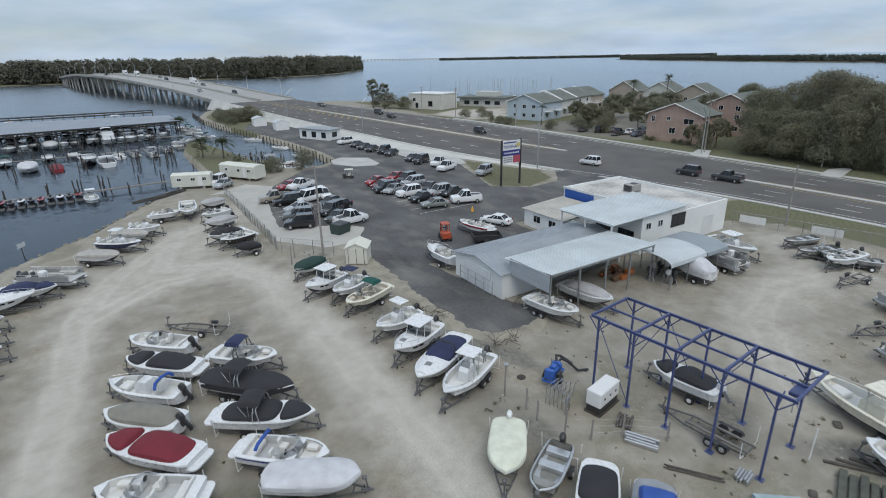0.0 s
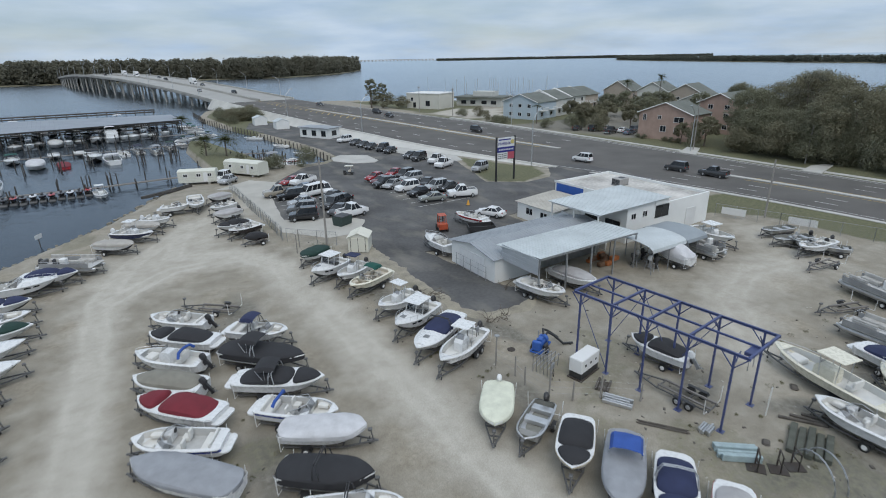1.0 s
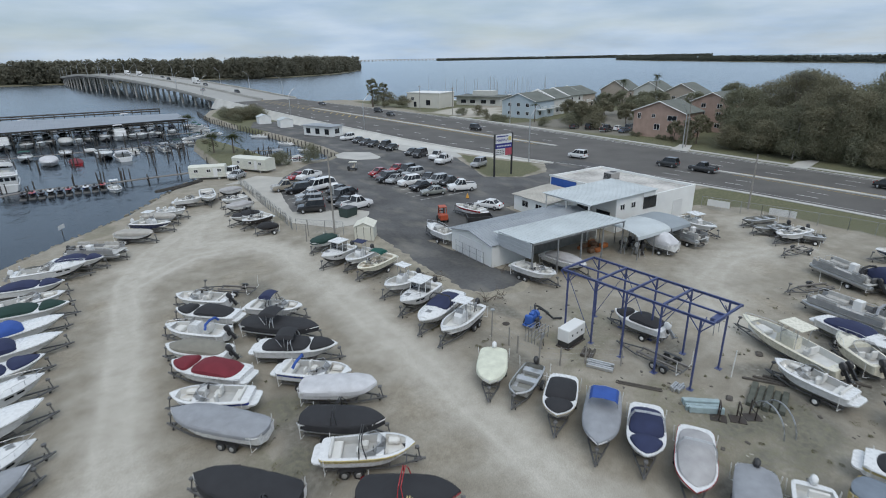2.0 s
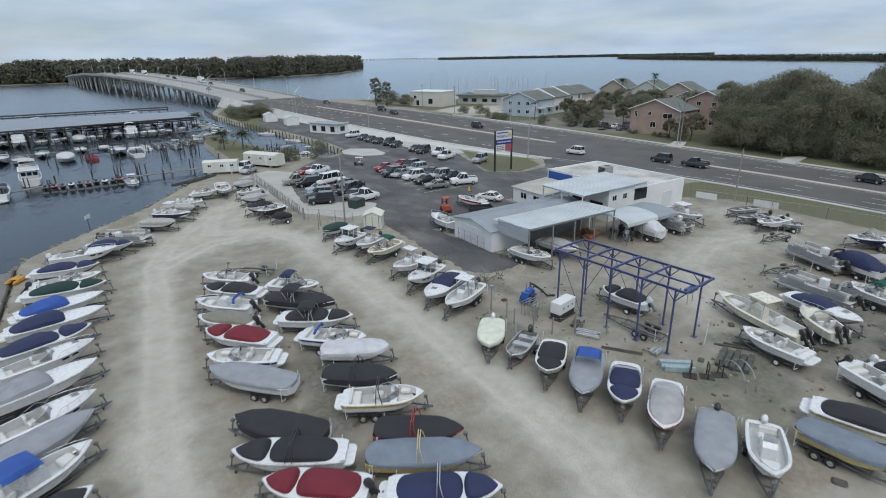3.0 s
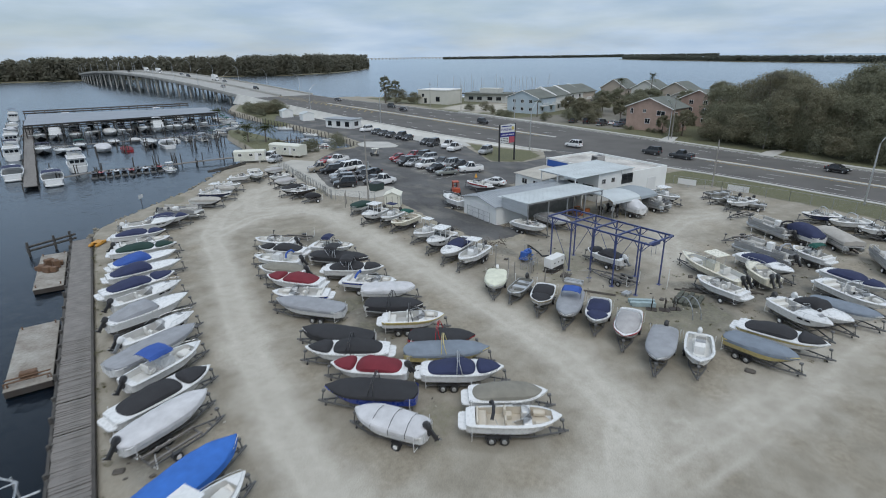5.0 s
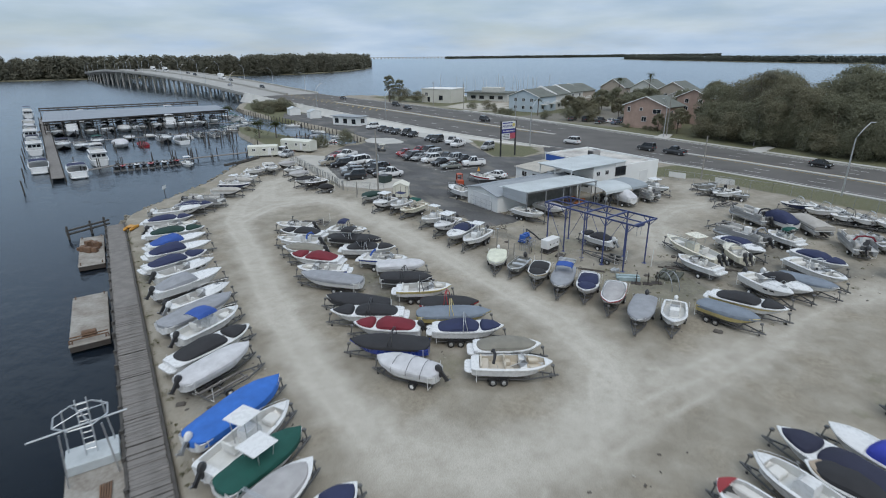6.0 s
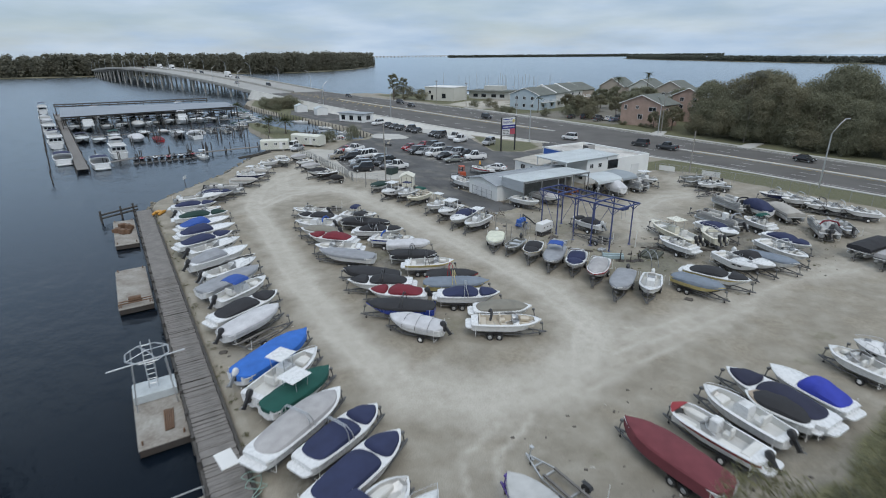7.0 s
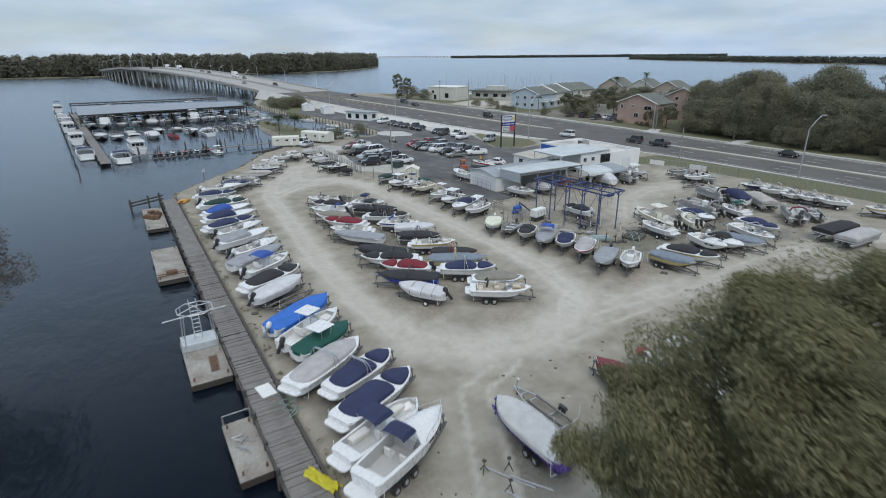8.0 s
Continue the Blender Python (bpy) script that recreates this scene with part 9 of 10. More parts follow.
# tall tree on the bank that the camera passes, and a cypress in the shallows
big = thing("tree", pose(-13.0, -34.1, 0), "tall leafy evergreen tree rising beside the yard", "tree")
pts = crown_points(230, 6.75, 5.3, 12.6, 3)
pts += crown_points(80, 6.1, 3.6, 8.3, 8)
sprigs = [(p[0] * 1.12, p[1] * 1.12, 12.8 + (p[2] - 12.8) * 1.12) for p in pts[:230:2]]
g = Geo()
g.tube([(0, 0, -0.3), (0.2, 0.2, 3), (-0.2, 0.1, 8), (0.1, 0, 15.5)], 0.42, 10, taper=0.1)
part("trunk", g, BARK, big)
for p in pts[::8]:
    g = Geo()
    g.tube([(0, 0.1, 4.5 + 0.5 * max(0, p[2] - 6)), (p[0] * 0.5, p[1] * 0.5, 0.5 * (p[2] + 7)), p], 0.14, 6, taper=0.03)
    part("limb", g, BARK, big)
part("crown", leaf_cloud("crown", pts + sprigs, [rng.uniform(0.7, 1.35) for _ in pts] + [rng.uniform(0.3, 0.7) for _ in sprigs], 1000, 0.17, leafy("near leaves", (0.2, 0.194, 0.11), (0.3, 0.286, 0.165)), slim=0.28, up=0.7), None, big)
cyp = thing("tree", pose(-41.2, 15.0, 0), "grey-brown bald cypress standing in shallow water", "tree")
g = Geo()
g.tube([(0, 0, -4), (0, 0, -0.8), (0.1, 0, 3), (0, 0.1, 11)], 0.6, 9, taper=0.08)
part("trunk", g, BARK, cyp)
pts = crown_points(80, 5.0, 4.0, 7.2, 9)
for p in pts[::5]:
    g = Geo()
    g.tube([(0, 0, max(2, p[2] - 2)), (p[0] * 0.6, p[1] * 0.6, p[2] - 0.3), p], 0.09, 5, taper=0.02)
    part("limb", g, BARK, cyp)
part("crown", leaf_cloud("crown", pts, [rng.uniform(0.7, 1.3) for _ in pts], 200, 0.3, MOSS, slim=0.2), None, cyp)

# ---- far banks ----
def bank(name, line, depth, label, side=1):
    """A low strip of land along a line, deep behind it."""
    g = Geo()
    v = []
    for i, (x, y) in enumerate(line):
        a, b = line[max(0, i - 1)], line[min(len(line) - 1, i + 1)]
        d = Vector((b[0] - a[0], b[1] - a[1], 0)).normalized()
        n = Vector((-d.y, d.x, 0)) * side
        v += [(x, y, WATER_Z - 1), (x + n.x * 2, y + n.y * 2, WATER_Z + 1.2), (x + n.x * depth, y + n.y * depth, WATER_Z + 2.0), (x + n.x * depth, y + n.y * depth, WATER_Z - 1)]
    g.rings(v, 4)
    return tagged(part(name, g, surface("bank soil", (0.13, 0.12, 0.08), 0.9, vary=0.3, scale=0.05, fine=0.5)), label, "land", kind="structure")


def woods(name, line, depth, spacing, h, size, per, label, mat, side=1, rows=3):
    q = random.Random(len(name))
    cs, rs = [], []
    for (x0, y0), (x1, y1) in zip(line, line[1:]):
        L = math.hypot(x1 - x0, y1 - y0)
        d = Vector(((x1 - x0) / L, (y1 - y0) / L, 0))
        n = Vector((-d.y, d.x, 0)) * side
        for i in range(int(L / spacing)):
            for k in range(rows):
                p = Vector((x0, y0, 0)) + d * ((i + q.random()) * spacing) + n * (4 + depth * (k + q.random()) / rows)
                hh = h * q.uniform(0.86, 1.04) * (0.78 if k == 0 else 1.0)
                r = hh * q.uniform(0.24, 0.34)
                for j in range(3):
                    zz = WATER_Z + 1 + hh * (0.22 + 0.3 * j)
                    cs.append((p.x + q.uniform(-0.4, 0.4) * r, p.y + q.uniform(-0.4, 0.4) * r, zz))
                    rs.append(r * (1.0 if j < 2 else 0.7))
    for (x, y), (xb, yb) in zip(line[1:-1], line[2:]):
        d = Vector((xb - x, yb - y, 0)).normalized()
        for k in range(rows * 7):
            a, r = q.uniform(-1.0, 1.0), 4 + depth * q.random()
            n = (Vector((-d.y, d.x, 0)) * side + d * a).normalized() * r
            hh = h * q.uniform(0.8, 1.08)
            for j in range(3):
                cs.append((x + n.x, y + n.y, WATER_Z + 1 + hh * (0.22 + 0.3 * j)))
                rs.append(hh * 0.28 * (1.0 if j < 2 else 0.7))
    o = part(name, leaf_cloud(name, cs + cs, rs + [r * 0.8 for r in rs], per, size, mat, squash=0.9, slim=0.9, lift=0.9), None)
    return tagged(o, label, "woods", kind="stuff")


WEST = [(-900, 820), (-500, 835), (-160, 830), (-60, 822), (40, 812), (160, 800), (228, 775), (300, 822), (352, 872), (430, 985), (498, 1098), (520, 1160)]
bank("far_bank", WEST, 260, "low wooded far bank of the river")
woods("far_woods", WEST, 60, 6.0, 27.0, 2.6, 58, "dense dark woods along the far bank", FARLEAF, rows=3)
EAST = [(1120, -500), (1130, 100), (1180, 409), (1250, 600), (1330, 770), (1500, 1100), (1745, 1480)]
bank("east_shore", EAST, 200, "low wooded far shore across the river", -1)
# paler leaf colour for the distant shores, with the air's haze mixed into it
HAZELEAF = leafy("haze-paled shore foliage", (0.14, 0.15, 0.125), (0.165, 0.175, 0.145))
woods("east_woods", EAST, 45, 6, 13, 3.4, 16, "low dark woods on the distant shore", HAZELEAF, -1, 3)
NORTH = [(1930, 3060), (2300, 2800), (2744, 2330), (3100, 1900)]
bank("north_shore", NORTH, 200, "thin line of distant shore on the horizon")
woods("north_woods", NORTH, 60, 7, 15, 5.0, 13, "thin line of distant woods on the horizon", HAZELEAF, -1, 2)
far = thing("distant_bridge", pose(0, 0, 0), "very long low bridge on the horizon", "bridge", kind="structure")
A, Bp = Vector((1635, 3977, 0)), Vector((2336, 3610, 0))
g = Geo()
n = Vector((-(Bp - A).y, (Bp - A).x, 0)).normalized() * 8
g.add([A + Vector((0, 0, 8)), Bp + Vector((0, 0, 8)), Bp + Vector((0, 0, 11)), A + Vector((0, 0, 11)), A + n + Vector((0, 0, 8)), Bp + n + Vector((0, 0, 8)), Bp + n + Vector((0, 0, 11)), A + n + Vector((0, 0, 11))],
      [(0, 1, 2, 3), (7, 6, 5, 4), (3, 2, 6, 7), (0, 4, 5, 1)])
part("deck", g, BRIDGEC, far, smooth=None)
g = Geo()
for i in range(30):
    p = A.lerp(Bp, i / 29)
    g.box(p.x - 4, p.y - 4, -4, p.x + 4, p.y + 4, 8)
tagged(part("pier", g, BRIDGEC, far, smooth=None), kind="stuff")

# ---- loose things in the yard ----
DARKW = surface("dark old timber", (0.09, 0.08, 0.07), 0.9, vary=0.3, scale=1.5, fine=12)
trailer(2.2, 47.2, 137, 5.5, 1, label="empty galvanised boat trailer with black bunks")
trailer(26.8, 14.2, 96, 5.5, 2, label="empty tandem boat trailer under a blue frame")
trailer(-6.3, -15.0, 92, 5.0, 1, mat=ALU, label="empty pale aluminium boat trailer")
trailer(-16.2, 11.4, 24, 5.0, 1, label="empty boat trailer with loose dark bunks")
trailer(50.4, 13.5, 160, 5.0, 1, label="empty galvanised boat trailer in the gravel")
trailer(49.5, 7.0, 150, 5.5, 1, label="empty galvanised boat trailer in the gravel")
trailer(60.5, 19.5, 175, 5.0, 1, label="empty galvanised boat trailer near the fence")
for x, y, a, L in ((-12.0, -18.6, 118, 3.2), (-11.2, -19.6, 122, 2.6), (-12.4, -20.3, 112, 2.2)):
    o = thing("steel_pipe", pose(x, y, 0, 0, 0, a), "pale galvanised pipe lying on the gravel", "pipe", "loose pipes")
    g = Geo()
    g.tube([(-L / 2, 0, 0.05), (0, 0.03, 0.06), (L / 2, 0, 0.05)], 0.05, 7)
    part("pipe", g, ALU, o)
for x, y in ((-13.0, -17.4), (-11.6, -18.0), (-12.6, -19.4)):
    o = thing("jack_stand", pose(x, y, 0, 0, 0, rng.uniform(0, 180)), "dark tripod boat stand on the gravel", "stand", "boat stands")
    g = Geo()
    for k in range(3):
        g.tube([(0.3 * math.cos(2.1 * k), 0.3 * math.sin(2.1 * k), 0), (0, 0, 0.5)], 0.03, 5)
    part("tripod", g, HULLD, o)
    g = Geo()
    g.tube([(0, 0, 0.45), (0, 0, 0.8)], 0.025, 5)
    g.soft(-0.12, -0.12, 0.8, 0.12, 0.12, 0.86, 0.02)
    part("pad", g, HULLD, o)


def brush_pile(x, y, r, h, n, seed):
    """Dead branches and twigs thrown on a heap."""
    q = random.Random(seed)
    o = thing("brush_pile", pose(x, y, 0.0), "heap of dead grey-brown branches on sandy ground", "brush")
    for i in range(n):
        a, d, l = q.uniform(0, 6.28), q.uniform(0, r * 0.7), q.uniform(0.7, 1.7)
        px, py, pz = d * math.cos(a), d * math.sin(a), q.uniform(0.03, h * 0.5)
        b, e = q.uniform(0, 6.28), q.uniform(-0.1, 0.8)
        g = Geo()
        tip = (px + l * math.cos(b), py + l * math.sin(b), max(0.05, pz + h * e))
        mid = ((px + tip[0]) / 2 + q.uniform(-0.15, 0.15), (py + tip[1]) / 2 + q.uniform(-0.15, 0.15), (pz + tip[2]) / 2 + q.uniform(0, 0.2))
        g.tube([(px, py, pz), mid, tip], q.uniform(0.03, 0.06), 5, taper=0.01)
        for k in range(3):
            t = q.uniform(0.3, 0.9)
            r0 = [mid[j] + (tip[j] - mid[j]) * t for j in range(3)]
            g.tube([tuple(r0), (r0[0] + q.uniform(-0.4, 0.4), r0[1] + q.uniform(-0.4, 0.4), max(0.05, r0[2] + q.uniform(-0.1, 0.4)))], 0.014, 4)
        part("branch", g, BARK, o)


for i, (x, y, r, h, n) in enumerate(((21.2, 37.4, 1.0, 1.0, 7), (20.6, 39.2, 0.8, 0.6, 5), (22.4, 30.2, 1.3, 1.1, 8), (24.2, 30.0, 1.0, 0.7, 6), (29.0, 35.6, 0.7, 0.5, 5))):
    brush_pile(x, y, r, h, n, 40 + i)


def yard_post(x, y, h, top=False, mat=None):
    o = thing("fence_post", pose(x, y, 0, rng.uniform(-1.5, 1.5), rng.uniform(-1.5, 1.5), 0), "weathered round timber fence post", "post", "yard posts")
    g = Geo()
    g.tube([(0, 0, -0.2), (0, 0, h)], 0.07, 7, taper=0.06)
    part("shaft", g, mat or POLEW, o)
    if top:
        g = Geo()
        g.disc((0, 0, h), "z", 0.2, 0.1, 10)
        part("cap", g, GALV, o)


for x, y, h, t in ((18.8, 24.5, 2.6, True), (19.1, 22.5, 1.7, False), (18.9, 21.2, 1.6, False), (19.2, 19.0, 2.2, False), (20.4, 17.9, 1.6, False), (22.2, 17.0, 1.9, False), (17.9, 27.0, 2.8, False), (24.2, 15.2, 1.5, False), (15.2, 60.5, 2.4, False), (14.2, 58.5, 2.4, False)):
    yard_post(x, y, h, t)
wr = thing("wire_fence", pose(0, 0, 0), "slack wires between old yard posts", "fence")
pp = [(18.8, 24.5), (19.1, 22.5), (18.9, 21.2), (19.2, 19.0), (20.4, 17.9), (22.2, 17.0), (24.2, 15.2)]
for z in (0.5, 1.0, 1.45):
    g = Geo()
    g.tube([(x, y, z + 0.05 * math.sin(x * 9)) for x, y in pp], 0.007, 4)
    part("wire", g, GALV, wr)


def electric_box(x, y, h, label):
    o = thing("power_pedestal", pose(x, y, 0, 0, 0, 20), label, "electrical box")
    g = Geo()
    g.box(-0.06, -0.06, 0, 0.06, 0.06, h)
    part("post", g, POLEW, o, smooth=None)
    g = Geo()
    g.soft(-0.22, -0.16, h * 0.62, 0.22, -0.06, h * 0.62 + 0.5, 0.03)
    part("box", g, GALV, o)
    g = Geo()
    g.tube([(0.1, -0.1, h * 0.62), (0.3, -0.1, h * 0.35), (0.5, 0.0, 0.05), (1.2, 0.5, 0.03)], 0.025, 5)
    part("cable", g, BLACK, o)


electric_box(19.2, 27.6, 2.3, "grey power box on a timber post")
electric_box(20.9, 20.6, 1.6, "grey power box on a short post")
for i, (x, y, w, d, h, a, mt, lab) in enumerate((
        (22.7, 16.0, 2.2, 0.9, 0.5, 118, ALU, "stack of pale aluminium frames on gravel"), (23.4, 17.8, 1.6, 1.0, 0.35, 30, DARKW, "heap of weathered boards on gravel"),
        (25.1, 10.9, 1.2, 0.8, 0.4, 10, ALU, "crumpled pale metal box by a blue post"), (23.1, 12.6, 3.4, 0.35, 0.16, 125, DARKW, "long weathered timbers lying on gravel"),
        (24.6, 8.6, 2.6, 1.4, 0.5, 140, surface("pale blue scrap", (0.3, 0.38, 0.4), 0.7, vary=0.2), "pale blue tangled frame lying on gravel"),
        (29.0, 6.6, 3.2, 2.4, 0.4, 20, surface("dark net", (0.08, 0.085, 0.07), 0.9, vary=0.3), "dark heap of netting on gravel"))):
    o = thing("scrap_pile", pose(x, y, 0, 0, 0, a), lab, "scrap", "scrap piles")
    n = 5
    for k in range(n):
        g = Geo()
        yy = -d / 2 + d * (k + 0.5) / n
        g.soft(-w / 2 + rng.uniform(0, 0.3), yy - d / n * 0.4, 0.0 if k % 2 else 0.04, w / 2 - rng.uniform(0, 0.3), yy + d / n * 0.4, h * rng.uniform(0.55, 1.0), 0.03)
        part("piece", g, mt, o)
for i in range(9):
    o = thing("timber_bearer", pose(31.0 + i * 0.62, 7.9 - i * 0.42, 0, 0, 0, -62 + rng.uniform(-6, 6)), "dark timber bearer lying on the gravel", "timber", "timber bearers")
    g = Geo()
    g.soft(-1.4, -0.1, 0, 1.4, 0.1, 0.16, 0.02)
    part("beam", g, DARKW, o)
for x, y, a in ((25.3, 6.6, 40), (26.3, 6.2, 55), (24.4, 7.4, 35)):
    o = thing("tow_frame", pose(x, y, 0, 0, 0, a), "rusty upright steel frame standing on gravel", "steel frame", "rusty frames")
    g = Geo()
    g.tube([(-0.35, 0, 0), (-0.35, 0, 1.2), (0.35, 0, 1.2), (0.35, 0, 0)], 0.05, 5)
    g.tube([(-0.35, 0, 0.6), (0.35, 0, 0.6)], 0.04, 5)
    part("hoop", g, HULLD, o)
    g = Geo()
    g.box(-0.4, -0.5, 0.0, 0.4, 0.5, 0.08)
    part("base", g, HULLD, o, smooth=None)
o = thing("hoop_frame", pose(27.0, 4.9, 0, 0, 0, 65), "arched steel frame standing on gravel", "steel frame")
for k in range(2):
    g = Geo()
    g.tube([(1.5 * math.cos(t), k * 0.8, 1.6 * math.sin(t)) for t in (math.pi * i / 10 for i in range(11))], 0.05, 5)
    part("hoop", g, GALV, o)
o = thing("manhole_cover", pose(21.3, 25.6, 0.0), "round rusty manhole cover in gravel", "manhole cover")
g = Geo()
g.disc((0, 0, 0.02), "z", 0.33, 0.06, 18)
part("lid", g, HULLD, o)
o = thing("white_pole", pose(29.7, 9.6, 0, 0, 3, 0), "thin white pole standing by a blue frame", "pole")
g = Geo()
g.tube([(0, 0, 0), (0, 0, 2.2)], 0.04, 6)
part("shaft", g, WHITE, o)
for i in range(15):
    o = thing("rock", pose(rng.choice((rng.uniform(-20, -14), rng.uniform(20, 36))), rng.uniform(-4, 12), 0.0, 0, 0, rng.uniform(0, 360)), "dark lump of debris lying on gravel", "rock", "bits of debris")
    g = Geo()
    q = rng.uniform(0.12, 0.4)
    g.soft(-q, -q * 0.7, -0.03, q, q * 0.7, q * 0.5, q * 0.35)
    part("lump", g, DARKW, o)

# beside the workshop
junk = thing("scrap_heap", pose(42.6, 34.6, 0), "heap of rusty outboard parts under a canopy", "scrap")
for k in range(16):
    g = Geo()
    x, y, q = rng.uniform(-1.6, 1.6), rng.uniform(-1.0, 1.0), rng.uniform(0.2, 0.55)
    z = rng.uniform(0, 0.7) * (1 - abs(x) / 2)
    g.soft(x - q, y - q * 0.6, z, x + q, y + q * 0.6, z + q, 0.08)
    part("part", g, RUST if k % 3 else surface("orange paint", (0.35, 0.12, 0.04), 0.7, vary=0.3), junk)
for i in range(8):
    x, y = 44.6 + rng.uniform(-0.4, 2.6), 30.2 + rng.uniform(-0.9, 2.6)
    o = thing("engine_stand", pose(x, y, 0, 0, 0, rng.uniform(0, 360)), "outboard engine on a small steel stand", "engine", "engines on stands")
    g = Geo()
    for sx in (-0.35, 0.35):
        g.tube([(sx, -0.35, 0), (sx * 0.4, 0, 0.85), (sx, 0.35, 0)], 0.03, 4)
    g.box(-0.3, -0.06, 0.8, 0.3, 0.06, 0.9)
    part("stand", g, (GALV, surface("yellow stand", (0.45, 0.38, 0.12), 0.6))[i == 3], o)
    outboard(o, 0.05, 0, 0.95, 0, BLACK if i % 2 else gel("white"))
fk = thing("forklift", pose(33.8, 55.6, 0.06, 0, 0, 70), "orange-red forklift parked on asphalt", "forklift")
RO = surface("orange-red machine paint", (0.38, 0.07, 0.03), 0.5, vary=0.12)
g = Geo()
g.soft(-1.2, -0.6, 0.35, 0.7, 0.6, 1.05, 0.12)
g.soft(-1.3, -0.6, 0.4, -0.7, 0.6, 1.3, 0.1)
part("chassis", g, RO, fk)
g = Geo()
for x in (-0.7, 0.6):
    for y in (-0.5, 0.5):
        g.tube([(x, y, 1.0), (x * 0.8, y * 0.9, 2.2)], 0.05, 5)
g.soft(-0.75, -0.55, 2.2, 0.6, 0.55, 2.3, 0.03)
part("overhead_guard", g, RO, fk)
g = Geo()
for y in (-0.35, 0.35):
    g.box(0.8, y - 0.07, 0.1, 0.95, y + 0.07, 2.25)
for z in (0.5, 1.3, 2.1):
    g.box(0.8, -0.42, z, 0.95, 0.42, z + 0.12)
part("mast", g, BLACK, fk, smooth=None)
for y in (-0.3, 0.3):
    g = Geo()
    g.box(0.95, y - 0.06, 0.12, 2.1, y + 0.06, 0.18)
    part("fork", g, BLACK, fk, smooth=None)
for x, r in ((-0.85, 0.32), (0.5, 0.42)):
    for y in (-0.6, 0.6):
        g = Geo()
        g.disc((x, y, r), "y", r, 0.26, 14)
        part("wheel", g, TYRE, fk)
ut = thing("utility_trailer", pose(37.6, 51.6, 0.06, 0, 0, -25), "black open utility trailer on asphalt", "trailer")
g = Geo()
g.box(-1.8, -0.95, 0.5, 1.8, 0.95, 0.6)
for q in ((-1.8, -0.98, 1.8, -0.9), (-1.8, 0.9, 1.8, 0.98), (-1.84, -0.9, -1.76, 0.9), (1.76, -0.9, 1.84, 0.9)):
    g.box(q[0], q[1], 0.6, q[2], q[3], 1.15)
part("box", g, BLACK, ut, smooth=None)
for y in (-1.05, 1.05):
    g = Geo()
    g.disc((-0.2, y, 0.33), "y", 0.33, 0.2, 14)
    part("wheel", g, TYRE, ut)
g = Geo()
g.tube([(1.8, 0, 0.5), (3.0, 0, 0.5)], 0.06, 5)
part("tongue", g, BLACK, ut)
db = thing("dumpster", pose(23.6, 66.5, 0.01, 0, 0, 25), "dark green steel dumpster beside the parking lot", "dumpster")
g = Geo()
v = []
for z, w in ((0.0, 0.75), (0.7, 0.9), (1.35, 0.95)):
    v += [(-1.1, -w, z), (1.1, -w, z), (1.1, w, z), (-1.1, w, z)]
g.rings(v, 4)
part("bin", g, surface("dark green steel", (0.03, 0.05, 0.045), 0.6, vary=0.2), db, smooth=None)
for s in (-0.5, 0.5):
    g = Geo()
    g.soft(s * 1.06 - 0.5, -0.97, 1.36, s * 1.06 + 0.5, 0.97, 1.44, 0.03)
    part("lid", g, BLACK, db)
cone = thing("traffic_cone", pose(44.4, 64.2, 0.06), "orange and yellow traffic cone on asphalt", "traffic cone")
g = Geo()
g.tube([(0, 0, 0.03), (0, 0, 0.85)], 0.3, 10, taper=0.08)
part("cone", g, surface("safety orange", (0.6, 0.3, 0.05), 0.6), cone)
g = Geo()
g.soft(-0.35, -0.35, 0, 0.35, 0.35, 0.05, 0.02)
part("base", g, BLACK, cone)
for x, y, a, w in ((70.9, 35.6, -75, 3.2), (73.3, 27.5, -76, 3.4)):
    o = thing("fence_banner", pose(x, y, 0, 0, 0, a), "blank white banner tied to a chain-link fence", "banner", "fence banners")
    g = Geo()
    v = []
    for i in range(7):
        xx = -w / 2 + w * i / 6
        bend = 0.04 * math.sin(i * 1.7)
        v += [(xx, bend - 0.012, 0.5), (xx, bend - 0.012, 1.5), (xx, bend + 0.012, 1.5), (xx, bend + 0.012, 0.5)]
    g.rings(v, 4)
    part("sheet", g, WHITE, o)
for i in range(5):
    o = thing("pipe_bundle", pose(3.5 + i * 0.9, 103.3 + i * 0.55, 0.05, 0, 0, 28 + i * 3), "dark dock timbers stacked on the bank", "timber", "stacked timbers")
    for k in range(3):
        g = Geo()
        g.soft(-3.2 + rng.uniform(-0.4, 0.4), -0.3 + k * 0.22, 0.0, 3.0, -0.12 + k * 0.22, 0.25 + 0.1 * k, 0.03)
        part("beam", g, PILE, o)

# on the boardwalk and bank
o = thing("white_board", pose(-22.0, -2.0, -0.14, 0, 0, 8), "white square lid lying on the boardwalk", "board")
g = Geo()
g.soft(-0.55, -0.85, 0.0, 0.55, 0.85, 0.09, 0.03)
part("panel", g, WHITE, o)
o = thing("coiled_hose", pose(-21.0, -4.6, 0.0), "tangled pale green hose by the boardwalk", "hose")
g = Geo()
g.tube([(0.5 * math.cos(t * 1.3) * (1 + 0.2 * math.sin(t * 3)), 0.7 * math.sin(t * 0.9) - t * 0.08, 0.04 + 0.02 * math.sin(t * 5)) for t in (i * 0.35 for i in range(40))], 0.025, 5)
part("hose", g, surface("pale green hose", (0.25, 0.38, 0.33), 0.6), o)
o = thing("yellow_tarpaulin", pose(-21.4, -12.9, -0.14, 0, 0, 24) @ Matrix.Diagonal((0.62, 0.85, 1, 1)), "crumpled bright yellow tarpaulin on the boardwalk", "tarpaulin")
g = Geo()
n = 15
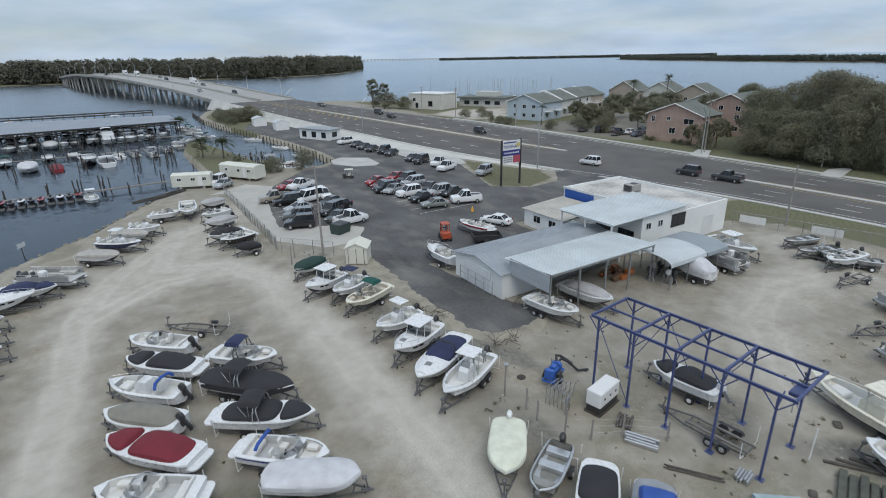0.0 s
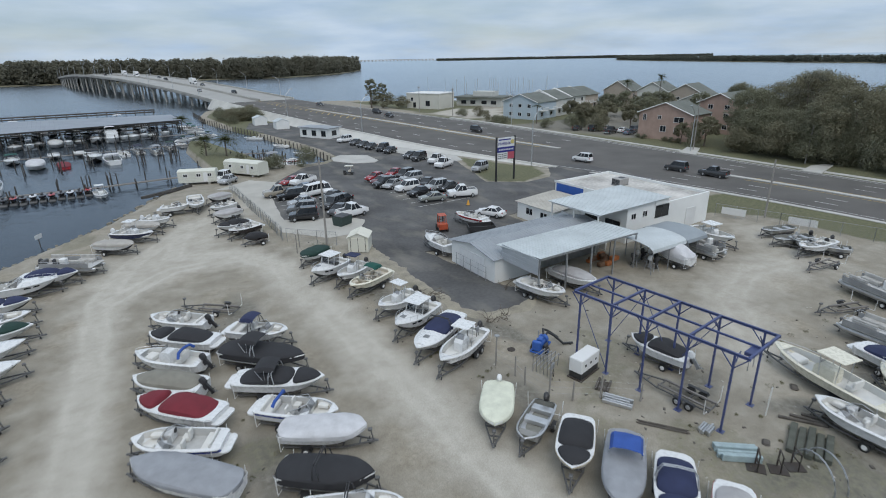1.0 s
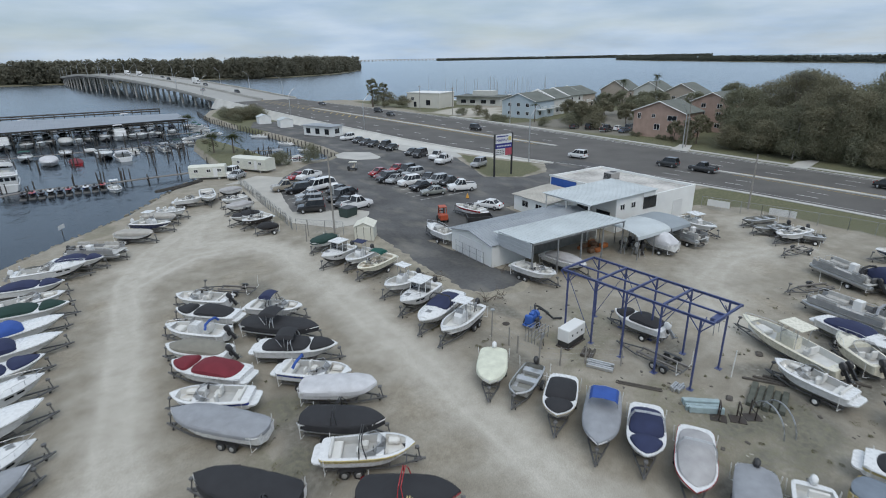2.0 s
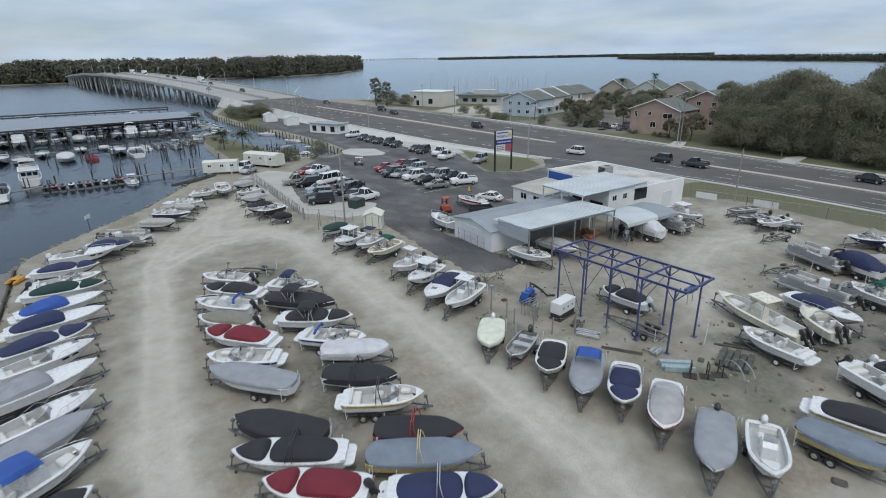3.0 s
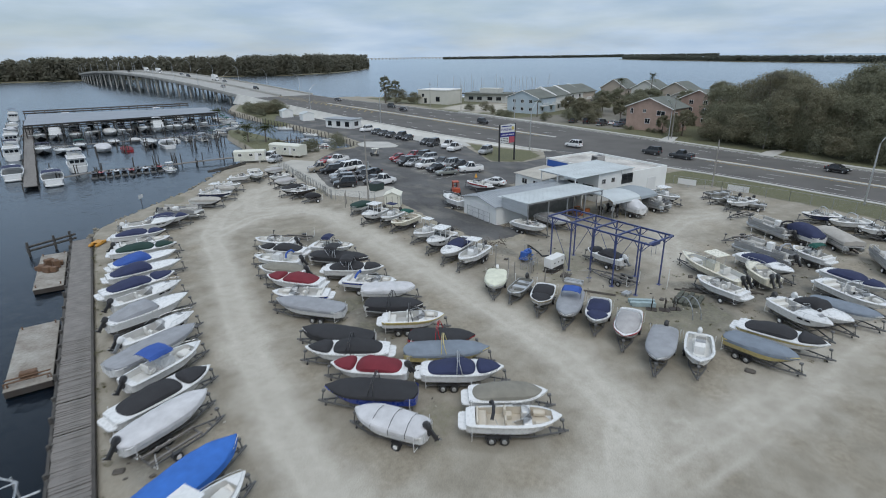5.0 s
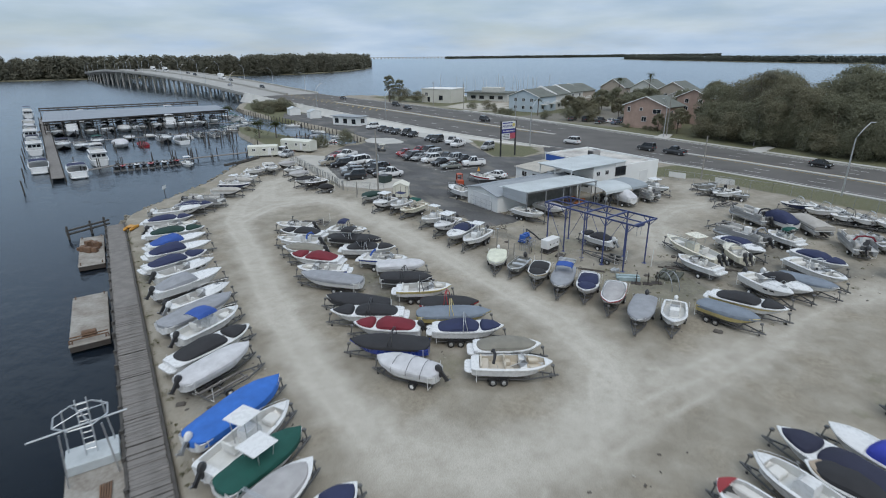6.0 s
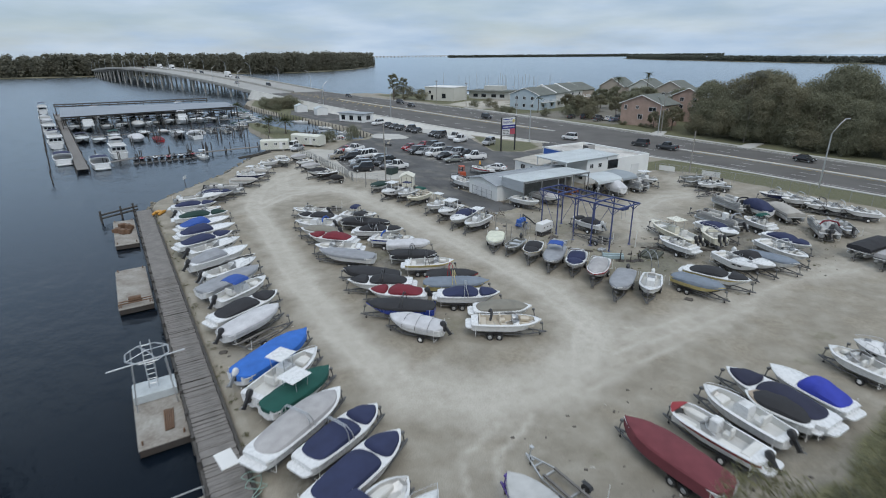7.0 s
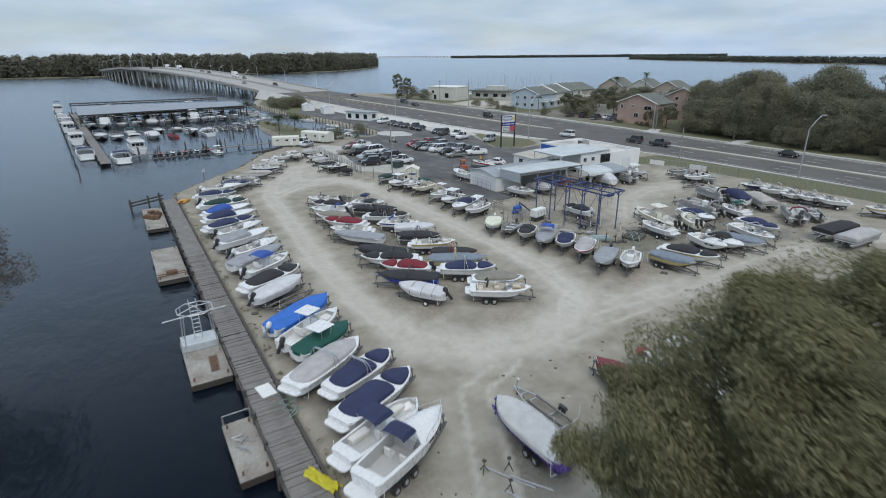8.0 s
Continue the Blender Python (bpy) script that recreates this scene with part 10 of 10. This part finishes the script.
v = [(-0.6 + 1.2 * i / (n - 1), -1.5 + 3.0 * j / (n - 1), 0.05 + max(0, 0.42 * (1 - ((i - 7) / 7.5) ** 2) * (0.5 + 0.5 * math.sin(j * 1.3 + i * 0.9)) + 0.14 * noise.noise(Vector((i * 0.8, j * 0.8, 2))))) for j in range(n) for i in range(n)]
g.add(v, [(j * n + i, j * n + i + 1, (j + 1) * n + i + 1, (j + 1) * n + i) for j in range(n - 1) for i in range(n - 1)])
sheet = part("sheet", g, surface("yellow tarp", (0.5, 0.45, 0.03), 0.6, vary=0.1), o)
o = thing("orange_float", pose(-20.3, 60.4, 0, 0, 0, 60), "orange pedal float lying on the bank", "float")
for s in (-1, 1):
    g = Geo()
    v = []
    for xx, q in ((-1.3, 0.08), (-1.0, 0.22), (0.8, 0.22), (1.3, 0.06)):
        v += [(xx, s * 0.45 + q * math.cos(t), 0.22 + q * math.sin(t)) for t in (2 * math.pi * i / 8 for i in range(8))]
    g.rings(v, 8)
    part("hull", g, surface("orange plastic", (0.5, 0.24, 0.03), 0.5, vary=0.1), o)
g = Geo()
g.soft(-0.6, -0.6, 0.38, 0.5, 0.6, 0.46, 0.04)
part("seat_deck", g, surface("orange plastic", (0.5, 0.24, 0.03), 0.5), o)
o = thing("notice_board", pose(-13.6, 85.5, 0, 0, 0, 60), "small white notice board standing in the water", "sign")
g = Geo()
g.tube([(0, 0, -3), (0, 0, 0.6)], 0.06, 6)
part("post", g, PILE, o)
g = Geo()
g.box(-0.7, -0.1, 0.0, 0.7, -0.05, 0.6)
part("board", g, WHITE, o, smooth=None)
# rip-rap along the shore
g = Geo()
for i in range(110):
    t = i / 109
    y = 66 + 46 * t + rng.uniform(-0.5, 0.5)
    x = lerp(y, [66, 69.5, 82, 88, 99, 110.5, 114], [-21.2, -20.4, -10.6, -5.4, 0.8, 8, 12]) + rng.uniform(-0.7, 0.5)
    q = rng.uniform(0.2, 0.5)
    one = Geo().soft(-q, -q * 0.75, -q * 0.5, q, q * 0.75, q * 0.45, q * 0.25)
    turn = pose(x, y, -0.55 + rng.uniform(-0.25, 0.3), rng.uniform(-20, 20), rng.uniform(-20, 20), rng.uniform(0, 360))
    g.add([turn @ Vector(p) for p in one.v], one.f)
tagged(part("shore_rubble", g, surface("muddy rubble", (0.17, 0.155, 0.125), 0.9, vary=0.35, scale=1.5, fine=9, bump=0.5)), "grey-brown rubble along the shore", "rubble", kind="stuff")

# dark litter and stones between the boats, and weeds along the bulkhead and fences
g = Geo()
lit = random.Random(77)
ROWS = [((-19.5, -22), (-13.5, 50), 130), ((-4.5, 6), (4, 46), 70), ((19, -2), (34, 30), 150), ((36, -8), (60, 16), 130), ((14.5, 24), (19, 62), 60), ((-9, -22), (8, -10), 40)]
for (x0, y0), (x1, y1), n in ROWS:
    for i in range(n):
        x, y, q = lit.uniform(x0, x1), lit.uniform(y0, y1), lit.uniform(0.03, 0.13)
        one = Geo().soft(-q, -q * lit.uniform(0.3, 0.9), -0.02, q, q * 0.6, q * 0.5, q * 0.2)
        turn = pose(x, y, 0, 0, 0, lit.uniform(0, 360))
        g.add([turn @ Vector(p) for p in one.v], one.f, lit.choice((0, 0, 1)))
tagged(part("yard_litter", g, [DARKW, surface("pale stone", (0.36, 0.34, 0.3), 0.9, vary=0.2)]), "dark chips and stones strewn on the gravel", "litter", kind="stuff")
cs = [(-20.7 + lit.uniform(-0.25, 0.5), lit.uniform(-28, 64), 0.05) for _ in range(80)]
cs += [(lit.uniform(14.6, 18.8), lit.uniform(22, 62), 0.07) for _ in range(60)] + [(lit.uniform(24, 60), lit.uniform(-6, 14), 0.06) for _ in range(110)] + [(lit.uniform(-4, 4), lit.uniform(8, 46), 0.06) for _ in range(50)]
tagged(part("weeds", leaf_cloud("weeds", cs, [lit.uniform(0.1, 0.38) for _ in cs], 34, 0.13, leafy("dry weeds", (0.16, 0.155, 0.09), (0.27, 0.255, 0.16)), squash=0.4, up=1.2, slim=0.25), None), "sparse dry weeds growing through the gravel", "weeds", kind="stuff")
